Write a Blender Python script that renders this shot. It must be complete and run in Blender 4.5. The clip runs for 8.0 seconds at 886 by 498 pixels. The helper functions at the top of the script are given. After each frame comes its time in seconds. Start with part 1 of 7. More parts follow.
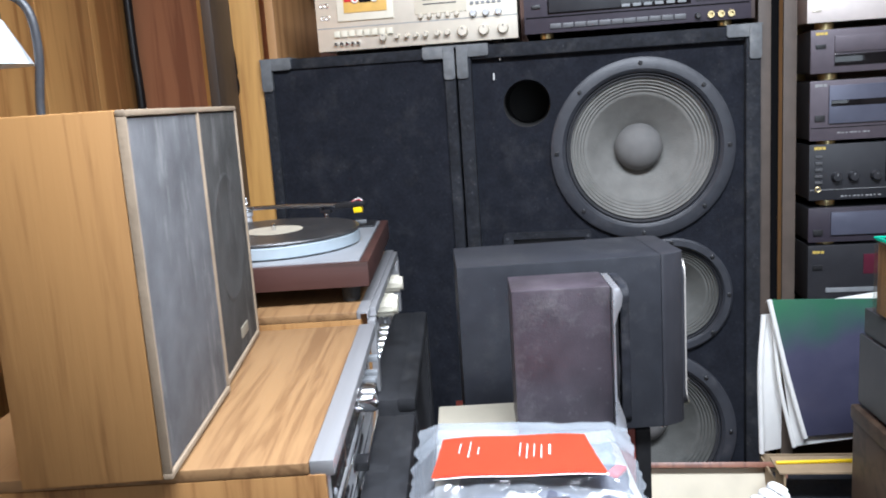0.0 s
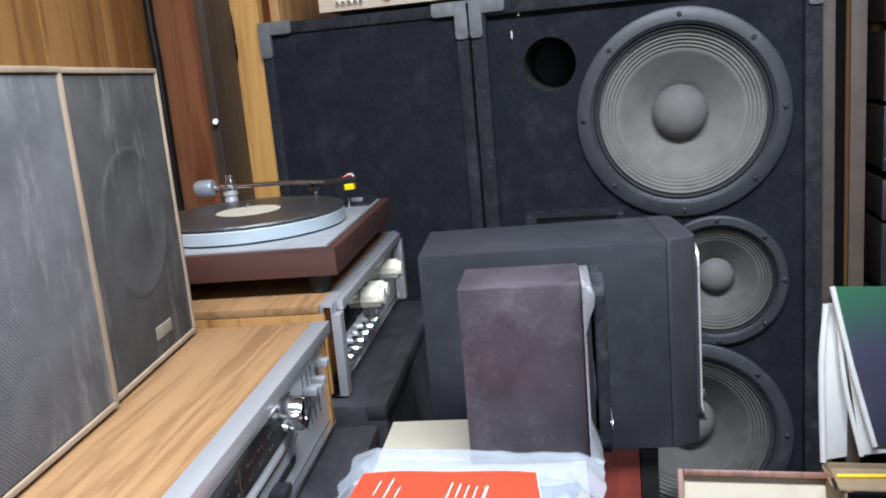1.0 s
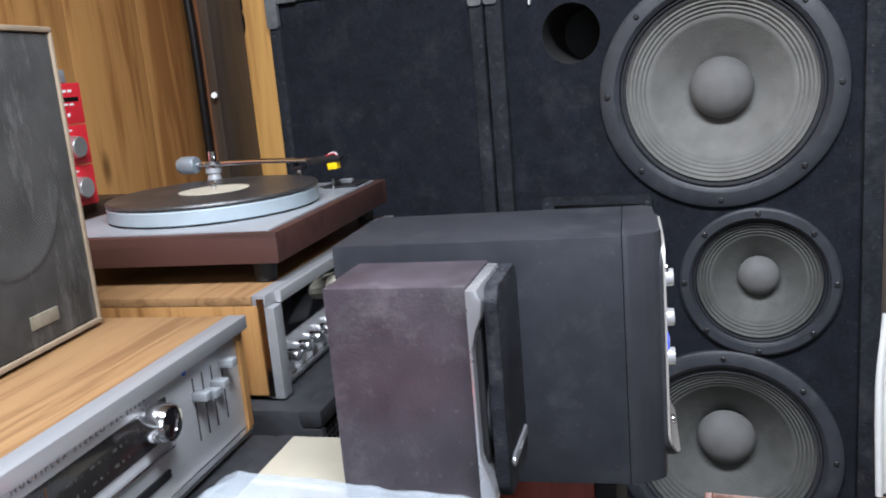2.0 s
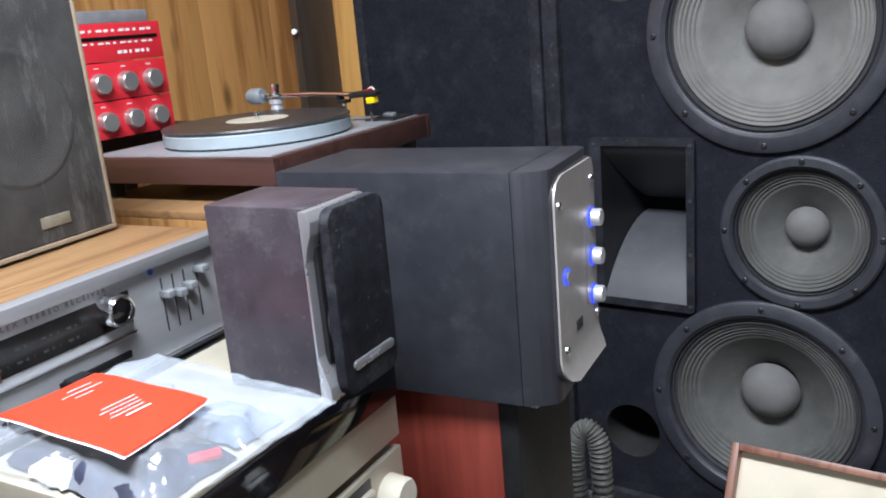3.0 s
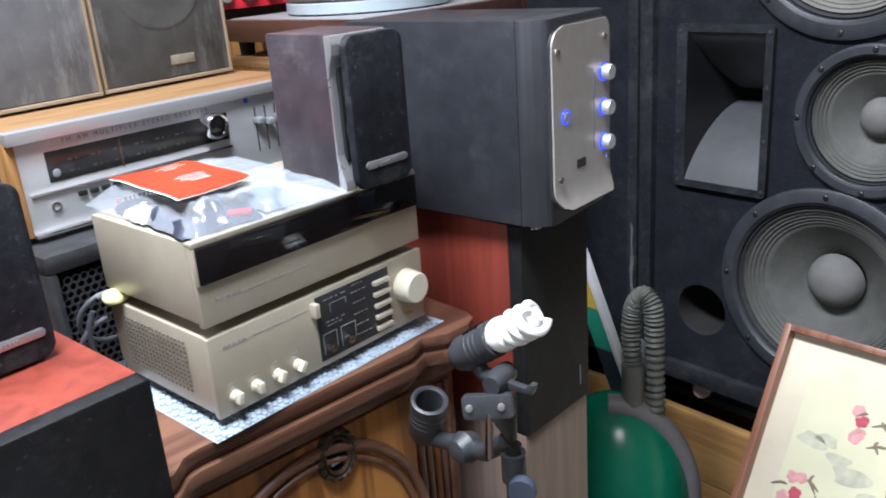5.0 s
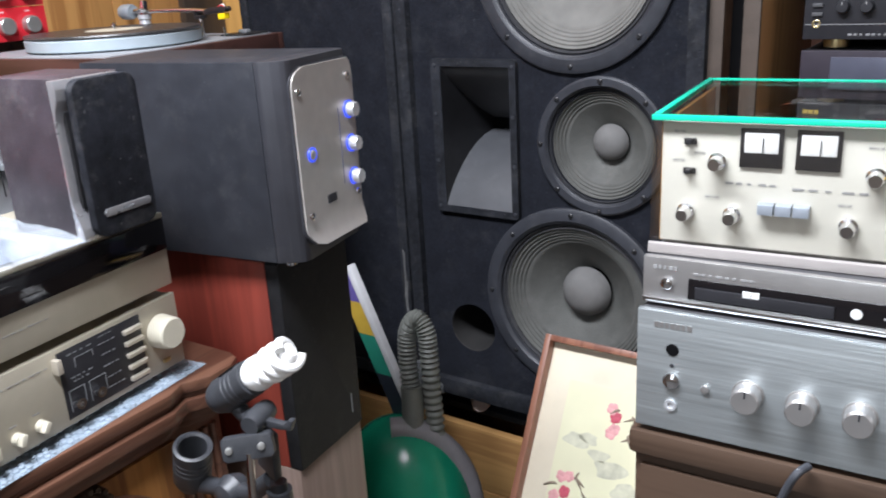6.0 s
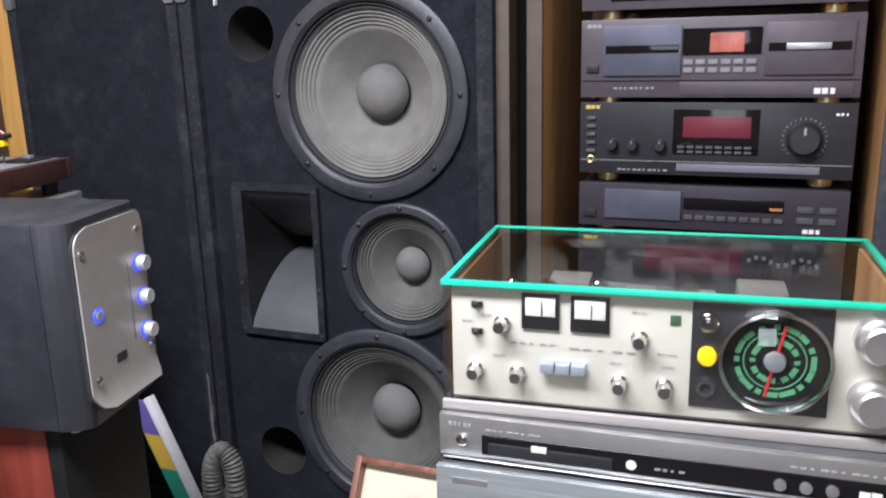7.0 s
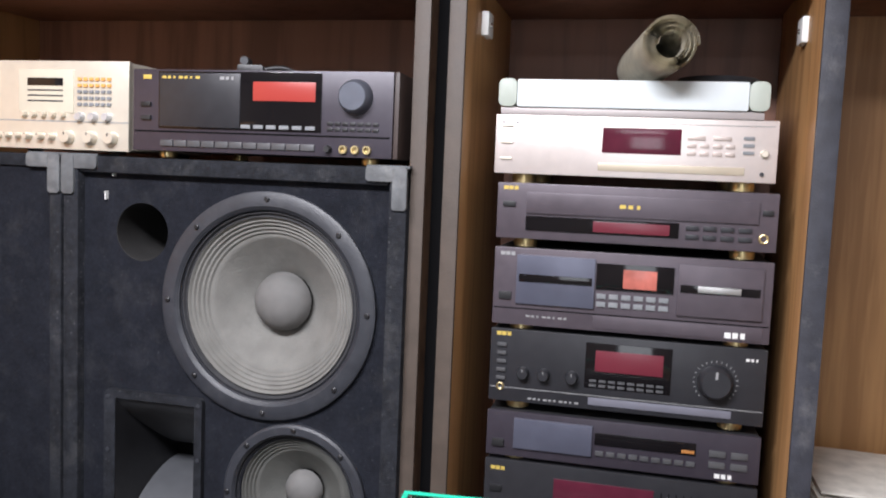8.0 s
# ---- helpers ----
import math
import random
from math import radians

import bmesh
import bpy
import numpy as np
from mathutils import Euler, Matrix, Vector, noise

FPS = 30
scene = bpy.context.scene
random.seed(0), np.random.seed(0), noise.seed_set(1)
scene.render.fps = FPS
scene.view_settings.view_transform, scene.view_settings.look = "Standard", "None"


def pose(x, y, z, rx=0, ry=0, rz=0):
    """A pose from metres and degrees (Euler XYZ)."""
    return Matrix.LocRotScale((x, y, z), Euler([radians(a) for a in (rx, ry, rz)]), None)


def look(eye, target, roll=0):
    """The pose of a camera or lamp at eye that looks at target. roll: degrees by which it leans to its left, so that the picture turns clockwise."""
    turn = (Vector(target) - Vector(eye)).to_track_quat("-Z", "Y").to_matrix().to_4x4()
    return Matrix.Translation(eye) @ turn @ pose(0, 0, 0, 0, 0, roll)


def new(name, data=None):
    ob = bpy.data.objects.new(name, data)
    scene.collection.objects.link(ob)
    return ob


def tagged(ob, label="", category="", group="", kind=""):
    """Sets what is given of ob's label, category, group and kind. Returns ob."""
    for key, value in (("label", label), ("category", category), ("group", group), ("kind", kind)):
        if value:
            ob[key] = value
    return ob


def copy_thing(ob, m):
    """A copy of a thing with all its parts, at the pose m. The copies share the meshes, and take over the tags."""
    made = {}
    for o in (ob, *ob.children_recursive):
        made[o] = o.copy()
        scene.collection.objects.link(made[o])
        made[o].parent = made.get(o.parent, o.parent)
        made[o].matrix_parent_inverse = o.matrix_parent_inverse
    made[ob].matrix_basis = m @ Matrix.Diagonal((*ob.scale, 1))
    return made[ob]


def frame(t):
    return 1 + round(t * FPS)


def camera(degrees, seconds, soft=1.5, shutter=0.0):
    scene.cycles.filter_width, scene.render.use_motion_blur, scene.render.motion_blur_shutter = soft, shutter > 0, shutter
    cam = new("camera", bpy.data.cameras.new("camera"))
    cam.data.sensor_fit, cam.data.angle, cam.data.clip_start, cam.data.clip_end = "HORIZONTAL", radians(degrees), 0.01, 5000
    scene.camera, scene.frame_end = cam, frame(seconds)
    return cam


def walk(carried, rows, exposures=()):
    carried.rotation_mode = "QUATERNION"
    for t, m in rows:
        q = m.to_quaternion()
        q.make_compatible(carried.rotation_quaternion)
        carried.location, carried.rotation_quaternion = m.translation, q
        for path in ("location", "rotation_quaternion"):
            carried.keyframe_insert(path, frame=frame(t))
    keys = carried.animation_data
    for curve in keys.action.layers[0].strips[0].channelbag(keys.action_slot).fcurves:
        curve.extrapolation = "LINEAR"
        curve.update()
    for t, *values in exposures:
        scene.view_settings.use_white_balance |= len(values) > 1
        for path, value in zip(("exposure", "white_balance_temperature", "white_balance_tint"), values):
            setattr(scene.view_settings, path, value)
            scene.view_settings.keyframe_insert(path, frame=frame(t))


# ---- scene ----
cam = camera(56.1, 8.0, soft=1.9, shutter=0.15)
PATH = [
    (0, (0.135, -0.019, 1.45), (-0.136, 1.93, 1.093), -3.8),
    (0.5, (0.208, 0.086, 1.431), (-0.127, 2.017, 1.031), -4.7),
    (1, (0.247, 0.177, 1.421), (-0.226, 2.078, 1.017), -5.1),
    (1.2, (0.263, 0.224, 1.422), (-0.27, 2.113, 1.035), -5.1),
    (2.3, (0.472, 0.379, 1.372), (-0.365, 2.139, 0.922), -5.2),
    (2.5, (0.545, 0.387, 1.371), (-0.398, 2.086, 0.897), -5.5),
    (3, (0.657, 0.418, 1.37), (-0.47, 1.984, 0.844), -5.0),
    (3.5, (0.713, 0.491, 1.332), (-0.605, 1.862, 0.712), -4.7),
    (4, (0.788, 0.485, 1.307), (-0.667, 1.666, 0.609), -5.6),
    (4.2, (0.824, 0.46, 1.304), (-0.663, 1.595, 0.596), -5.6),
    (5.3, (0.935, 0.384, 1.311), (-0.419, 1.7, 0.654), -3.7),
    (5.5, (0.947, 0.388, 1.312), (-0.335, 1.777, 0.66), -3.5),
    (6, (0.968, 0.41, 1.321), (-0.109, 1.967, 0.676), -3.3),
    (6.5, (0.974, 0.435, 1.344), (0.085, 2.12, 0.734), -2.8),
    (7, (0.984, 0.434, 1.411), (0.277, 2.239, 0.919), -1.5),
    (7.5, (0.985, 0.445, 1.488), (0.395, 2.328, 1.16), 0.1),
    (8, (0.918, 0.525, 1.544), (0.452, 2.462, 1.369), 2.4),
]
EXPOSURES = ((0, 0.04, 6100, 10), (0.6, -0.08, 6100, 10), (1.2, -0.10, 6150, 10), (3.0, 0.0, 6200, 10), (4.2, 0.15, 6200, 10), (5.5, 0.20, 6350, 11), (7.0, 0.14, 6500, 15), (8.0, 0.20, 6650, 15))
walk(cam, [(t, look(eye, target, roll)) for t, eye, target, roll in PATH], EXPOSURES)

# ---- light ----
world = bpy.data.worlds.new("world")
world.use_nodes = True
scene.world = world
world.node_tree.nodes["Background"].inputs[0].default_value = (0.75, 0.85, 1.0, 1)
world.node_tree.nodes["Background"].inputs[1].default_value = 0.25


def area_lamp(name, m, sx, sy, watts, colour):
    data = bpy.data.lights.new(name, "AREA")
    data.shape, data.size, data.size_y, data.energy, data.color = "RECTANGLE", sx, sy, watts, colour
    ob = new(name, data)
    ob.matrix_basis = m
    return ob


area_lamp("ceiling_tube_light", pose(0.38, 0.42, 2.42), 1.2, 0.30, 98, (0.885, 0.93, 1.0))
# Unseen fill lamp, added to lift the shadows from behind.
area_lamp("added_fill_light_rear", pose(0.9, -1.3, 2.42), 1.2, 0.30, 15, (0.885, 0.93, 1.0))
area_lamp("window_daylight", look((1.05, -2.36, 1.65), (0.0, 1.0, 1.25)), 1.1, 1.1, 13, (0.86, 0.94, 1.0))

# ---- materials ----


def material(name, colour, rough=0.5, metal=0.0, vary=0.12, scale=40.0, bump=0.0, bump_scale=300.0, stretch=(1, 1, 1), second=None,
             spots=0.0, spec=0.5, coat=0.0, per_piece=0.0, streak=1.0, specks=0.0):
    """A procedural surface: colour broken by two noises, fine relief, and pale dust or scuffs."""
    m = bpy.data.materials.new(name)
    m.use_nodes = True
    n, l = m.node_tree.nodes, m.node_tree.links
    b = n["Principled BSDF"]
    b.inputs["Roughness"].default_value, b.inputs["Metallic"].default_value = rough, metal
    b.inputs["Specular IOR Level"].default_value, b.inputs["Coat Weight"].default_value = spec, coat
    tc, mp = n.new("ShaderNodeTexCoord"), n.new("ShaderNodeMapping")
    mp.inputs["Scale"].default_value = stretch
    l.new(tc.outputs["Object"], mp.inputs["Vector"])
    big, fine = n.new("ShaderNodeTexNoise"), n.new("ShaderNodeTexNoise")
    big.inputs["Scale"].default_value, fine.inputs["Scale"].default_value = scale * 0.2, scale
    big.inputs["Detail"].default_value = fine.inputs["Detail"].default_value = 5
    for t in (big, fine):
        l.new(mp.outputs["Vector"], t.inputs["Vector"])
    mix = n.new("ShaderNodeMix")
    mix.data_type = "FLOAT"
    mix.inputs[0].default_value = 0.5
    l.new(big.outputs["Fac"], mix.inputs[2]), l.new(fine.outputs["Fac"], mix.inputs[3])
    ramp = n.new("ShaderNodeValToRGB")
    dark = second if second else tuple(c * (1 - vary) for c in colour)
    lite = colour if second else tuple(min(1, c * (1 + vary)) for c in colour)
    ramp.color_ramp.elements[0].position, ramp.color_ramp.elements[1].position = 0.36, 0.64
    ramp.color_ramp.elements[0].color, ramp.color_ramp.elements[1].color = (*dark, 1), (*lite, 1)
    l.new(mix.outputs[0], ramp.inputs["Fac"])
    out = ramp.outputs["Color"]
    if spots:
        sp = n.new("ShaderNodeTexNoise")
        sp.inputs["Scale"].default_value, sp.inputs["Detail"].default_value, sp.inputs["Roughness"].default_value = 14, 8, 0.75
        sm = n.new("ShaderNodeMapping")
        sm.inputs["Scale"].default_value = (1, 1, streak)
        l.new(tc.outputs["Object"], sm.inputs["Vector"]), l.new(sm.outputs["Vector"], sp.inputs["Vector"])
        sr = n.new("ShaderNodeMapRange")
        sr.inputs["From Min"].default_value, sr.inputs["From Max"].default_value, sr.inputs["To Max"].default_value = 0.52, 0.75, spots
        l.new(sp.outputs["Fac"], sr.inputs["Value"])
        dm = n.new("ShaderNodeMix")
        dm.data_type = "RGBA"
        dm.inputs[7].default_value = (0.42, 0.41, 0.39, 1)
        l.new(sr.outputs["Result"], dm.inputs[0]), l.new(out, dm.inputs[6])
        out = dm.outputs[2]
    if specks:
        vo, near, pick, both, gain = n.new("ShaderNodeTexVoronoi"), n.new("ShaderNodeMapRange"), n.new("ShaderNodeMapRange"), n.new("ShaderNodeMath"), n.new("ShaderNodeMath")
        wob, add, sep = n.new("ShaderNodeTexNoise"), n.new("ShaderNodeVectorMath"), n.new("ShaderNodeSeparateColor")
        wob.inputs["Scale"].default_value, vo.inputs["Scale"].default_value = 300, 150
        add.operation = "MULTIPLY_ADD"
        add.inputs[1].default_value = (0.006, 0.006, 0.006)
        l.new(tc.outputs["Object"], wob.inputs["Vector"]), l.new(wob.outputs["Color"], add.inputs[0]), l.new(tc.outputs["Object"], add.inputs[2]), l.new(add.outputs[0], vo.inputs["Vector"])
        near.inputs["From Min"].default_value, near.inputs["From Max"].default_value, near.inputs["To Min"].default_value, near.inputs["To Max"].default_value = 0.12, 0.30, 1, 0
        pick.inputs["From Min"].default_value, pick.inputs["From Max"].default_value = 0.80, 0.98
        l.new(vo.outputs["Distance"], near.inputs["Value"]), l.new(vo.outputs["Color"], sep.inputs[0]), l.new(sep.outputs[0], pick.inputs["Value"])
        both.operation = gain.operation = "MULTIPLY"
        gain.inputs[1].default_value = specks
        l.new(near.outputs["Result"], both.inputs[0]), l.new(pick.outputs["Result"], both.inputs[1]), l.new(both.outputs[0], gain.inputs[0])
        sk = n.new("ShaderNodeMix")
        sk.data_type = "RGBA"
        sk.inputs[7].default_value = (0.40, 0.40, 0.40, 1)
        l.new(gain.outputs[0], sk.inputs[0]), l.new(out, sk.inputs[6])
        out = sk.outputs[2]
    if per_piece:
        oi, hs = n.new("ShaderNodeObjectInfo"), n.new("ShaderNodeHueSaturation")
        mr = n.new("ShaderNodeMapRange")
        mr.inputs["To Min"].default_value, mr.inputs["To Max"].default_value = 1 - per_piece, 1 + per_piece
        l.new(oi.outputs["Random"], mr.inputs["Value"]), l.new(mr.outputs["Result"], hs.inputs["Value"]), l.new(out, hs.inputs["Color"])
        out = hs.outputs["Color"]
    l.new(out, b.inputs["Base Color"])
    rr = n.new("ShaderNodeMapRange")
    rr.inputs["To Min"].default_value, rr.inputs["To Max"].default_value = max(0.02, rough * 0.8), min(1, rough * 1.2)
    l.new(mix.outputs[0], rr.inputs["Value"]), l.new(rr.outputs["Result"], b.inputs["Roughness"])
    if bump:
        bn, bt = n.new("ShaderNodeBump"), n.new("ShaderNodeTexNoise")
        bt.inputs["Scale"].default_value, bt.inputs["Detail"].default_value = bump_scale, 4
        l.new(mp.outputs["Vector"], bt.inputs["Vector"]), l.new(bt.outputs["Fac"], bn.inputs["Height"])
        bn.inputs["Strength"].default_value, bn.inputs["Distance"].default_value = bump, 0.002
        l.new(bn.outputs["Normal"], b.inputs["Normal"])
    return m


def timber(name, pale, dark, along="Z", grain=26.0, rough=0.45, coat=0.0, knots=0.0, knot_colour=(0.08, 0.035, 0.012)):
    """Wood with long grain along one axis, rings bent by noise, pores and a few knots."""
    m = bpy.data.materials.new(name)
    m.use_nodes = True
    n, l = m.node_tree.nodes, m.node_tree.links
    b = n["Principled BSDF"]
    b.inputs["Roughness"].default_value, b.inputs["Coat Weight"].default_value = rough, coat
    tc, mp = n.new("ShaderNodeTexCoord"), n.new("ShaderNodeMapping")
    s = {"X": (0.06, 1, 1), "Y": (1, 0.06, 1), "Z": (1, 1, 0.06)}[along]
    mp.inputs["Scale"].default_value = s
    l.new(tc.outputs["Object"], mp.inputs["Vector"])
    n1, n2, n3 = (n.new("ShaderNodeTexNoise") for _ in range(3))
    for t, sc, de, di in ((n1, grain, 3, 1.2), (n2, grain * 5, 6, 0.4), (n3, grain * 0.2, 2, 0.6)):
        t.inputs["Scale"].default_value, t.inputs["Detail"].default_value, t.inputs["Distortion"].default_value = sc, de, di
        l.new(mp.outputs["Vector"], t.inputs["Vector"])
    add = n.new("ShaderNodeMath")
    add.operation = "MULTIPLY_ADD"
    add.inputs[1].default_value = 0.35
    l.new(n2.outputs["Fac"], add.inputs[0]), l.new(n1.outputs["Fac"], add.inputs[2])
    add2 = n.new("ShaderNodeMath")
    add2.operation = "MULTIPLY_ADD"
    add2.inputs[1].default_value = 0.5
    l.new(n3.outputs["Fac"], add2.inputs[0]), l.new(add.outputs[0], add2.inputs[2])
    ramp = n.new("ShaderNodeValToRGB")
    e = ramp.color_ramp.elements
    e[0].position, e[1].position = 0.80, 1.0
    e[0].color, e[1].color = (*dark, 1), (*pale, 1)
    mid = ramp.color_ramp.elements.new(0.90)
    mid.color = (*[0.35 * d + 0.65 * p for d, p in zip(dark, pale)], 1)
    l.new(add2.outputs[0], ramp.inputs["Fac"])
    out = ramp.outputs["Color"]
    if knots:
        mk, vo = n.new("ShaderNodeMapping"), n.new("ShaderNodeTexVoronoi")
        mk.inputs["Scale"].default_value = {"X": (0.35, 1, 1), "Y": (1, 0.35, 1), "Z": (1, 1, 0.35)}[along]
        l.new(tc.outputs["Object"], mk.inputs["Vector"]), l.new(mk.outputs["Vector"], vo.inputs["Vector"])
        vo.inputs["Scale"].default_value = 9
        kr = n.new("ShaderNodeMapRange")
        kr.inputs["From Min"].default_value, kr.inputs["From Max"].default_value = 0.05, 0.16
        kr.inputs["To Min"].default_value, kr.inputs["To Max"].default_value = knots, 0
        l.new(vo.outputs["Distance"], kr.inputs["Value"])
        km = n.new("ShaderNodeMix")
        km.data_type = "RGBA"
        km.inputs[7].default_value = (*knot_colour, 1)
        l.new(kr.outputs["Result"], km.inputs[0]), l.new(out, km.inputs[6])
        out = km.outputs[2]
    l.new(out, b.inputs["Base Color"])
    bn = n.new("ShaderNodeBump")
    bn.inputs["Strength"].default_value, bn.inputs["Distance"].default_value = 0.25, 0.0008
    l.new(n2.outputs["Fac"], bn.inputs["Height"]), l.new(bn.outputs["Normal"], b.inputs["Normal"])
    return m


def glass(name, colour, rough=0.02, gloss=0.12):
    """Clear sheet: most light goes straight through, and a share is mirrored."""
    m = bpy.data.materials.new(name)
    m.use_nodes = True
    n, l = m.node_tree.nodes, m.node_tree.links
    n.remove(n["Principled BSDF"])
    tr, gl, mx = n.new("ShaderNodeBsdfTransparent"), n.new("ShaderNodeBsdfGlossy"), n.new("ShaderNodeMixShader")
    tr.inputs["Color"].default_value = (*colour, 1)
    gl.inputs["Roughness"].default_value, mx.inputs[0].default_value = rough, gloss
    l.new(tr.outputs[0], mx.inputs[1]), l.new(gl.outputs[0], mx.inputs[2])
    l.new(mx.outputs[0], n["Material Output"].inputs["Surface"])
    return m


def glow(name, colour, strength):
    m = bpy.data.materials.new(name)
    m.use_nodes = True
    b = m.node_tree.nodes["Principled BSDF"]
    b.inputs["Base Color"].default_value, b.inputs["Roughness"].default_value = (*[c * 0.4 for c in colour], 1), 0.3
    b.inputs["Emission Color"].default_value, b.inputs["Emission Strength"].default_value = (*colour, 1), strength
    return m


CARPET = material("black_carpet", (0.0135, 0.0150, 0.0205), 0.95, 0, 0.28, 160, 1.0, 600, spots=0.04, spec=0.12, specks=0.05)
RIM = material("worn_black_vinyl", (0.016, 0.0175, 0.022), 0.8, 0, 0.45, 90, 0.9, 400, spots=0.08, spec=0.2, specks=0.12)
GREYPLASTIC = material("grey_corner_plastic", (0.20, 0.21, 0.22), 0.6, 0, 0.15, 60, 0.3, 500, spots=0.2)
BASKET = material("dark_speaker_frame", (0.031, 0.033, 0.040), 0.45, 0, 0.15, 60, 0.2, 400, spots=0.08)
CONE = material("grey_paper_cone", (0.162, 0.158, 0.146), 0.8, 0, 0.15, 30, 0.5, 300, spots=0.15, spec=0.3)
CAP = material("grey_dust_cap", (0.145, 0.141, 0.136), 0.75, 0, 0.12, 40, 0.3, 400, spec=0.3)
SURROUND = material("dark_cloth_surround", (0.04, 0.04, 0.043), 0.7, 0, 0.2, 60, 0.2, 400, spec=0.3)
BLACK = material("black_plastic", (0.012, 0.012, 0.0135), 0.42, 0, 0.25, 50, 0.1, 500, spots=0.05)
# Deep black; also stands for shade in gaps that are not left open.
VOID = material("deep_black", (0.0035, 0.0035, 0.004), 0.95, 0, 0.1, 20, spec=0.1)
HORN = material("moulded_horn_plastic", (0.060, 0.062, 0.068), 0.5, 0, 0.12, 30, 0.1, 300, spots=0.08)
SUBVINYL = material("charcoal_vinyl", (0.0205, 0.0220, 0.0275), 0.45, 0, 0.18, 40, 0.08, 700, spots=0.05, spec=0.4, specks=0.10)
SATVINYL = material("purple_black_vinyl", (0.046, 0.037, 0.045), 0.40, 0, 0.35, 25, 0.18, 500, spots=0.15, spec=0.4, specks=0.10)
BLACKCLOTH = material("dusty_black_cloth", (0.014, 0.015, 0.0195), 0.8, 0, 0.5, 80, 0.5, 700, spots=0.14, spec=0.15, specks=0.20)
SILVER = material("silver_plate", (0.56, 0.55, 0.54), 0.35, 0.85, 0.05, 60, 0.06, 300)
BRUSHED = material("brushed_silver", (0.53, 0.575, 0.585), 0.36, 0.75, 0.20, 150, 0.25, 260, stretch=(0.04, 1, 1))
CHROME = material("chrome", (0.75, 0.75, 0.76), 0.14, 1.0, 0.04, 60)
DULLSILVER = material("dull_aluminium", (0.60, 0.61, 0.63), 0.34, 0.50, 0.10, 60, 0.12, 200, stretch=(0.05, 1, 1), spots=0.15)
CHAMPAGNE = material("champagne_enamel", (0.44, 0.40, 0.315), 0.38, 0.25, 0.05, 50, 0.05, 600, spots=0.06)
CREAMPLATE = material("pale_gold_plate", (0.66, 0.60, 0.50), 0.36, 0.4, 0.04, 60, 0.03, 400)
PINKSILVER = material("pinkish_silver_plate", (0.74, 0.66, 0.62), 0.34, 0.5, 0.04, 60, 0.03, 400)
DARKFACE = material("charcoal_faceplate", (0.046, 0.039, 0.051), 0.36, 0.2, 0.1, 50, 0.05, 500)
MAUVEFACE = material("mauve_faceplate", (0.095, 0.078, 0.092), 0.38, 0.3, 0.1, 50, 0.05, 500)
BLACKFACE = material("black_faceplate", (0.026, 0.026, 0.030), 0.34, 0.1, 0.12, 50, 0.04, 500)
CASE = material("black_sheet_steel", (0.030, 0.030, 0.033), 0.5, 0.2, 0.15, 40, 0.1, 600, spots=0.08)
GREYCASE = material("grey_sheet_steel", (0.09, 0.09, 0.095), 0.45, 0.3, 0.12, 40, 0.1, 600, spots=0.08)
SMOKED = material("smoked_window", (0.008, 0.007, 0.008), 0.07, 0, 0.15, 20, spec=0.5)
GOLD = material("gilded_foot", (0.62, 0.50, 0.26), 0.35, 0.9, 0.1, 40)
REDPANEL = material("red_enamel", (0.62, 0.022, 0.035), 0.4, 0, 0.08, 40, 0.04, 400)
WHITEINK = material("white_ink", (0.72, 0.72, 0.70), 0.6, 0, 0.04, 40)
GREYINK = material("grey_ink", (0.28, 0.28, 0.28), 0.6, 0, 0.04, 40)
DARKINK = material("dark_ink", (0.03, 0.03, 0.035), 0.6, 0, 0.04, 40)
GOLDINK = material("gold_ink", (0.62, 0.45, 0.10), 0.45, 0.2, 0.06, 40)
RUBBER = material("rubber", (0.013, 0.013, 0.013), 0.8, 0, 0.2, 50)
LAMPPLASTIC = material("dark_grey_moulded_plastic", (0.034, 0.036, 0.041), 0.42, 0, 0.2, 50, 0.2, 500, spots=0.10)
WHITEPLASTIC = material("white_plastic", (0.80, 0.80, 0.78), 0.4, 0, 0.03, 40)
YELLOW = material("yellow_plastic", (0.85, 0.58, 0.005), 0.35, 0, 0.05, 40)
PAPER = material("white_paper", (0.83, 0.82, 0.79), 0.8, 0, 0.05, 30, 0.15, 200)
CARDBOARD = material("cardboard", (0.36, 0.26, 0.16), 0.85, 0, 0.12, 40, 0.3, 300)
PANEL = timber("orange_pine_panel", (0.60, 0.315, 0.105), (0.40, 0.185, 0.058), "Z", 22, 0.5, 0.1, 0.7)
REDPINE = timber("red_brown_pine_panel", (0.50, 0.215, 0.105), (0.33, 0.125, 0.060), "Z", 20, 0.5, 0.1, 0.3)
YELLOWPINE = timber("yellow_pine", (0.50, 0.27, 0.075), (0.33, 0.155, 0.04), "Z", 18, 0.5, 0.05, 0.35)
BAYWOOD = timber("brown_wardrobe_veneer", (0.20, 0.086, 0.050), (0.135, 0.055, 0.031), "Z", 16, 0.5)
BAYSIDE = timber("golden_brown_board", (0.42, 0.225, 0.092), (0.30, 0.150, 0.058), "Z", 18, 0.5)
WALNUT = timber("walnut_vinyl_veneer", (0.34, 0.176, 0.060), (0.19, 0.084, 0.025), "Z", 42, 0.5, 0, 0.35)
WALNUTX = timber("walnut_vinyl_veneer_lengthwise", (0.255, 0.146, 0.066), (0.180, 0.096, 0.042), "X", 55, 0.42)
PLINTHWOOD = timber("dark_red_brown_wood", (0.062, 0.026, 0.021), (0.038, 0.016, 0.012), "X", 30, 0.45)
REDWOOD = timber("red_stained_veneer", (0.235, 0.045, 0.030), (0.175, 0.032, 0.022), "Z", 22, 0.36)
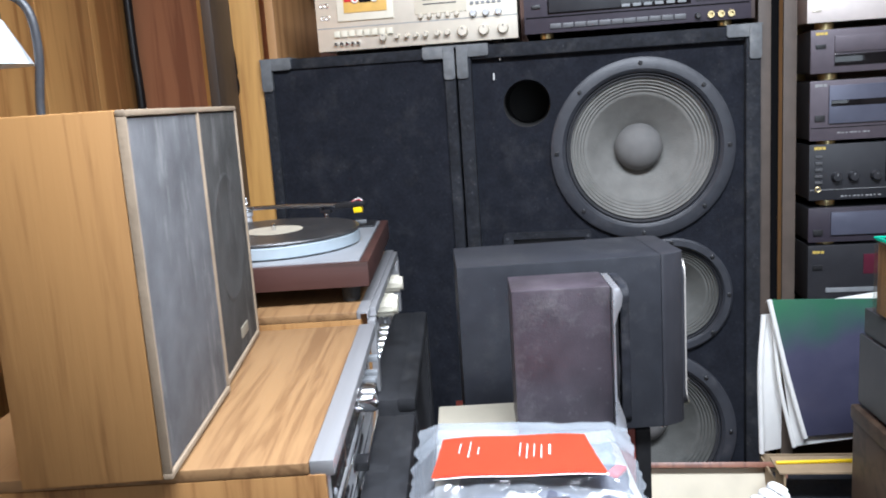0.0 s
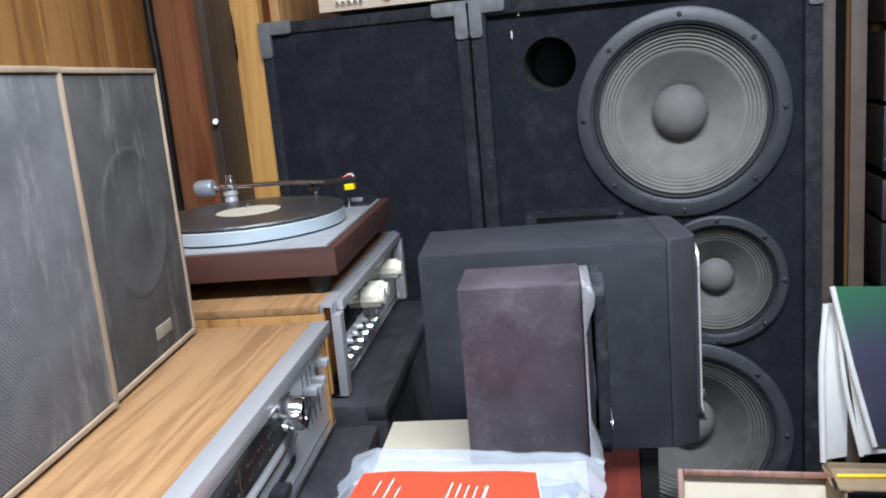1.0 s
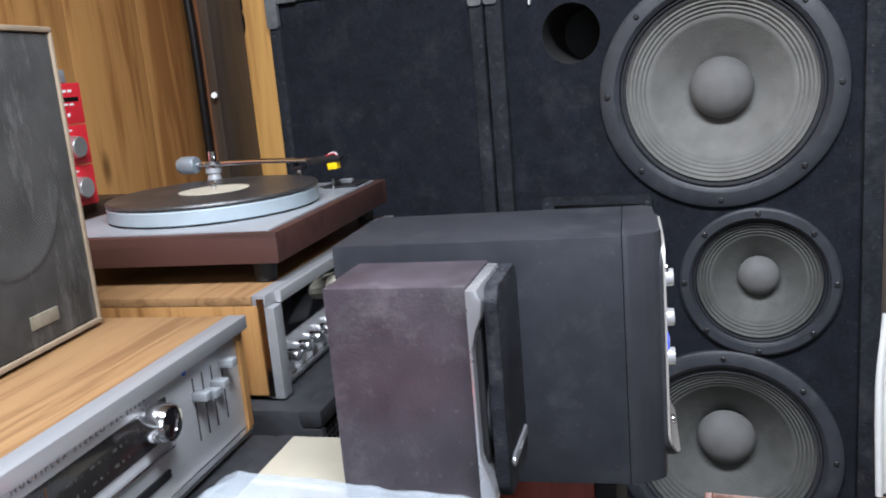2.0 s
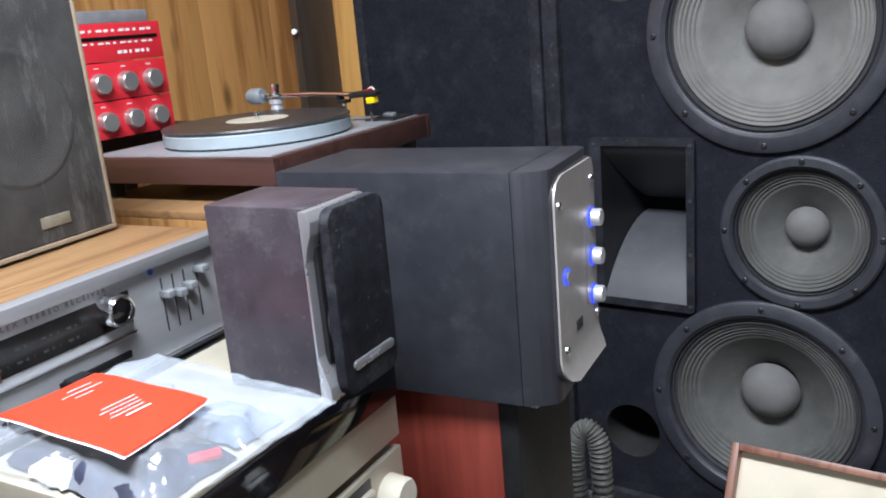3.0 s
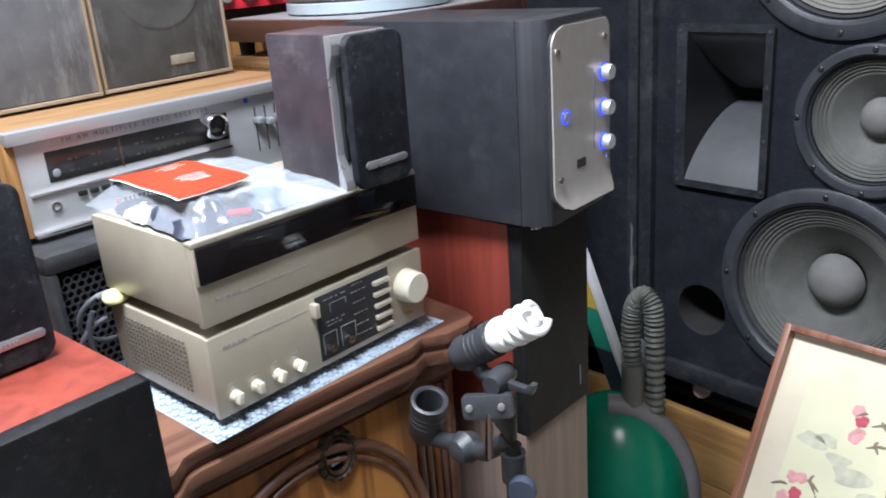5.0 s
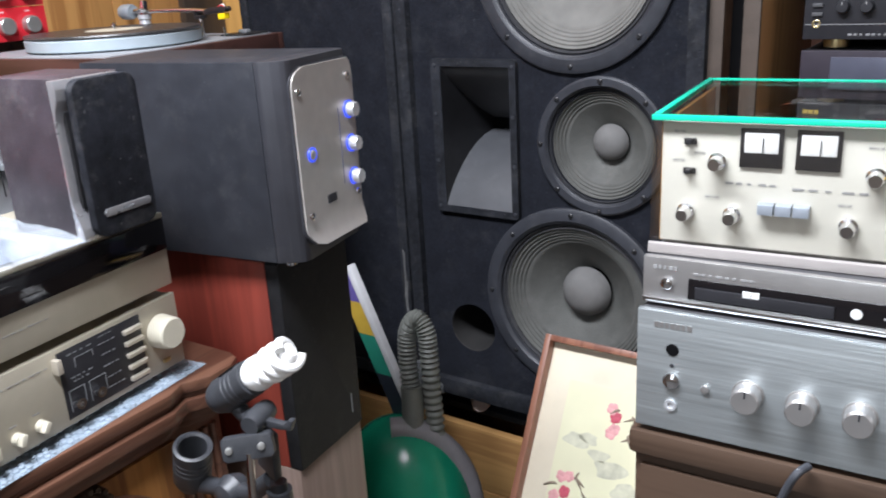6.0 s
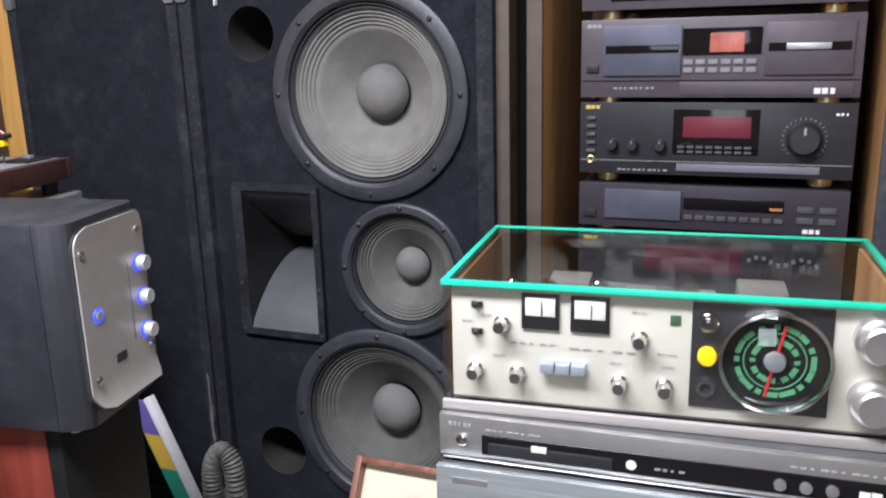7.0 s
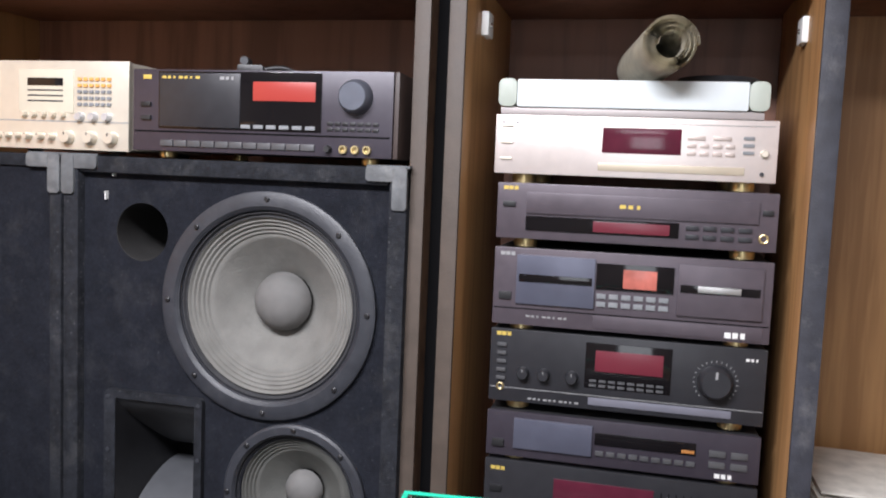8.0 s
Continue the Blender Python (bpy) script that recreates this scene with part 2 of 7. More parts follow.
CONSOLE = timber("old_mahogany", (0.165, 0.078, 0.048), (0.085, 0.036, 0.022), "X", 26, 0.4, 0.2)
BURL = timber("amber_burl_veneer", (0.46, 0.205, 0.058), (0.22, 0.085, 0.024), "Z", 20, 0.35, 0.3, 0.3)
DARKWOOD = timber("dark_walnut_cabinet", (0.075, 0.046, 0.030), (0.042, 0.024, 0.015), "X", 24, 0.5)
PALEWOOD = timber("raw_pine_board", (0.48, 0.27, 0.10), (0.33, 0.17, 0.06), "X", 18, 0.6)
TAUPE = timber("taupe_veneer", (0.24, 0.175, 0.145), (0.19, 0.135, 0.11), "Z", 20, 0.5)
FRAMEWOOD = timber("reddish_frame_wood", (0.27, 0.115, 0.07), (0.17, 0.065, 0.04), "Z", 30, 0.4)
CONCRETE = material("worn_grey_floor", (0.075, 0.07, 0.066), 0.75, 0, 0.2, 12, 0.4, 120, spots=0.2)
PLASTER = material("off_white_plaster", (0.50, 0.49, 0.47), 0.85, 0, 0.05, 12, 0.3, 150)
# Colour of the unseen walls, kept dark to cut bounced light.
DARKWALL = material("unseen_dark_wall", (0.20, 0.165, 0.135), 0.8, 0, 0.15, 12, 0.3, 150)

# ---- mesh helpers ----


def bevelled(bm, size):
    if size:
        bmesh.ops.bevel(bm, geom=bm.edges[:], offset=size, segments=2, affect="EDGES", profile=0.6)
    return bm


def box(x0, x1, y0, y1, z0, z1, bevel=0.0):
    bm = bmesh.new()
    bmesh.ops.create_cube(bm, size=1, matrix=Matrix.LocRotScale(((x0 + x1) / 2, (y0 + y1) / 2, (z0 + z1) / 2), None, (x1 - x0, y1 - y0, z1 - z0)))
    return bevelled(bm, bevel)


def join(*meshes):
    """One bmesh out of several."""
    out = bmesh.new()
    for bm in meshes:
        me = bpy.data.meshes.new("joined")
        bm.to_mesh(me)
        out.from_mesh(me)
        bm.free()
        bpy.data.meshes.remove(me)
    return out


def moved(bm, m):
    bmesh.ops.transform(bm, matrix=m, verts=bm.verts[:])
    return bm


def lathe(profile, seg=48, close=False):
    """Turns (radius, height) round the y axis; height counts towards the viewer, along -y."""
    bm = bmesh.new()
    rings = []
    for r, h in profile:
        if r < 1e-6:
            rings.append([bm.verts.new((0, -h, 0))])
        else:
            rings.append([bm.verts.new((r * math.cos(2 * math.pi * i / seg), -h, r * math.sin(2 * math.pi * i / seg))) for i in range(seg)])
    for a, b in zip(rings, rings[1:]):
        for i in range(seg):
            j = (i + 1) % seg
            quad = [a[i % len(a)], a[j % len(a)], b[j % len(b)], b[i % len(b)]]
            quad = [v for k, v in enumerate(quad) if v not in quad[:k]]
            if len(quad) > 2:
                bm.faces.new(quad)
    bmesh.ops.recalc_face_normals(bm, faces=bm.faces[:])
    return bm


def tube(points, r, seg=12, taper=None):
    """A round tube along a list of points."""
    bm = bmesh.new()
    pts = [Vector(p) for p in points]
    rings, side = [], None
    for i, p in enumerate(pts):
        d = (pts[min(i + 1, len(pts) - 1)] - pts[max(i - 1, 0)]).normalized()
        side = d.orthogonal().normalized() if side is None else (side - d * side.dot(d)).normalized()
        up = d.cross(side)
        rr = r if taper is None else taper(i / (len(pts) - 1))
        rings.append([bm.verts.new(p + rr * (math.cos(2 * math.pi * k / seg) * side + math.sin(2 * math.pi * k / seg) * up)) for k in range(seg)])
    for a, b in zip(rings, rings[1:]):
        for k in range(seg):
            bm.faces.new((a[k], a[(k + 1) % seg], b[(k + 1) % seg], b[k]))
    bm.faces.new(rings[0][::-1]), bm.faces.new(rings[-1])
    bmesh.ops.recalc_face_normals(bm, faces=bm.faces[:])
    return bm


def spline(points, steps=10):
    """A smooth line through the points."""
    p = [Vector(q) for q in points]
    out = []
    for i in range(len(p) - 1):
        a, b, c, d = p[max(i - 1, 0)], p[i], p[i + 1], p[min(i + 2, len(p) - 1)]
        for s in range(steps):
            t = s / steps
            out.append(0.5 * ((2 * b) + (c - a) * t + (2 * a - 5 * b + 4 * c - d) * t * t + (3 * b - a - 3 * c + d) * t ** 3))
    return out + [p[-1]]


def prism(outline, y0, y1, bevel=0.0):
    """An outline in x and z, drawn out from y0 to y1."""
    bm = bmesh.new()
    a = [bm.verts.new((x, y0, z)) for x, z in outline]
    b = [bm.verts.new((x, y1, z)) for x, z in outline]
    bm.faces.new(a), bm.faces.new(b[::-1])
    for i in range(len(a)):
        j = (i + 1) % len(a)
        bm.faces.new((a[i], b[i], b[j], a[j]))
    bmesh.ops.recalc_face_normals(bm, faces=bm.faces[:])
    return bevelled(bm, bevel)


def rounded(x0, x1, z0, z1, r, seg=6):
    """The outline of a rectangle with round corners."""
    pts = []
    for cx, cz, a0 in ((x1 - r, z1 - r, 0), (x0 + r, z1 - r, 90), (x0 + r, z0 + r, 180), (x1 - r, z0 + r, 270)):
        for i in range(seg + 1):
            a = radians(a0 + 90 * i / seg)
            pts.append((cx + r * math.cos(a), cz + r * math.sin(a)))
    return pts


def circle(x, z, r, seg=48):
    return [(x + r * math.cos(2 * math.pi * i / seg), z + r * math.sin(2 * math.pi * i / seg)) for i in range(seg)]


def holed(outer, holes, y, thick):
    """A plate in the plane y with holes through it; the holes' walls go back by thick."""
    bm = bmesh.new()
    edges = []
    for loop in (outer, *holes):
        vs = [bm.verts.new((x, y, z)) for x, z in loop]
        edges += [bm.edges.new((vs[i], vs[(i + 1) % len(vs)])) for i in range(len(vs))]
    bmesh.ops.triangle_fill(bm, use_beauty=True, use_dissolve=False, edges=edges, normal=(0, -1, 0))
    for f in bm.faces:
        if f.normal.y > 0:
            f.normal_flip()
    grown = bmesh.ops.extrude_edge_only(bm, edges=edges)
    bmesh.ops.translate(bm, vec=(0, thick, 0), verts=[v for v in grown["geom"] if isinstance(v, bmesh.types.BMVert)])
    return bm


def link_mesh(name, bm, mat, smooth=None):
    me = bpy.data.meshes.new(name)
    bm.to_mesh(me)
    bm.free()
    me.materials.append(mat)
    me.shade_smooth()
    me.set_sharp_from_angle(angle=radians(smooth or 35))
    return new(name, me)


def part(name, bm, mat, parent, label="", smooth=None):
    ob = link_mesh(name, bm, mat, smooth)
    ob.parent = parent
    return tagged(ob, label)


def thing(name, m, label, category, group=""):
    ob = new(name)
    ob.empty_display_size = 0.05
    ob.matrix_basis = m
    return tagged(ob, label, category, group)


def setting(name, bm, mat, label="", category=""):
    return tagged(link_mesh(name, bm, mat), label, category, "", "structure")


def lettering(parent, words, x, z, size, mat, y=-0.0007, centre=False, turn=None, name="lettering", space=1.0):
    cu = bpy.data.curves.new(name, "FONT")
    cu.body, cu.size, cu.extrude, cu.space_character = words, size, 0.0002, space
    cu.align_x = "CENTER" if centre else "LEFT"
    tmp = new("lettering_source", cu)
    me = bpy.data.meshes.new_from_object(tmp.evaluated_get(bpy.context.evaluated_depsgraph_get()))
    bpy.data.objects.remove(tmp)
    me.materials.append(mat)
    ob = new(name, me)
    ob.parent = parent
    ob.matrix_basis = turn if turn else pose(x, y, z, 90)
    return ob


def at(bm, x, z, y=0.0):
    return moved(bm, pose(x, y, z))


def knob(parent, x, z, r, deep, mat=None, y=0.0, name="knob", pointer=None, label="", waist=0.86):
    k = part(name, at(lathe([(r * 1.02, 0), (r, deep * 0.25), (r * waist, deep * 0.9), (r * waist * 0.9, deep), (0, deep)], 28), x, z, y), mat or CHROME, parent, label)
    if pointer:
        part("pointer", box(x - r * 0.07, x + r * 0.07, y - deep - 0.0006, y - deep + 0.001, z + r * 0.3, z + r * waist * 0.85), pointer, k)
    return k


def plate(parent, name, x0, x1, z0, z1, mat, out=0.002, y=0.0, bevel=0.0006, label=""):
    return part(name, box(x0, x1, y - out, y + 0.002, z0, z1, min(bevel, out * 0.4)), mat, parent, label)


def bars(parent, x, z, w, h, n, mat, y=0.0, name="printed_bar", gap=0.45):
    """Illegible print, as n short bars in a row."""
    step = w / n
    for i in range(n):
        part(name, box(x + i * step, x + (i + 1 - gap * (0.6 + 0.4 * ((i * 7) % 3))) * step, y - 0.0006, y + 0.001, z, z + h), mat, parent)


def chassis(name, m, w, d, h, label, category, face, case, group="", lift=0.008, foot=None, foot_r=0.014, face_out=0.006, face_bevel=0.0015, ends=None):
    """A hi-fi unit: x to the right, front at y = 0, base at z = 0."""
    root = thing(name, m, label, category, group)
    part("case", box(-w / 2 + 0.002, w / 2 - 0.002, face_out, d, lift, h - 0.001, 0.002), case, root)
    part("faceplate", box(-w / 2, w / 2, 0, face_out + 0.002, lift - 0.002, h, face_bevel), face, root)
    for sx in (-1, 1):
        for y in (0.035, d - 0.04):
            part("foot", moved(lathe([(0, 0), (foot_r, 0), (foot_r * 1.05, lift * 0.5), (foot_r * 0.95, lift + 0.001), (0, lift + 0.001)], 20), pose(sx * (w / 2 - 0.045), y, 0, -90)), foot or RUBBER, root)
    return root


# ---- structure ----
setting("floor", box(-1.17, 2.3, -2.4, 2.4, -0.1, 0.0), CONCRETE, "worn grey concrete floor", "floor")
setting("ceiling", box(-1.17, 2.3, -2.4, 2.4, 2.5, 2.6), PLASTER, "off-white plaster ceiling", "ceiling")
# Added walls close the room; their dark brown deepens the shadows.
setting("wall_west", box(-1.17, -1.07, -2.4, 2.4, 0, 2.5), DARKWALL, "unseen wall, dark to cut bounced light", "wall")
setting("wall_east", box(2.2, 2.3, -2.4, 2.4, 0, 2.5), DARKWALL, "unseen wall, dark to cut bounced light", "wall")
setting("wall_south", join(box(-1.07, 0.45, -2.4, -2.3, 0, 2.5), box(1.65, 2.2, -2.4, -2.3, 0, 2.5), box(0.45, 1.65, -2.4, -2.3, 0, 1.05), box(0.45, 1.65, -2.4, -2.3, 2.25, 2.5)), DARKWALL, "unseen wall, dark to cut bounced light", "wall")
setting("wall_north", box(-1.07, 2.2, 2.3, 2.4, 0, 2.5), DARKWALL, "dark wall added behind the wall unit", "wall")
panelling = setting("wall_panelling", box(-1.07, -1.05, 0.1, 2.30, 0, 2.5), VOID, "orange pine boarded wall panelling", "wall panelling")
y = 0.1
for w in (0.30, 0.30, 0.30, 0.30, 0.30, 0.235, 0.235, 0.20):
    part("board", box(-1.0495, -1.035, y + 0.001, y + w - 0.001, 0, 2.5, 0.0015), PANEL, panelling)
    y += w
end_panel = setting("wall_panelling_end", box(-1.034, -0.58, 2.285, 2.299, 0, 2.5), VOID, "red-brown board panelling in the corner", "wall panelling")
x = -1.034
for w in (0.227, 0.227):
    part("board", box(x + 0.001, x + w - 0.001, 2.270, 2.2845, 0, 2.5, 0.0015), REDPINE, end_panel)
    x += w
unit = setting("wall_unit", box(-0.49, 1.15, 2.21, 2.23, 0, 2.5), BAYWOOD, "brown veneered wall unit with open bays", "wall unit")
for x0, x1 in ((-0.47, 0.555), (0.635, 1.141), (1.173, 2.2)):
    part("upper_shelf", box(x0, x1, 1.81, 2.209, 1.862, 1.885, 0.001), BAYWOOD, unit)
part("back_panel", box(1.151, 2.2, 2.19, 2.23, 0, 2.5), BAYSIDE, unit)
part("side_panel", box(-0.49, -0.47, 1.84, 2.209, 0, 2.5, 0.001), BAYSIDE, unit)
part("divider", box(0.557, 0.581, 1.79, 2.21, 0, 2.5, 0.001), DARKWOOD, unit)
part("divider", box(0.609, 0.634, 1.80, 2.21, 0, 2.5, 0.001), BAYSIDE, unit)
# Solid black fill: the shade between the two dividers, put in as colour.
part("divider_gap_shade", box(0.581, 0.609, 1.83, 2.21, 0, 2.5), VOID, unit)
part("divider", box(1.143, 1.171, 1.785, 2.189, 0, 2.5, 0.001), BAYSIDE, unit)
EDGE = material("worn_grey_edge_banding", (0.035, 0.036, 0.046), 0.6, 0, 0.35, 40, 0.3, 300, spots=0.2)
EDGETAUPE = material("taupe_edge_banding", (0.075, 0.056, 0.044), 0.55, 0, 0.15, 40, 0.2, 300)
part("edge_band", box(1.1415, 1.1725, 1.777, 1.786, 0, 2.5, 0.001), EDGE, unit)
part("edge_band", box(0.5565, 0.5815, 1.782, 1.791, 0, 2.5, 0.001), EDGETAUPE, unit)
part("edge_band", box(0.6085, 0.6345, 1.792, 1.801, 0, 2.5, 0.001), EDGETAUPE, unit)

# ---- stage loudspeakers ----


def driver(root, x, z, R, y, cone_mat, ridges=3):
    """A paper-cone loudspeaker driver on a baffle at y."""
    f = part("woofer", at(lathe([(R * 0.84, -0.02), (R * 0.84, 0.006), (R * 0.86, 0.008), (R * 0.875, 0.011), (R * 0.97, 0.011), (R, 0.008), (R, -0.002)], 72), x, z, y), BASKET, root, "round driver with a grey paper cone")
    prof, n = [(R * 0.85, 0.008)], ridges * 6
    for i in range(n + 1):
        t = i / n
        prof.append((R * (0.85 - 0.07 * t), 0.0025 * math.cos(t * 2 * 2 * math.pi) + 0.002 - 0.006 * t))
    part("surround", at(lathe(prof, 72), x, z, y), SURROUND, f, smooth=60)
    prof = []
    for i in range(ridges * 8 + 1):
        t = i / (ridges * 8)
        prof.append((R * (0.785 - 0.17 * t), -0.004 - R * 0.11 * t + 0.0022 * math.sin(t * (ridges + 1) * 2 * math.pi) * (1 - 0.5 * t)))
    for i in range(1, 11):
        t = i / 10
        prof.append((R * (0.615 - 0.365 * t), -0.004 - R * 0.11 - R * 0.29 * t ** 0.95))
    part("cone", at(lathe(prof, 72), x, z, y), cone_mat, f, smooth=70)
    part("dust_cap", at(lathe([(R * 0.27, -R * 0.34), (R * 0.255, -R * 0.27), (R * 0.20, -R * 0.20), (R * 0.11, -R * 0.15), (0, -R * 0.135)], 48), x, z, y), CAP, f, smooth=60)
    for i in range(8):
        a = radians(22.5 + 45 * i) + 0.393
        bx, bz = x + R * 0.935 * math.cos(a), z + R * 0.935 * math.sin(a)
        part("bolt", join(at(lathe([(0.0045, 0.010), (0.0045, 0.0135), (0.003, 0.0145), (0, 0.0145)], 10), bx, bz, y)), BLACK, f)
    return f


GUARD = material("scuffed_grey_corner_plastic", (0.10, 0.105, 0.11), 0.6, 0, 0.25, 60, 0.4, 400, spots=0.25)


def corner_guard(root, x, z, sx, sz, y):
    """A moulded L-shaped corner that wraps over the cabinet's edge."""
    w, n, t = 0.024, 0.068, 0.004
    a = prism(rounded(min(0, sx * n), max(0, sx * n), min(0, sz * w), max(0, sz * w), 0.006), y - t, y + 0.02, 0.001)
    b = prism(rounded(min(0, sx * w), max(0, sx * w), min(0, sz * n), max(0, sz * n), 0.006), y - t - 0.001, y + 0.02, 0.001)
    top = box(min(-sx * 0.003, sx * n), max(-sx * 0.003, sx * n), y, y + 0.06, min(-sz * 0.002, sz * 0.003), max(-sz * 0.002, sz * 0.003), 0.001)
    part("corner_guard", at(join(a, b, top), x, z), GUARD, root, "grey moulded plastic corner guard")


def cabinet_shell(root, w, h, d, rim):
    for nm, bm in (("side_board", box(0, rim, 0, d, 0, h, 0.005)), ("side_board", box(w - rim, w, 0, d, 0, h, 0.005)), ("top_board", box(rim + 0.0005, w - rim - 0.0005, 0.0015, d, h - rim, h - 0.001, 0.005)),
                   ("bottom_board", box(rim + 0.0005, w - rim - 0.0005, 0.0015, d, 0.001, rim * 1.3, 0.005)), ("back_board", box(rim + 0.0005, w - rim - 0.0005, d - 0.02, d - 0.001, rim * 1.3 + 0.0005, h - rim - 0.0005))):
        part(nm, bm, RIM, root)


Z0, HC = 0.415, 1.14
right_cab = thing("stage_loudspeaker", pose(-0.058, 1.765, Z0), "black carpeted stage loudspeaker with three round drivers and a horn", "loudspeaker", "stage loudspeakers")
cabinet_shell(right_cab, 0.617, HC, 0.40, 0.03)
cut = [circle(0.379, 0.902, 0.155), circle(0.436, 0.583, 0.10), circle(0.379, 0.272, 0.155), circle(0.143, 1.012, 0.050, 32), circle(0.143, 0.168, 0.054, 32), [(0.098, 0.436), (0.258, 0.436), (0.258, 0.728), (0.098, 0.728)]]
part("baffle", holed([(0.028, 0.035), (0.589, 0.035), (0.589, HC - 0.028), (0.028, HC - 0.028)], cut, 0.018, 0.016), CARPET, right_cab)
driver(right_cab, 0.379, 0.902, 0.190, 0.017, CONE, 4)
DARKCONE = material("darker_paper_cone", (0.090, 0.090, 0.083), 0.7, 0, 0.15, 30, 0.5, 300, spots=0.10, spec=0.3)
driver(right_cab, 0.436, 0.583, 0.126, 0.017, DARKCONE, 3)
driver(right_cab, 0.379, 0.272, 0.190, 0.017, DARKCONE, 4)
TUBE = material("brown_grey_port_tube", (0.018, 0.017, 0.0165), 0.8, 0, 0.2, 30, 0.3, 200)
for pz, pr in ((1.012, 0.050), (0.168, 0.054)):
    part("bass_port", at(lathe([(pr, 0.001), (pr * 0.985, 0.0), (pr * 0.985, -0.09), (pr * 0.9, -0.16), (0, -0.165)], 36), 0.143, pz, 0.019), TUBE, right_cab)
# the horn: a flat flange, straight sides and two flaring lips that meet in a slot
hx0, hx1, hz0, hz1 = 0.079, 0.268, 0.427, 0.735
horn = part("horn", holed(rounded(hx0, hx1, hz0, hz1, 0.008), [[(hx0 + 0.022, hz0 + 0.014), (hx1 - 0.014, hz0 + 0.014), (hx1 - 0.014, hz1 - 0.014), (hx0 + 0.022, hz1 - 0.014)]], 0.006, 0.014), RIM, right_cab, "moulded black horn with a curved lip")
a0, a1, hm = hx0 + 0.022, hx1 - 0.014, (hz0 + hz1) / 2
for s, nm in ((-1, "lower_lip"), (1, "upper_lip")):
    bm, rows = bmesh.new(), []
    for i in range(15):
        t = i / 14
        yy = 0.008 + 0.17 * t ** 1.15
        zz = hm + s * (0.012 + 0.128 * (1 - t) ** (1.9 if s < 0 else 1.15))
        rows.append([bm.verts.new((a0 + 0.02 * t, yy, zz)), bm.verts.new((a1 - 0.02 * t, yy, zz))])
    for p, q in zip(rows, rows[1:]):
        bm.faces.new((p[0], p[1], q[1], q[0]))
    part(nm, bm, HORN, horn, smooth=60)
for xx, dx in ((a0, 0.02), (a1, -0.02)):
    bm = bmesh.new()
    bm.faces.new([bm.verts.new(v) for v in ((xx, 0.008, hz0 + 0.012), (xx, 0.008, hz1 - 0.012), (xx + dx, 0.19, hz1 - 0.012), (xx + dx, 0.19, hz0 + 0.012))])
    part("horn_side", bm, BLACK, horn)
part("throat", box(a0, a1, 0.178, 0.182, hm - 0.02, hm + 0.02), VOID, horn)
for bx in (hx0 + 0.008, hx1 - 0.007):
    for i in range(4):
        part("screw", at(lathe([(0.0035, 0), (0.0035, 0.0015), (0, 0.002)], 10), bx, hz0 + 0.012 + i * (hz1 - hz0 - 0.024) / 3, 0.006), BASKET, horn)
for cx, cz, sx, sz in ((0, HC, 1, -1), (0.617, HC, -1, -1), (0, 0, 1, 1), (0.617, 0, -1, 1)):
    corner_guard(right_cab, cx, cz, sx, sz, 0)
for fx in (0.135, 0.48):
    part("caster", moved(lathe([(0, -0.02), (0.02, -0.02), (0.024, 0), (0.018, 0.02), (0, 0.02)], 20), pose(fx, 0.05, -0.025, 0, 0, 25)), material("pale_pink_rubber", (0.5, 0.38, 0.34), 0.6, 0, 0.15, 40), right_cab, "small pale rubber caster")
for fx, fz in ((0.075, 1.065), (0.09, 1.105)):
    part("staple", box(fx, fx + 0.002, 0.010, 0.019, fz, fz + 0.014), WHITEINK, right_cab)

left_cab = thing("stage_loudspeaker", pose(-0.485, 1.765, Z0), "black carpeted stage loudspeaker turned with its plain side outwards", "loudspeaker", "stage loudspeakers")
cabinet_shell(left_cab, 0.423, HC, 0.40, 0.024)
part("side_panel", box(0.02, 0.403, 0.008, 0.03, 0.02, HC - 0.02), CARPET, left_cab)
for cx, cz, sx, sz in ((0, HC, 1, -1), (0.423, HC, -1, -1), (0, 0, 1, 1), (0.423, 0, -1, 1)):
    corner_guard(left_cab, cx, cz, sx, sz, 0)
for fx in (0.08, 0.35):
    part("caster", moved(lathe([(0, -0.02), (0.02, -0.02), (0.024, 0), (0.018, 0.02), (0, 0.02)], 20), pose(fx, 0.05, -0.025, 0, 0, 25)), RUBBER, left_cab)
scuff = [(0.000, 0.0), (0.004, 0.02), (0.002, 0.05), (0.006, 0.09), (0.001, 0.12), (0.003, 0.16), (-0.003, 0.17), (-0.002, 0.10), (-0.005, 0.06), (-0.002, 0.02)]
part("scuff", moved(prism(scuff, -0.0009, 0.001), pose(0.412, 0, 0.16)), material("rubbed_grey_vinyl", (0.09, 0.09, 0.09), 0.8, 0, 0.6, 160), left_cab)
crate = thing("wooden_riser", pose(0.04, 1.80, 0), "raw pine plank riser under the stage loudspeakers", "riser")
for i in range(2):
    part("plank", box(-0.5, 0.5, 0, 0.02, 0.162 * i + 0.002, 0.162 * i + 0.160, 0.002), PALEWOOD, crate)
# Top board coloured black for the shaded gap round the casters.
part("shaded_riser_top", box(-0.5, 0.5, 0.021, 0.36, 0.35, 0.366, 0.002), RIM, crate)
for sx in (-0.49, 0.46):
    part("riser_side", box(sx, sx + 0.03, 0.021, 0.36, 0, 0.349), PALEWOOD, crate)

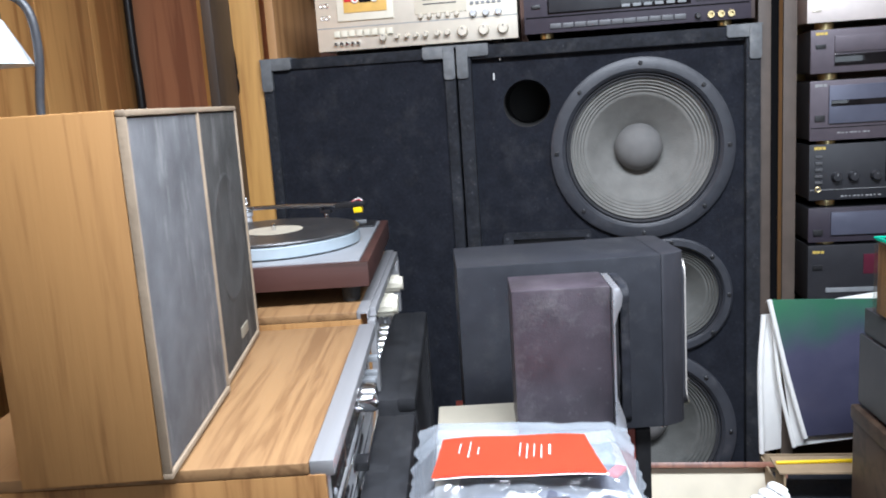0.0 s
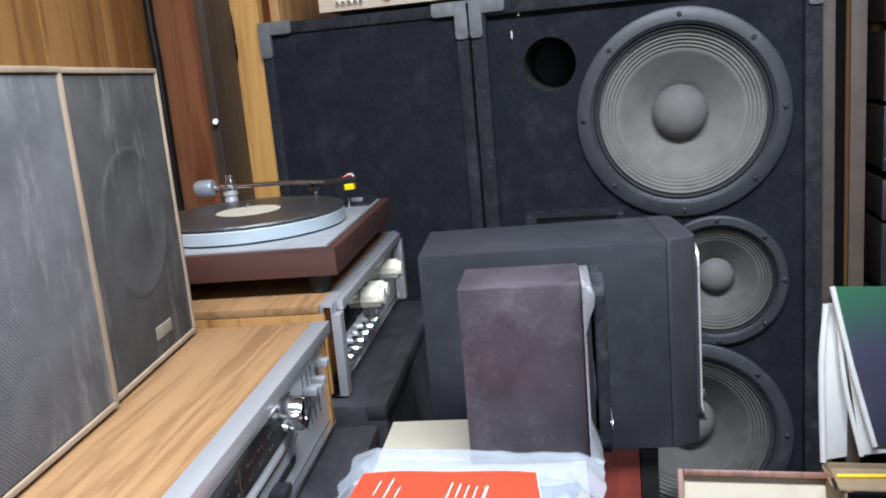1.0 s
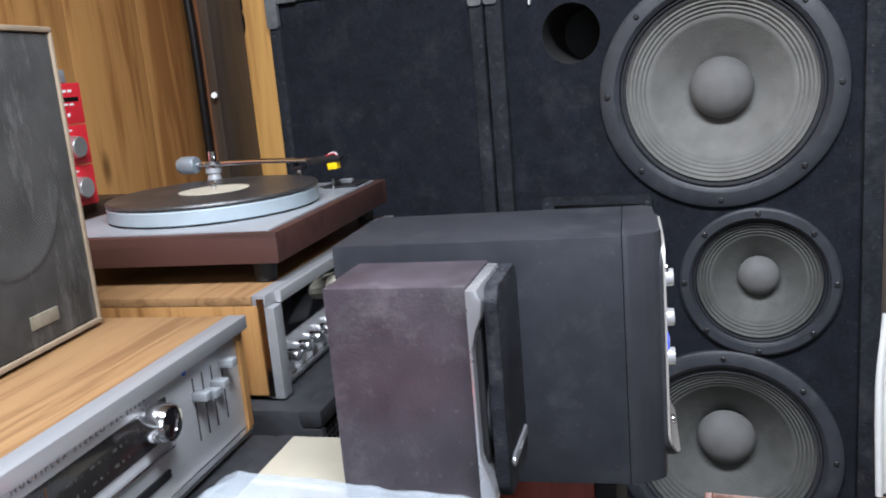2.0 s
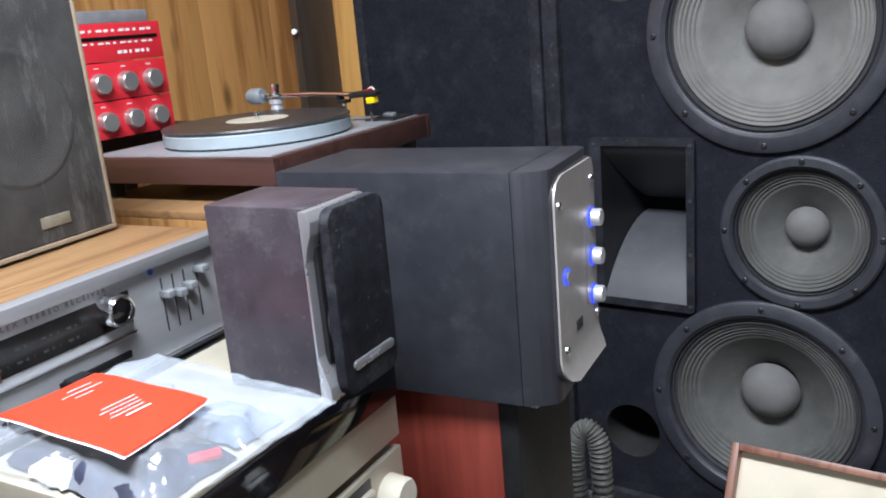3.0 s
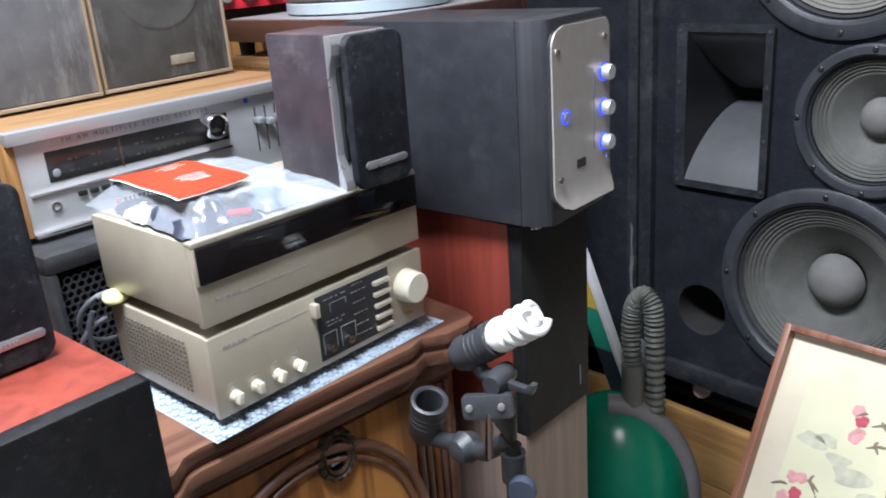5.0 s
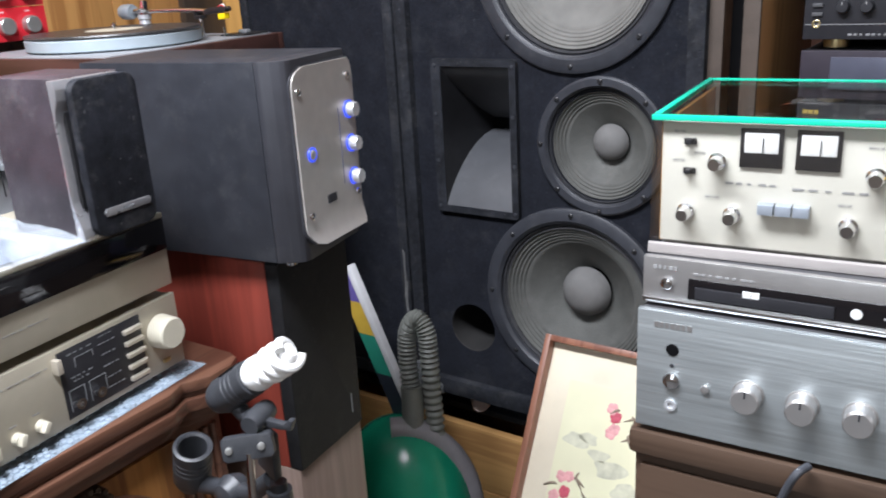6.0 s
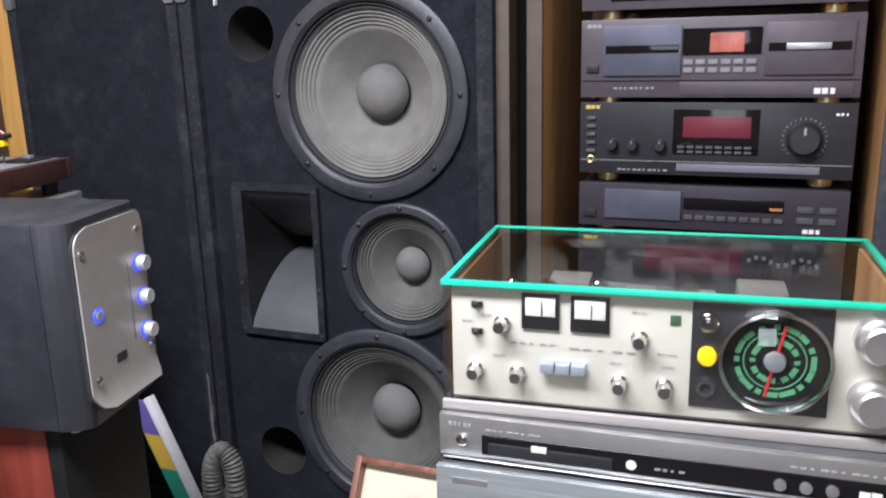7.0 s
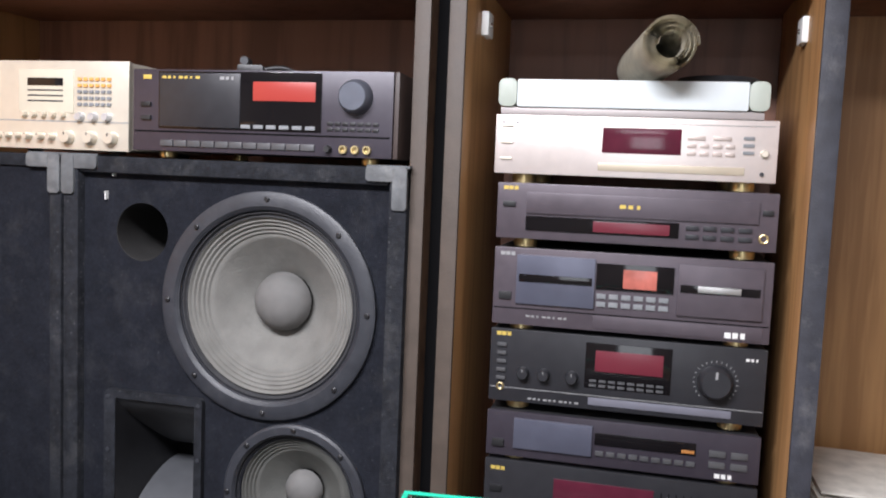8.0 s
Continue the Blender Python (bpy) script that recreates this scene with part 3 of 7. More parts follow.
door_board = setting("wardrobe_door", box(-0.620, -0.487, 1.775, 1.80, 0, 2.5, 0.002), YELLOWPINE, "yellow pine board with a dark knot", "door")
part("door_edge_strip", box(-0.566, -0.545, 1.665, 1.7745, 0, 2.5, 0.002), material("dark_stained_strip", (0.05, 0.035, 0.026), 0.5, 0, 0.4, 40, 0.3, 200, stretch=(1, 1, 0.1)), door_board)
part("knot", moved(lathe([(0.012, 0.0), (0.010, 0.0015), (0, 0.0015)], 20), Matrix.LocRotScale((-0.553, 1.775, 1.506), None, (1, 1, 2.4))), VOID, door_board)
part("knot_crack", moved(prism([(-0.003, 0), (0.004, 0.01), (0.002, 0.05), (0, 0.07), (-0.002, 0.04)], -0.001, 0.002), pose(-0.546, 1.775, 1.522)), VOID, door_board)
part("nail", moved(lathe([(0.003, 0), (0.003, 0.012), (0.006, 0.013), (0.005, 0.016), (0, 0.016)], 12), pose(-0.552, 1.666, 1.375, 0, 0, 20)), WHITEPLASTIC, door_board)
wall_cable = thing("wall_cable", pose(0, 0, 0), "black cable hanging in the corner of the pine boards", "cable")
part("cable", tube(spline([(-1.018, 2.256, 2.49), (-1.020, 2.254, 1.7), (-1.016, 2.255, 1.45), (-1.018, 2.254, 0.6)], 6), 0.012), BLACK, wall_cable)

# ---- units on the stage loudspeakers ----
tape = chassis("cassette_deck", pose(-0.138, 1.757, 1.556), 0.425, 0.28, 0.155, "cream cassette deck with meters and small knobs on the black loudspeaker", "cassette deck", CREAMPLATE, CREAMPLATE)
tuner = chassis("receiver", pose(0.312, 1.750, 1.556), 0.448, 0.33, 0.142, "dark grey receiver with a red display and big knob", "receiver", DARKFACE, CASE, foot=GOLD, lift=0.012)

# ---- rack of units in the bay ----
rack = {}
for nm, z0, z1, face, label, cat in (
        ("graphic_equalizer", 0.945, 1.077, BLACKFACE, "black graphic equalizer in the component stack", "equalizer"),
        ("compact_disc_player", 1.084, 1.160, DARKFACE, "charcoal compact disc player with a blue-grey tray", "disc player"),
        ("stereo_amplifier", 1.177, 1.298, BLACKFACE, "black stereo amplifier with a large volume knob and red display", "amplifier"),
        ("double_cassette_deck", 1.306, 1.433, MAUVEFACE, "mauve-grey double cassette deck with small windows", "cassette deck"),
        ("disc_changer", 1.448, 1.538, MAUVEFACE, "dark mauve disc changer with a red display", "disc player"),
        ("champagne_tuner", 1.553, 1.647, PINKSILVER, "champagne silver tuner with a dark red display", "tuner")):
    shift = -0.008 if nm == "champagne_tuner" else 0
    rack[nm] = chassis(nm, pose(0.899 + shift, 1.868, z0 - 0.014), 0.432, 0.30, z1 - z0 + 0.014, label, cat, face, CASE if face is not PINKSILVER else PINKSILVER, "component stack", 0.016, GOLD, 0.019)
rack_low = chassis("power_amplifier", pose(0.899, 1.872, 0.80), 0.432, 0.30, 0.131, "black power amplifier low in the component stack", "amplifier", BLACKFACE, CASE, "component stack", 0.016, GOLD, 0.019)
shelf_box = thing("base_cabinet", pose(0.899, 1.86, 0), "dark base cabinet under the component stack", "cabinet")
part("carcass", box(-0.245, 0.245, 0.0, 0.33, 0, 0.798, 0.002), DARKWOOD, shelf_box)

# ---- receivers and turntable ----
TRIM = material("satin_aluminium_trim", (0.40, 0.40, 0.41), 0.36, 0.55, 0.08, 80, 0.08, 200, stretch=(0.05, 1, 1), spots=0.08)


def wooden_receiver(name, m, w, d, h, label, trim_depth, framed=False):
    root = thing(name, m, label, "receiver")
    for nm, bm in (("wooden_top", box(-w / 2, w / 2, trim_depth + 0.0005, d, h - 0.011, h, 0.0015)), ("wooden_end", box(-w / 2, -w / 2 + 0.011, 0.003, d, 0.006, h - 0.0112, 0.0012)), ("wooden_end", box(w / 2 - 0.011, w / 2, 0.003, d, 0.006, h - 0.0112, 0.0012))):
        part(nm, bm, WALNUTX if nm == "wooden_top" else WALNUT, root)
    part("chassis", box(-w / 2 + 0.012, w / 2 - 0.012, 0.013, d - 0.005, 0.006, h - 0.0115), CASE, root)
    part("faceplate", join(box(-w / 2 + 0.0115, w / 2 - 0.0115, 0.006, 0.012, 0.008, h - 0.0115, 0.001)), DULLSILVER, root)
    part("top_trim", prism([(-w / 2 + 0.001, h - 0.013), (w / 2 - 0.001, h - 0.013), (w / 2 - 0.001, h + 0.0010), (-w / 2 + 0.001, h + 0.0010)], -0.005, trim_depth, 0.0012), TRIM, root, "wide satin aluminium trim")
    part("bottom_trim", box(-w / 2 + 0.0115, w / 2 - 0.0115, -0.002, 0.0055, 0.004, 0.0085, 0.001), CHROME, root)
    if framed:
        for sx in (-1, 1):
            part("side_trim", box(min(sx * (w / 2 - 0.022), sx * (w / 2 - 0.001)), max(sx * (w / 2 - 0.022), sx * (w / 2 - 0.001)), -0.014, 0.0028, 0.002, h - 0.0135, 0.0012), TRIM, root)
        part("front_lip", box(-w / 2 + 0.0225, w / 2 - 0.0225, -0.014, -0.0055, h - 0.013, h + 0.0008, 0.001), TRIM, root)
    for sx in (-1, 1):
        for y in (0.04, d - 0.05):
            part("foot", moved(lathe([(0.013, 0), (0.013, 0.006), (0, 0.006)], 18), pose(sx * (w / 2 - 0.04), y, 0, -90)), RUBBER, root)
    return root


rec1 = wooden_receiver("stereo_receiver", pose(-0.091, 0.834, 1.029, 0, 0, 97.2), 0.434, 0.36, 0.126, "walnut-cased silver stereo receiver with a wide tuning dial", 0.016)
rec2 = wooden_receiver("stereo_receiver", pose(-0.1715, 1.368, 1.028, 0, 0, 96.3), 0.49, 0.36, 0.125, "walnut-cased silver receiver with cream knobs under the turntable", 0.012, True)
turn = thing("turntable", pose(-0.357, 1.3636, 1.154, 0, 0, 7), "old turntable with grey platter in a dark red-brown plinth", "turntable")

# ---- bookshelf speakers ----
shelf_a = thing("bookshelf_speaker", pose(-0.207, 0.683, 1.156, 0, 0, 99.0), "walnut bookshelf speaker with a dusty grey cloth grille", "speaker", "bookshelf speakers")
shelf_b = thing("bookshelf_speaker", pose(-0.249, 0.900, 1.156, 0, 0, 100.4), "walnut bookshelf speaker with a stained dark grille and badge", "speaker", "bookshelf speakers")

# ---- champagne pair on the console ----
amp1 = chassis("tuner_deck", pose(0.190, 0.839, 0.9705, 0, 0, 96.4), 0.304, 0.195, 0.0985, "champagne tuner with a smoked dark window", "tuner", CHAMPAGNE, CHAMPAGNE, lift=0.013)
amp2 = chassis("integrated_amplifier", pose(0.190, 0.839, 0.8735, 0, 0, 96.4), 0.304, 0.195, 0.0965, "champagne amplifier with black control panel and round knob", "amplifier", CHAMPAGNE, CHAMPAGNE, lift=0.010)

# ---- right stack ----
tub = thing("tube_receiver", pose(0.905, 1.205, 1.036, 0, 0, 5), "white-faced valve receiver under a clear green-edged acrylic cover", "receiver")
dvd = chassis("disc_recorder", pose(0.905, 1.178, 0.984, 0, 0, 3), 0.435, 0.33, 0.052, "silver disc player with a black window", "disc player", SILVER, GREYCASE, lift=0.005)
amp3 = chassis("silver_amplifier", pose(0.905, 1.165, 0.846, 0, 0, 3), 0.435, 0.36, 0.138, "brushed silver amplifier with round knobs", "amplifier", BRUSHED, GREYCASE, lift=0.008)
base = thing("side_cabinet", pose(0.93, 1.17, 0, 0, 0, 3), "dark walnut side cabinet under the silver amplifier", "cabinet")


def vprism(outline, z0, z1, bevel=0.0):
    """An outline in x and y, drawn up from z0 to z1."""
    bm = bmesh.new()
    a = [bm.verts.new((x, y, z0)) for x, y in outline]
    b = [bm.verts.new((x, y, z1)) for x, y in outline]
    bm.faces.new(a[::-1]), bm.faces.new(b)
    for i in range(len(a)):
        j = (i + 1) % len(a)
        bm.faces.new((a[i], a[j], b[j], b[i]))
    bmesh.ops.recalc_face_normals(bm, faces=bm.faces[:])
    return bevelled(bm, bevel)


def ring(R, r, seg=40, sub=8):
    return lathe([(R + r * math.cos(2 * math.pi * i / sub), r * math.sin(2 * math.pi * i / sub)) for i in range(sub + 1)], seg)


def button_row(root, x0, x1, z, h, n, mat, out=0.003, gap=0.25, name="button", y=0.0):
    step = (x1 - x0) / n
    for i in range(n):
        plate(root, name, x0 + i * step, x0 + (i + 1 - gap) * step, z, z + h, mat, out, y)


# ---- detail of the cream cassette deck ----
ORANGE = material("orange_button", (0.70, 0.36, 0.10), 0.5, 0, 0.05, 40)
IVORY = material("ivory_plastic", (0.66, 0.62, 0.50), 0.45, 0, 0.05, 40)
part("case_seam", box(-0.2125, 0.2125, -0.0006, 0.001, 0.0525, 0.0545), GREYINK, tape)
well = plate(tape, "cassette_well", -0.165, -0.045, 0.066, 0.148, material("pale_cream_door", (0.72, 0.67, 0.55), 0.4, 0.1, 0.05, 40), 0.004)
shell = plate(tape, "cassette", -0.150, -0.058, 0.082, 0.140, material("ochre_cassette_label", (0.66, 0.40, 0.10), 0.6, 0, 0.15, 60), 0.006, label="cassette with an ochre and red label")
plate(shell, "red_stripe", -0.148, -0.120, 0.104, 0.118, REDPANEL, 0.007)
plate(shell, "tape_window", -0.116, -0.090, 0.101, 0.116, SMOKED, 0.007)
for sx in (-0.124, -0.083):
    part("reel_hub", at(ring(0.006, 0.002, 20), sx, 0.108, -0.008), WHITEPLASTIC, shell)
button_row(tape, -0.175, -0.045, 0.034, 0.012, 8, IVORY, 0.006)
win = plate(tape, "display_bezel", 0.0, 0.108, 0.068, 0.140, material("cream_bezel", (0.60, 0.55, 0.44), 0.45, 0.1, 0.05, 40), 0.002)
plate(tape, "display", 0.018, 0.088, 0.113, 0.126, SMOKED, 0.003)
for i in range(3):
    plate(tape, "slot", 0.018, 0.088, 0.104 - i * 0.009, 0.1065 - i * 0.009, DARKINK, 0.0028)
for r in range(5):
    button_row(tape, 0.116, 0.184, 0.122 - r * 0.0105, 0.0055, 6, ORANGE if r < 2 else GREYPLASTIC, 0.003, 0.35)
for i in range(5):
    knob(tape, 0.012 + i * 0.019, 0.064, 0.005, 0.010, CREAMPLATE)
for i in range(3):
    knob(tape, 0.122 + i * 0.026, 0.062, 0.0075, 0.012, DULLSILVER)
for i in range(5):
    knob(tape, -0.172 + i * 0.012, 0.020, 0.004, 0.009, CHROME)
for kx, kr in ((-0.07, 0.008), (-0.04, 0.005), (-0.02, 0.005), (0.0, 0.005), (0.02, 0.006), (0.045, 0.006), (0.066, 0.006), (0.098, 0.0115), (0.142, 0.0115), (0.182, 0.0115)):
    knob(tape, kx, 0.027, kr, 0.014, CREAMPLATE, pointer=DARKINK)
for kx in (-0.198, -0.188):
    for kz in (0.125, 0.10, 0.075):
        part("jack", at(ring(0.004, 0.0012, 18), kx, kz), CHROME, tape)

# ---- detail of the dark receiver ----
part("side_cheek", box(0.2245, 0.232, 0.004, 0.33, 0.010, 0.142, 0.001), material("dark_brown_cheek", (0.05, 0.034, 0.03), 0.5, 0, 0.15, 30), tuner)
plate(tuner, "glossy_panel", -0.176, 0.108, 0.047, 0.139, SMOKED, 0.002)
plate(tuner, "flap", -0.173, -0.030, 0.050, 0.136, BLACKFACE, 0.004)
REDGLOW = glow("red_display_glow", (0.8, 0.10, 0.08), 0.10)
plate(tuner, "red_display", -0.008, 0.098, 0.094, 0.124, REDGLOW, 0.003)
button_row(tuner, -0.028, 0.104, 0.050, 0.006, 6, GREYPLASTIC, 0.004)
knob(tuner, 0.164, 0.103, 0.027, 0.020, material("blue_grey_knob", (0.13, 0.14, 0.17), 0.35, 0.5, 0.08, 40), label="large blue-grey volume knob")
part("lower_seam", box(-0.22, 0.22, -0.0008, 0.001, 0.0405, 0.0430), VOID, tuner)
button_row(tuner, -0.172, 0.100, 0.018, 0.010, 11, GREYCASE, 0.003, 0.08)
knob(tuner, 0.121, 0.022, 0.006, 0.010, BLACK)
for i in range(3):
    part("phono_jack", at(lathe([(0.0065, 0), (0.0065, 0.006), (0.004, 0.006), (0.004, 0.001), (0, 0.001)], 18), 0.146 + i * 0.0195, 0.022), GOLD, tuner)
plate(tuner, "badge", -0.205, -0.190, 0.126, 0.133, GOLDINK, 0.0012)
bars(tuner, -0.168, 0.127, 0.07, 0.004, 7, GOLDINK, -0.004)
bars(tuner, -0.065, 0.126, 0.03, 0.005, 3, GREYINK, -0.004)
for kz in (0.082, 0.060):
    plate(tuner, "button", -0.208, -0.190, kz, kz + 0.007, BLACK, 0.004)
for r in range(2):
    button_row(tuner, 0.118, 0.205, 0.050 + r * 0.009, 0.005, 7, BLACK, 0.002)
gadget = thing("clip_gadget", pose(0.275, 1.80, 1.698, 0, 0, 10), "small black and chrome clip on top of the dark receiver", "clip")
part("clip_body", moved(prism(rounded(-0.022, 0.022, 0, 0.014, 0.005), -0.012, 0.012, 0.001), pose(0, 0, 0)), BLACK, gadget)
part("clip_barrel", moved(lathe([(0.007, -0.012), (0.007, 0.012), (0, 0.012)], 16), pose(-0.01, 0, 0.020)), LAMPPLASTIC, gadget)
part("clip_lead", tube(spline([(0.02, 0, 0.008), (0.05, 0.005, 0.012), (0.075, 0.01, 0.003)], 6), 0.004), BLACK, gadget)

# ---- detail of the component stack ----
# Weak red emission stands in for a reflection on the display windows.
DIMRED_REFLECTION = glow("dim_red_reflection", (0.34, 0.05, 0.08), 0.03)
BLUEGREY = material("blue_grey_tray", (0.105, 0.11, 0.15), 0.32, 0.3, 0.08, 40)
DARKRED = material("dark_red_display", (0.09, 0.016, 0.03), 0.12, 0, 0.2, 30)


def stack_marks(root, top, mat=GOLDINK):
    bars(root, -0.206, top, 0.026, 0.006, 3, mat, gap=0.2)


u = rack["champagne_tuner"]
plate(u, "display", -0.045, 0.075, 0.052, 0.092, DARKRED, 0.0015)
part("face_groove", box(-0.21, 0.21, -0.0007, 0.001, 0.0985, 0.0995), GREYINK, u)
for r in range(3):
    button_row(u, 0.084, 0.160, 0.076 - r * 0.012, 0.006, 4 if r else 2, material("pink_grey_button", (0.5, 0.42, 0.38), 0.4, 0.4, 0.05, 40), 0.0022, 0.3)
for r in range(3):
    plate(u, "button", 0.166, 0.182, 0.078 - r * 0.011, 0.083 - r * 0.011, GREYPLASTIC, 0.002)
plate(u, "control_strip", -0.05, 0.170, 0.024, 0.036, material("sand_strip", (0.5, 0.43, 0.33), 0.4, 0.3, 0.06, 40), 0.0015)
knob(u, 0.197, 0.058, 0.006, 0.008, CREAMPLATE)
knob(u, 0.195, 0.027, 0.003, 0.004, DARKINK)
for kz in (0.089, 0.062, 0.036):
    plate(u, "button", -0.206, -0.188, kz, kz + 0.004, CREAMPLATE, 0.003)
bars(u, -0.206, 0.094, 0.03, 0.003, 4, GREYINK)

u = rack["disc_changer"]
plate(u, "drawer", -0.168, 0.188, 0.056, 0.090, MAUVEFACE, 0.004)
plate(u, "display_window", -0.168, 0.072, 0.028, 0.052, SMOKED, 0.002)
plate(u, "red_display", -0.060, 0.058, 0.031, 0.048, DIMRED_REFLECTION, 0.003)
for r in range(2):
    button_row(u, 0.082, 0.186, 0.042 - r * 0.014, 0.007, 4, BLACKFACE, 0.003)
part("phones_jack", at(ring(0.006, 0.002, 20), 0.197, 0.034), GOLD, u)
plate(u, "power_button", -0.206, -0.186, 0.066, 0.074, BLACK, 0.004)
plate(u, "button", 0.193, 0.209, 0.070, 0.078, BLACK, 0.003)
bars(u, -0.02, 0.070, 0.04, 0.006, 3, GOLDINK, -0.004)
stack_marks(u, 0.093)

u = rack["double_cassette_deck"]
for x0, x1, mt in ((-0.178, -0.052, BLUEGREY), (0.076, 0.202, MAUVEFACE)):
    d = plate(u, "cassette_door", x0, x1, 0.050, 0.130, mt, 0.005)
    plate(d, "door_slot", x0 + 0.004, x1 - 0.004, 0.086, 0.099, SMOKED, 0.0058)
plate(u, "silver_reels", 0.106, 0.170, 0.088, 0.098, SILVER, 0.0066)
plate(u, "display_window", -0.050, 0.070, 0.082, 0.124, SMOKED, 0.003)
# Salmon patch painted where the window mirrors a bright light.
plate(u, "window_reflection", -0.008, 0.044, 0.086, 0.116, material("salmon_reflection", (0.45, 0.13, 0.10), 0.25, 0, 0.3, 60), 0.0036)
for r in range(2):
    button_row(u, -0.048, 0.068, 0.067 - r * 0.013, 0.008, 6, GREYPLASTIC, 0.003)
plate(u, "power_button", -0.206, -0.186, 0.056, 0.068, BLACK, 0.004)
part("lower_seam", box(-0.214, 0.214, -0.0008, 0.001, 0.0405, 0.0420), VOID, u)
plate(u, "lower_panel", -0.052, 0.205, 0.018, 0.039, MAUVEFACE, 0.0016)
bars(u, 0.150, 0.020, 0.035, 0.009, 3, WHITEINK, -0.0018, gap=0.3)
bars(u, -0.160, 0.028, 0.07, 0.003, 8, GREYINK)
stack_marks(u, 0.128, GREYINK)

u = rack["stereo_amplifier"]
plate(u, "glossy_panel", -0.060, 0.075, 0.050, 0.124, SMOKED, 0.0016)
plate(u, "red_display", -0.044, 0.062, 0.078, 0.112, DIMRED_REFLECTION, 0.0024)
for kx in (-0.160, -0.126, -0.080):
    knob(u, kx, 0.064, 0.0105, 0.014, BLACKFACE, pointer=GREYINK)
knob(u, 0.142, 0.078, 0.027, 0.020, BLACKFACE, pointer=GREYINK, label="large black volume knob")
for i in range(21):
    a = radians(225 - i * 13.5)
    part("scale_tick", moved(box(-0.0006, 0.0006, -0.0006, 0.001, 0.031, 0.034), pose(0.142, 0, 0.078) @ Matrix.Rotation(radians(90) - a, 4, "Y")), GREYINK, u)
for r in range(2):
    button_row(u, -0.052, 0.068, 0.060 - r * 0.008, 0.004, 8, GREYCASE, 0.003)
plate(u, "light_strip", -0.052, 0.168, 0.022, 0.034, material("grey_strip", (0.20, 0.20, 0.24), 0.35, 0.3, 0.06, 40), 0.0025)
part("lower_seam", box(-0.214, 0.214, -0.0008, 0.001, 0.0365, 0.0375), GREYINK, u)
for i in range(5):
    plate(u, "button", -0.204, -0.189, 0.106 - i * 0.014, 0.1115 - i * 0.014, GREYCASE, 0.004)
part("phones_jack", at(ring(0.005, 0.0018, 20), -0.197, 0.038), GOLD, u)
bars(u, -0.15, 0.020, 0.085, 0.003, 10, GREYINK)
bars(u, 0.185, 0.115, 0.022, 0.004, 3, WHITEINK)
stack_marks(u, 0.124)

u = rack["compact_disc_player"]
plate(u, "disc_tray", -0.170, -0.042, 0.030, 0.080, BLUEGREY, 0.005, label="blue-grey disc tray")
plate(u, "display_window", -0.038, 0.120, 0.050, 0.070, SMOKED, 0.002)
button_row(u, -0.036, 0.124, 0.032, 0.008, 9, GREYCASE, 0.003)
for r in range(2):
    button_row(u, 0.140, 0.206, 0.052 - r * 0.018, 0.010, 2, GREYCASE, 0.003)
plate(u, "amber_label", 0.098, 0.118, 0.053, 0.058, material("amber_print", (0.4, 0.16, 0.04), 0.5, 0, 0.1, 40), 0.0026)
plate(u, "power_button", -0.206, -0.186, 0.030, 0.042, BLACK, 0.004)
bars(u, 0.150, 0.018, 0.03, 0.007, 3, WHITEINK, gap=0.3)

u = rack["graphic_equalizer"]
plate(u, "display_window", -0.100, 0.060, 0.080, 0.124, DARKRED, 0.002)
for i in range(10):
    sx = 0.072 + i * 0.0115
    plate(u, "slider_slot", sx - 0.0008, sx + 0.0008, 0.070, 0.122, VOID, 0.001)
    plate(u, "slider", sx - 0.003, sx + 0.003, 0.104 + 0.006 * math.sin(i * 1.1), 0.110 + 0.006 * math.sin(i * 1.1), GREYPLASTIC, 0.006)
plate(u, "power_button", -0.206, -0.186, 0.092, 0.102, BLACK, 0.004)
plate(u, "grey_strip", -0.178, -0.05, 0.040, 0.050, GREYPLASTIC, 0.003)
stack_marks(u, 0.128)
plate(rack_low, "meter_window", -0.15, 0.12, 0.05, 0.11, SMOKED, 0.002)

slim = thing("white_network_box", pose(0.884, 1.862, 1.6475), "flat white plastic box with pale green ends on the champagne tuner", "network box")
part("lower_tray", box(-0.202, 0.200, 0.004, 0.20, 0.0, 0.012, 0.001), material("grey_pink_steel", (0.40, 0.36, 0.35), 0.45, 0.3, 0.06, 40), slim)
part("body", moved(prism(rounded(-0.176, 0.176, 0.0125, 0.056, 0.003), 0, 0.20, 0.001), pose(0, 0, 0)), material("bluish_white_plastic", (0.66, 0.71, 0.72), 0.4, 0, 0.04, 30), slim)
for s in (-1, 1):
    part("end_cap", prism(rounded(min(s * 0.1765, s * 0.206), max(s * 0.1765, s * 0.206), 0.0125, 0.057, 0.010), -0.001, 0.20, 0.001), material("pale_green_plastic", (0.42, 0.46, 0.40), 0.45, 0, 0.05, 30), slim)
for i in range(4):
    part("stud", moved(lathe([(0.004, 0), (0.004, 0.003), (0, 0.003)], 10), pose(-0.07 + i * 0.017, 0.03, 0.056, -90)), WHITEPLASTIC, slim)
disc = thing("flat_black_disc", pose(1.02, 1.95, 1.7045), "flat glossy black disc lying on the white box", "disc")
part("disc_body", moved(lathe([(0, 0), (0.065, 0), (0.068, 0.004), (0.062, 0.012), (0.03, 0.015), (0, 0.015)], 40), pose(0, 0, 0, -90)), BLACK, disc)
roll = thing("paper_roll", pose(0.940, 1.790, 1.7485, 0, 0, 9), "rolled-up cream paper chart lying on the white box", "paper roll")
bm, rows = bmesh.new(), []
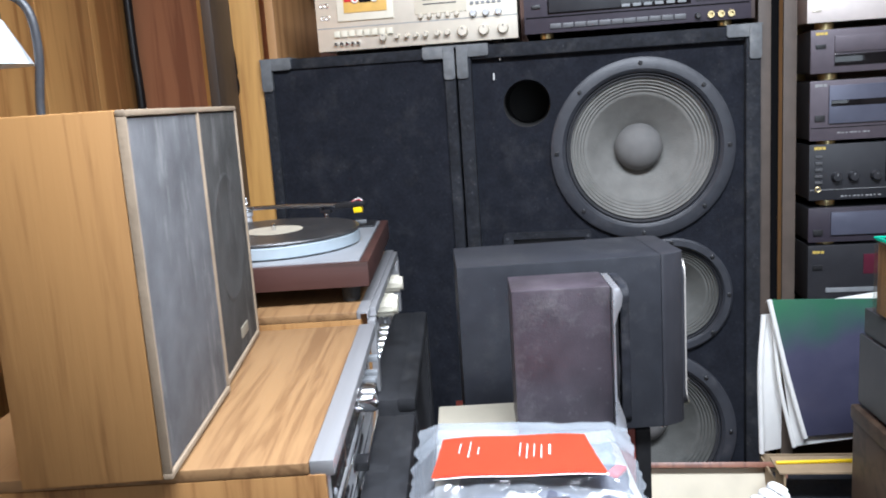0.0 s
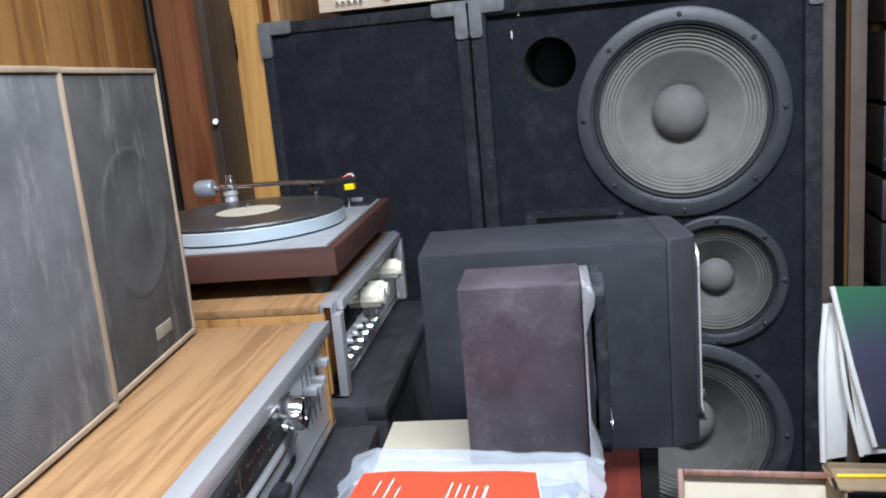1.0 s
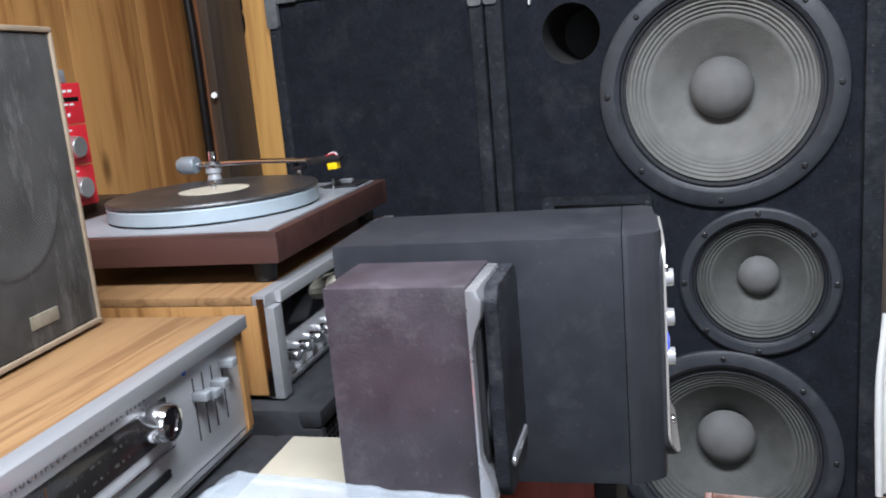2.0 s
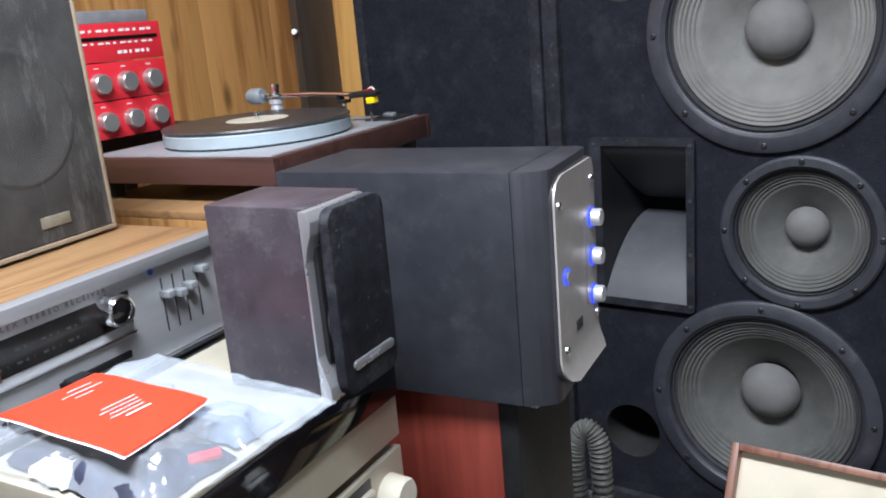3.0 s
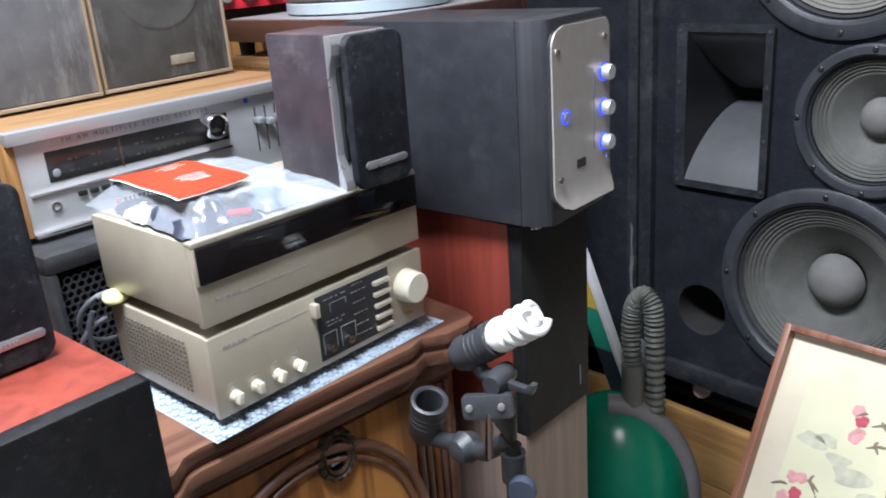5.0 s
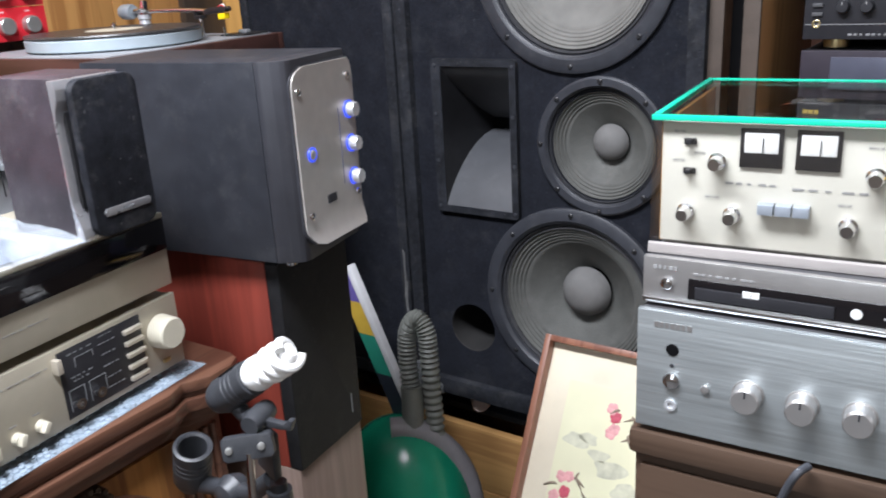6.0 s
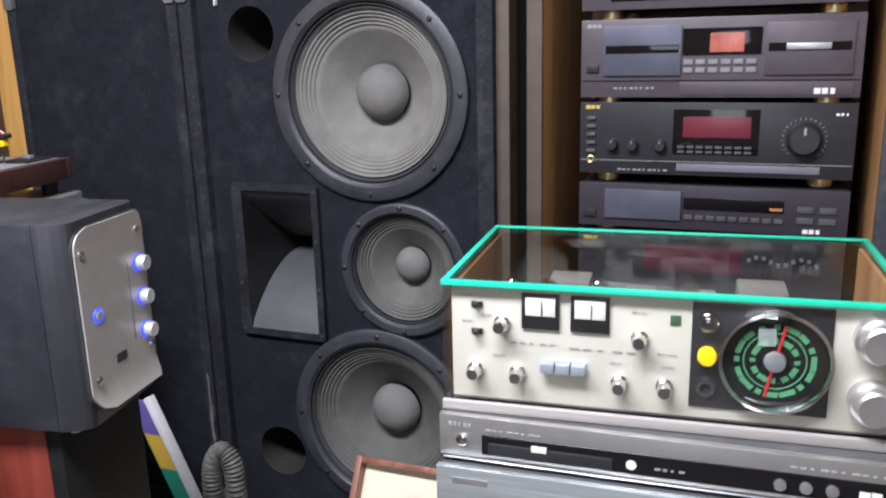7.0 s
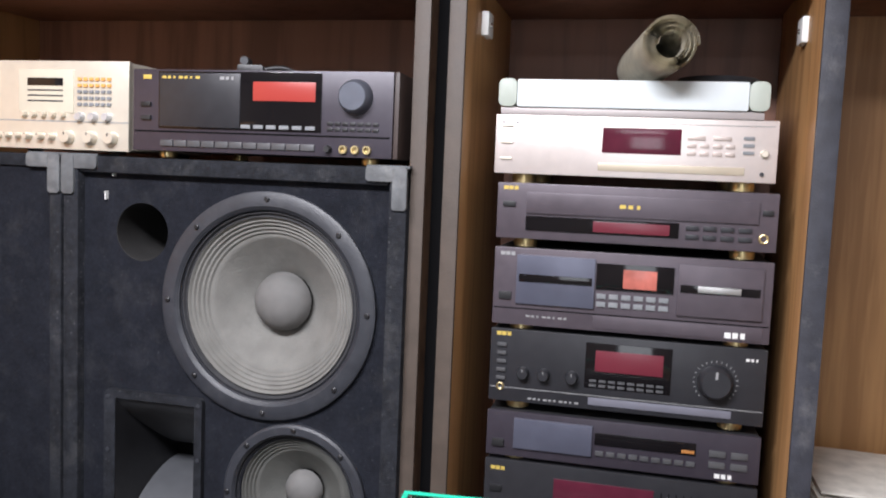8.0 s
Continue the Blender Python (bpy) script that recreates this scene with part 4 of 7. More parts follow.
for i in range(241):
    u = i / 240
    ang, r = 2 * math.pi * 6.5 * u, 0.0415 - 0.0235 * u + 0.0007 * math.sin(11 * u * math.pi) * (1 - u)
    lip = 0.004 * math.sin(u * 17)
    rows.append([bm.verts.new((r * math.cos(ang), lip + d, r * math.sin(ang))) for d in (0.0, 0.10, 0.30)])
for p, q in zip(rows, rows[1:]):
    for k in range(2):
        bm.faces.new((p[k], q[k], q[k + 1], p[k + 1]))
bmesh.ops.solidify(bm, geom=bm.faces[:], thickness=0.0011)
part("sheet", bm, material("aged_cream_paper", (0.70, 0.65, 0.53), 0.8, 0, 0.12, 40, 0.2, 200), roll, smooth=40)
part("core_shadow", moved(lathe([(0.016, 0), (0, 0)], 24), pose(0, 0.28, 0)), VOID, roll)
for hx, hz in ((0.6345, 1.80), (1.1335, 1.79)):
    h = thing("shelf_bracket", pose(hx, 1.93, hz), "small white plastic bracket on the bay side", "bracket")
    part("bracket_body", box(0, 0.013, -0.022, 0.022, -0.02, 0.02, 0.003), WHITEPLASTIC, h)
    part("bracket_screw", moved(lathe([(0.004, 0), (0.003, 0.002), (0, 0.002)], 10), pose(0.013 if hx < 1 else 0, 0, 0, 0, 0, 90 if hx < 1 else -90)), CHROME, h)
low_shelf = setting("shelf_east", box(1.18, 2.2, 1.83, 2.21, 0.985, 1.005, 0.001), BAYSIDE, "golden brown shelf in the far bay", "shelf")
papers = thing("paper_stack", pose(1.36, 1.86, 1.005), "leaning stack of old papers and sleeves on the shelf", "paper stack")
for i in range(14):
    part("sleeve", moved(box(-0.16, 0.16, 0, 0.24, 0, 0.004, 0.0005), pose(0.004 * math.sin(i * 2.1), 0.006 * math.sin(i * 1.3), i * 0.0062, 0, 2.0 * math.sin(i), 2 * math.sin(i * 1.7))), material("aged_paper", (0.50, 0.47, 0.42), 0.8, 0, 0.25, 30, per_piece=0.2) if i == 0 else bpy.data.materials["aged_paper"], papers)
green_box = thing("green_tin", pose(1.40, 1.87, 1.094), "small teal tin on the paper stack", "tin")
part("tin_body", box(-0.05, 0.09, 0, 0.1, 0, 0.02, 0.003), material("teal_print", (0.05, 0.28, 0.22), 0.5, 0, 0.1, 40), green_box)

# ---- detail of the walnut receiver ----
F = 0.006
FADEDINK = material("faded_dark_lettering", (0.16, 0.16, 0.165), 0.6, 0, 0.1, 40)
DIALINK = material("faded_dial_ink", (0.055, 0.053, 0.05), 0.6, 0, 0.1, 40)
dial = plate(rec1, "dial_window", -0.1745, 0.072, 0.062, 0.0975, material("black_dial_glass", (0.022, 0.020, 0.020), 0.15, 0, 0.3, 30), 0.001, F)
for i in range(2):
    bars(dial, -0.15, 0.070 + i * 0.013, 0.17, 0.0022, 18, DIALINK, F - 0.001, gap=0.75)
plate(dial, "needle", -0.085, -0.083, 0.060, 0.094, material("dim_orange_needle", (0.09, 0.04, 0.02), 0.5), 0.0016, F)
part("dial_lamp", at(lathe([(0.005, 0), (0.004, 0.002), (0, 0.003)], 16), -0.165, 0.072, F - 0.001), GREYPLASTIC, dial)
lettering(rec1, "FM AM MULTIPLEX STEREO RECEIVER", -0.152, 0.1040, 0.0076, FADEDINK, F - 0.0003, space=1.62)
part("tuning_knob", at(lathe([(0.017, 0), (0.017, 0.020), (0.0150, 0.024), (0.0135, 0.0235), (0.0135, 0.021), (0, 0.021)], 40), 0.043, 0.086, F), CHROME, rec1, "chrome tuning knob with a black centre")
part("tuning_knob_centre", at(lathe([(0.0133, 0.021), (0.011, 0.0225), (0, 0.0225)], 32), 0.043, 0.086, F), SMOKED, rec1)
part("blue_sticker", at(lathe([(0.0038, 0), (0.0038, 0.0006), (0, 0.0006)], 20), 0.106, 0.107, F), material("blue_sticker", (0.02, 0.10, 0.60), 0.5), rec1)
part("chrome_rail", box(-0.200, 0.072, F - 0.004, F + 0.002, 0.0505, 0.0535, 0.001), CHROME, rec1)
for sx, sz in ((0.118, 0.075), (0.135, 0.071), (0.152, 0.074), (0.172, 0.088)):
    plate(rec1, "slider_slot", sx - 0.001, sx + 0.001, 0.034, 0.096, DARKINK, 0.0006, F)
    part("slider_knob", box(sx - 0.0055, sx + 0.0055, F - 0.016, F, sz, sz + 0.008, 0.0012), GREYPLASTIC, rec1)
for i in range(4):
    plate(rec1, "push_switch", -0.146 + i * 0.0145, -0.136 + i * 0.0145, 0.039, 0.0445, BLACK, 0.004, F)
part("lever_track", box(-0.028, 0.062, F - 0.002, F + 0.001, 0.026, 0.034, 0.001), BLACK, rec1)
part("lever", box(-0.024, 0.0, F - 0.016, F, 0.0255, 0.0365, 0.002), BLACK, rec1)
part("phones_jack", at(lathe([(0.006, 0), (0.006, 0.003), (0.0036, 0.003), (0.0034, -0.006), (0, -0.006)], 24), -0.1743, 0.034, F), CHROME, rec1)
bars(rec1, -0.092, 0.018, 0.050, 0.005, 8, DARKINK, F)
part("red_mark", at(lathe([(0.004, 0), (0.004, 0.0006), (0, 0.0006)], 3), -0.10, 0.021, F), REDPANEL, rec1)

plate(rec2, "dial_window", -0.20, 0.10, 0.058, 0.104, SMOKED, 0.001, F)
for kx, kz, kr, kd in ((-0.035, 0.078, 0.017, 0.036), (0.005, 0.078, 0.014, 0.034), (0.135, 0.080, 0.017, 0.034)):
    ribs = []
    for i in range(24):
        a = 2 * math.pi * i / 24
        ribs += [(kr * (1.0 if i % 2 else 0.93) * math.cos(a), kr * (1.0 if i % 2 else 0.93) * math.sin(a))]
    part("ribbed_knob", at(join(prism(ribs, F - kd * 0.8, F, 0), at(lathe([(kr * 0.8, kd * 0.8), (kr * 0.75, kd), (0, kd)], 24), 0, 0, F)), kx, kz), IVORY, rec2, "ribbed cream knob")
for i in range(6):
    knob(rec2, -0.19 + i * 0.034, 0.036, 0.0085, 0.018, CHROME, F)
for i in range(5):
    plate(rec2, "push_switch", 0.03 + i * 0.016, 0.04 + i * 0.016, 0.030, 0.044, CHROME, 0.008, F)
part("glass_edge", box(-0.245, -0.2435, -0.003, 0.006, 0.004, 0.122), CHROME, rec2)
part("phones_jack", at(ring(0.006, 0.002, 20), -0.215, 0.020, F), CHROME, rec2)

# ---- turntable ----
W, V = 0.187, 0.216
for bm in (box(-W, W, -V, -V + 0.014, 0.026, 0.063, 0.0015), box(-W, W, V - 0.014, V, 0.026, 0.063, 0.0015), box(-W, -W + 0.014, -V + 0.0142, V - 0.0142, 0.026, 0.063, 0.0015), box(W - 0.014, W, -V + 0.0142, V - 0.0142, 0.026, 0.063, 0.0015)):
    part("plinth_side", bm, PLINTHWOOD, turn)
part("plinth_bottom", box(-W + 0.0145, W - 0.0145, -V + 0.0145, V - 0.0145, 0.028, 0.04), PLINTHWOOD, turn)
part("deck_plate", box(-W + 0.015, W - 0.015, -V + 0.015, V - 0.015, 0.05, 0.0645, 0.001), material("grey_deck_enamel", (0.25, 0.26, 0.275), 0.4, 0.1, 0.08, 40, spots=0.2), turn)
ARM = pose(0.0041, -0.0122, 0, 0, 0, -13.5)
PLAT = material("blue_grey_platter_enamel", (0.33, 0.385, 0.42), 0.35, 0.1, 0.08, 40, spots=0.12)
plat = part("platter", moved(lathe([(0, 0), (0.142, 0), (0.146, 0.002), (0.146, 0.018), (0.143, 0.021), (0, 0.021)], 80), pose(0.0107, -0.0281, 0.066, -90)), PLAT, turn, "blue-grey enamelled platter")
VINYL = material("dusty_black_vinyl_record", (0.03, 0.029, 0.029), 0.32, 0, 0.3, 200, 0.2, 600, spots=0.12)
rec = part("record", moved(lathe([(0, 0.021), (0.1455, 0.021), (0.147, 0.0235), (0.1455, 0.026), (0.13, 0.0258), (0.06, 0.0258), (0.055, 0.0262), (0, 0.0262)], 80), pose(0.0107, -0.0281, 0.066, -90)), VINYL, plat, "dusty black record")
part("record_label", moved(lathe([(0.049, 0.0262), (0.049, 0.0268), (0, 0.0268)], 48), pose(0.0107, -0.0281, 0.066, -90)), material("cream_record_label", (0.46, 0.42, 0.33), 0.5, 0, 0.15, 60), plat)
part("spindle", moved(lathe([(0.0036, 0.026), (0.0036, 0.036), (0.002, 0.038), (0, 0.038)], 14), pose(0.0107, -0.0281, 0.066, -90)), CHROME, plat)
arm = part("tonearm_base", moved(lathe([(0, 0), (0.024, 0), (0.024, 0.008), (0.013, 0.012), (0.010, 0.034), (0.013, 0.036), (0.013, 0.044), (0, 0.044)], 32), ARM @ pose(-0.108, 0.118, 0.0645, -90)), DULLSILVER, turn)
part("bearing_yoke", moved(join(ring(0.017, 0.0035, 32), box(-0.005, 0.005, -0.02, 0.02, -0.005, 0.005, 0.001)), ARM @ pose(-0.108, 0.118, 0.114, 80, 0, 20)), CHROME, arm)
part("arm_tube", moved(tube([(-0.135, 0.112, 0.114), (-0.02, 0.129, 0.115), (0.072, 0.143, 0.112)], 0.0040, 14), ARM), CHROME, arm)
part("counterweight", moved(lathe([(0, -0.016), (0.013, -0.016), (0.0145, -0.012), (0.0145, 0.010), (0.012, 0.016), (0, 0.016)], 32), ARM @ pose(-0.152, 0.1095, 0.114, 0, 0, -82)), material("blue_grey_weight", (0.36, 0.41, 0.45), 0.35, 0.5, 0.06, 40), arm)
part("headshell", moved(prism([(-0.028, -0.005), (0.026, -0.004), (0.030, 0.0), (0.026, 0.005), (-0.012, 0.006), (-0.028, 0.004)], -0.008, 0.008, 0.001), ARM @ pose(0.092, 0.146, 0.112, 0, -4, 8)), BLACK, arm)
part("cartridge", moved(box(-0.008, 0.008, -0.007, 0.007, -0.013, -0.003, 0.0012), ARM @ pose(0.106, 0.148, 0.110, 0, -4, 8)), YELLOW, arm, "bright yellow cartridge")
for i, mt in ((0, REDPANEL), (1, WHITEPLASTIC), (2, BLACK)):
    part("lead", moved(tube(spline([(0.095, 0.143 + 0.003 * i, 0.117), (0.110, 0.143 + 0.003 * i, 0.121 + 0.002 * i), (0.118, 0.146, 0.116)], 5), 0.0009, 6), ARM), mt, arm)
post = part("arm_rest", moved(tube([(0.046, 0.140, 0.0645), (0.046, 0.140, 0.100)], 0.0038, 14), ARM), CHROME, turn)
part("rest_clip", moved(join(box(0.036, 0.056, 0.132, 0.148, 0.098, 0.104, 0.001), box(0.036, 0.040, 0.132, 0.148, 0.1035, 0.112, 0.001)), ARM), BLACK, turn)
part("cue_pin", moved(tube([(0.10, 0.15, 0.0645), (0.10, 0.15, 0.082)], 0.002, 8), ARM), CHROME, turn)
part("switch_plate", box(0.112, 0.168, 0.125, 0.195, 0.0645, 0.068, 0.001), BLACK, turn)
part("switch_lever", box(0.130, 0.150, 0.155, 0.167, 0.0682, 0.074, 0.001), GREYPLASTIC, turn)
for fx in (-0.15, 0.155):
    for fy in (-0.188, 0.188):
        part("foot", moved(lathe([(0, 0), (0.013, 0), (0.015, 0.028), (0, 0.028)], 18), pose(fx, fy, 0.0005, -90)), RUBBER, turn)

# ---- bookshelf speakers ----
def weave(name, colour, dust):
    m = material(name, colour, 0.95, 0, 0.25, 30, 0, spots=dust, spec=0.1, streak=0.22)
    n, l = m.node_tree.nodes, m.node_tree.links
    tc, bn = n.new("ShaderNodeTexCoord"), n.new("ShaderNodeBump")
    w1, w2, mx = n.new("ShaderNodeTexWave"), n.new("ShaderNodeTexWave"), n.new("ShaderNodeMath")
    w1.bands_direction, w2.bands_direction = "DIAGONAL", "X"
    for w in (w1, w2):
        w.inputs["Scale"].default_value = 150
        l.new(tc.outputs["Object"], w.inputs["Vector"])
    mx.operation = "MULTIPLY"
    l.new(w1.outputs["Fac"], mx.inputs[0]), l.new(w2.outputs["Fac"], mx.inputs[1])
    bn.inputs["Strength"].default_value, bn.inputs["Distance"].default_value = 0.7, 0.0007
    l.new(mx.outputs[0], bn.inputs["Height"]), l.new(bn.outputs["Normal"], n["Principled BSDF"].inputs["Normal"])
    return m


DUSTY = weave("dusty_grey_grille_cloth", (0.125, 0.125, 0.13), 0.7)
DARKCLOTH = weave("dark_grey_grille_cloth", (0.066, 0.064, 0.061), 0.45)
EDGEWOOD = material("pale_bare_edge", (0.27, 0.205, 0.14), 0.7, 0, 0.15, 60, 0.2, 300)
for root, cloth in ((shelf_a, DUSTY), (shelf_b, DARKCLOTH)):
    part("wooden_body", box(-0.107, 0.107, 0.0, 0.114, 0.003, 0.301, 0.0015), WALNUT, root)
    for fx in (-0.085, 0.085):
        for fy in (0.02, 0.095):
            part("foot", moved(lathe([(0, 0), (0.008, 0), (0.008, 0.0032), (0, 0.0032)], 14), pose(fx, fy, -0.0005, -90)), RUBBER, root)
    for b in (box(-0.107, 0.107, -0.008, -0.0005, 0.296, 0.301, 0.0008), box(-0.107, 0.107, -0.008, -0.0005, 0.003, 0.008, 0.0008), box(-0.107, -0.1030, -0.008, -0.0005, 0.0082, 0.2958, 0.0008), box(0.1030, 0.107, -0.008, -0.0005, 0.0082, 0.2958, 0.0008)):
        part("front_edge", b, EDGEWOOD, root)
    g = part("grille", box(-0.1025, 0.1025, -0.006, -0.0005, 0.009, 0.295, 0.0015), cloth, root, "cloth grille, dusty and stained")
    if root is shelf_b:
        part("driver_outline", at(lathe([(0.079, -0.001), (0.074, 0.0011), (0.069, 0.0011), (0.062, 0.0003), (0.03, 0.0002), (0.026, 0.0008), (0, 0.0011)], 60), 0.0, 0.150, -0.0058), cloth, g, smooth=60)
plate(shelf_b, "badge", 0.002, 0.042, 0.026, 0.039, material("worn_beige_badge", (0.20, 0.175, 0.13), 0.7, 0, 0.35, 80), 0.0015, -0.006)

# ---- black combo amplifiers under the receivers ----
def honeycomb(w, h, cell, wire):
    """A flat mesh of six-sided openings, x across and z up, from the lower left corner."""
    verts, faces = [], []
    nz = int(h / (cell * 1.5))
    dx = cell * 1.732
    for r in range(nz):
        for c in range(int(w / dx)):
            cx, cz = (c + 0.5 + 0.5 * (r % 2)) * dx, (r + 0.7) * cell * 1.5
            k = len(verts)
            for i in range(6):
                a = radians(30 + 60 * i)
                verts += [(cx + cell * math.cos(a), 0, cz + cell * math.sin(a)), (cx + (cell - wire) * math.cos(a), 0, cz + (cell - wire) * math.sin(a)), (cx + (cell - wire) * math.cos(a), 0.002, cz + (cell - wire) * math.sin(a))]
            for i in range(6):
                j = (i + 1) % 6
                faces += [(k + 3 * i, k + 3 * j, k + 3 * j + 1, k + 3 * i + 1), (k + 3 * i + 1, k + 3 * j + 1, k + 3 * j + 2, k + 3 * i + 2)]
    me = bpy.data.meshes.new("honeycomb")
    me.from_pydata(verts, [], faces)
    bm = bmesh.new()
    bm.from_mesh(me)
    bpy.data.meshes.remove(me)
    return bm


GRILLEMETAL = material("black_metal_mesh", (0.05, 0.05, 0.054), 0.45, 0.4, 0.2, 50)
TOLEX = material("pebbled_black_vinyl", (0.019, 0.0195, 0.022), 0.6, 0, 0.3, 80, 0.5, 800, spots=0.06, spec=0.35)
for m, w, lab in ((pose(-0.040, 0.835, 0, 0, 0, 97), 0.44, "black vinyl combo amplifier with honeycomb grille under the walnut receiver"), (pose(-0.104, 1.358, 0, 0, 0, 96.5), 0.50, "black vinyl combo amplifier with honeycomb grille under the wooden receiver")):
    combo = thing("combo_amplifier", m, lab, "guitar amplifier", "combo amplifiers")
    part("cabinet", box(-w / 2, w / 2, 0.022, 0.40, 0.0, 1.027, 0.012), TOLEX, combo)
    for b in (box(-w / 2, w / 2, 0, 0.03, 1.003, 1.0265, 0.008), box(-w / 2, w / 2, 0, 0.03, 0.0, 0.06, 0.012), box(-w / 2, -w / 2 + 0.014, 0, 0.03, 0.058, 1.005, 0.007), box(w / 2 - 0.03, w / 2, 0, 0.03, 0.058, 1.005, 0.007)):
        part("rim", b, TOLEX, combo)
    part("grille", moved(honeycomb(w - 0.046, 0.41, 0.0056, 0.0014), pose(-w / 2 + 0.014, 0.006, 0.59)), GRILLEMETAL, combo, "black metal honeycomb grille")
    part("grille_backing", box(-w / 2 + 0.014, w / 2 - 0.03, 0.0195, 0.0215, 0.06, 1.004), VOID, combo)
coil = thing("cable_coil", pose(0, 0, 0), "coiled black cable hanging in front of the mesh grille", "cable")
CORD = material("dark_grey_cord", (0.045, 0.048, 0.056), 0.45, 0, 0.2, 60)
for k, (cy, cz, ry, rz, ph) in enumerate(((0.667, 0.947, 0.034, 0.030, 0.4), (0.662, 0.915, 0.036, 0.034, 1.6), (0.668, 0.932, 0.030, 0.046, 2.4))):
    loop = [(0.006 + 0.004 * k + 0.006 * math.sin(i * 0.5 + k), cy + ry * math.cos(ph + i * 0.42), cz + rz * math.sin(ph + i * 0.42)) for i in range(15)]
    part("cable_loop", tube(spline(loop, 4), 0.0030, 10), CORD, coil)
part("cable_end", tube(spline([(0.010, 0.690, 0.962), (0.014, 0.705, 0.955), (0.016, 0.720, 0.950)], 5), 0.0030, 10), CORD, coil)
part("plug", tube([(0.016, 0.672, 0.893), (0.018, 0.664, 0.878), (0.020, 0.656, 0.8695)], 0.0062, 12, taper=lambda t: 0.0042 + 0.0028 * t), CORD, coil, "moulded grey plug")

# ---- red units behind the turntable ----
KNOBSILVER = material("satin_silver_knob", (0.5, 0.5, 0.48), 0.3, 0.8, 0.06, 40)
for i, (z0, h) in enumerate(((1.231, 0.060), (1.2915, 0.060), (1.352, 0.0605))):
    red = chassis("red_stereo_unit", pose(-0.560, 1.240, z0, 0, 0, 94), 0.227, 0.17, h, "bright red stereo unit with silver knobs" if i < 2 else "bright red tuner with a dark dial slot", "stereo unit", REDPANEL, CASE, "red units", lift=0.003, foot_r=0.008)
    if i < 2:
        for k in range(4):
            knob(red, -0.0775 + k * 0.0517, 0.028, 0.0165, 0.014, KNOBSILVER, waist=0.94)
            bars(red, -0.083 + k * 0.0517, 0.0515, 0.011, 0.0020, 2, WHITEINK)
    else:
        plate(red, "dial_slot", -0.105, 0.105, 0.034, 0.040, VOID, 0.001)
        bars(red, -0.100, 0.047, 0.20, 0.004, 14, WHITEINK)
        bars(red, -0.100, 0.028, 0.20, 0.003, 14, WHITEINK)
        bars(red, 0.02, 0.012, 0.07, 0.005, 6, WHITEINK)
grey_box = thing("grey_metal_box", pose(-0.566, 1.240, 1.4128, 0, 0, 94), "flat grey metal box on the red units", "box")
part("box_body", box(-0.11, 0.105, 0.01, 0.15, 0, 0.020, 0.002), GREYPLASTIC, grey_box)
stand = thing("side_table", pose(-0.70, 1.24, 0), "dark wooden side table under the red units", "table")
part("tabletop", box(-0.16, 0.11, -0.20, 0.20, 1.205, 1.2308, 0.003), DARKWOOD, stand)
for sx in (-0.15, 0.07):
    for sy in (-0.19, 0.16):
        part("leg", box(sx, sx + 0.03, sy, sy + 0.03, 0, 1.2045, 0.002), DARKWOOD, stand)

# ---- subwoofer ----
KNOBMETAL = material("satin_bright_knob", (0.78, 0.78, 0.80), 0.3, 0.55, 0.04, 60)
SUBPLATE = material("satin_grey_plate", (0.62, 0.58, 0.54), 0.36, 0.6, 0.06, 60, 0.05, 400)
BLUEGLOW = glow("blue_ring_glow", (0.04, 0.09, 1.0), 1.3)
sub = thing("subwoofer", pose(0.292, 1.147, 0.998, 0, 0, 98.4), "charcoal subwoofer with a grey front plate and blue-ringed knobs", "subwoofer")
arc = [(-0.072, 0.034), (-0.0714, 0.0285), (-0.0695, 0.023), (-0.066, 0.0155), (-0.0605, 0.0065), (-0.0565, 0.002), (-0.050, 0.0)]
outline = arc + [(0.068, 0.004), (0.076, 0.012), (0.076, 0.034)]
part("body", box(-0.072, 0.076, 0.0342, 0.301, -0.004, 0.233, 0.0015), SUBVINYL, sub)
BEZEL = material("smooth_charcoal_plastic", (0.026, 0.0265, 0.032), 0.40, 0, 0.12, 40, 0.04, 400, spots=0.04)
part("front_bezel", vprism(outline, -0.004, 0.233, 0.0015), BEZEL, sub, "rounded smooth charcoal front edge", smooth=40)


def sub_front(y, back, grow):
    """The flared front sheet, from its face at y to its back edge."""
    bm, rows = bmesh.new(), []
    for i in range(41):
        z = 0.012 - grow + (0.211 + 2 * grow) * i / 40
        e, low, high = 0.024, z - 0.012 + grow, 0.223 + grow - z
        near = min(low, high)
        inset = 0 if near > e else e - math.sqrt(max(0, e * e - (e - near) ** 2))
        bulge = 0.010 * max(0, (0.042 - z) / 0.030) ** 1.9
        xl, xr = -0.0555 - grow + inset, 0.073 + grow - inset * 0.35
        rows.append([bm.verts.new((xl + (xr - xl) * k / 8, y - bulge, z)) for k in range(9)])
    for a, b in zip(rows, rows[1:]):
        for k in range(8):
            bm.faces.new((a[k], a[k + 1], b[k + 1], b[k]))
    ext = bmesh.ops.extrude_edge_only(bm, edges=[e for e in bm.edges if e.is_boundary])
    for v in ext["geom"]:
        if isinstance(v, bmesh.types.BMVert):
            v.co.y = back if back > 0 else v.co.y - back
    bmesh.ops.recalc_face_normals(bm, faces=bm.faces[:])
    return bm


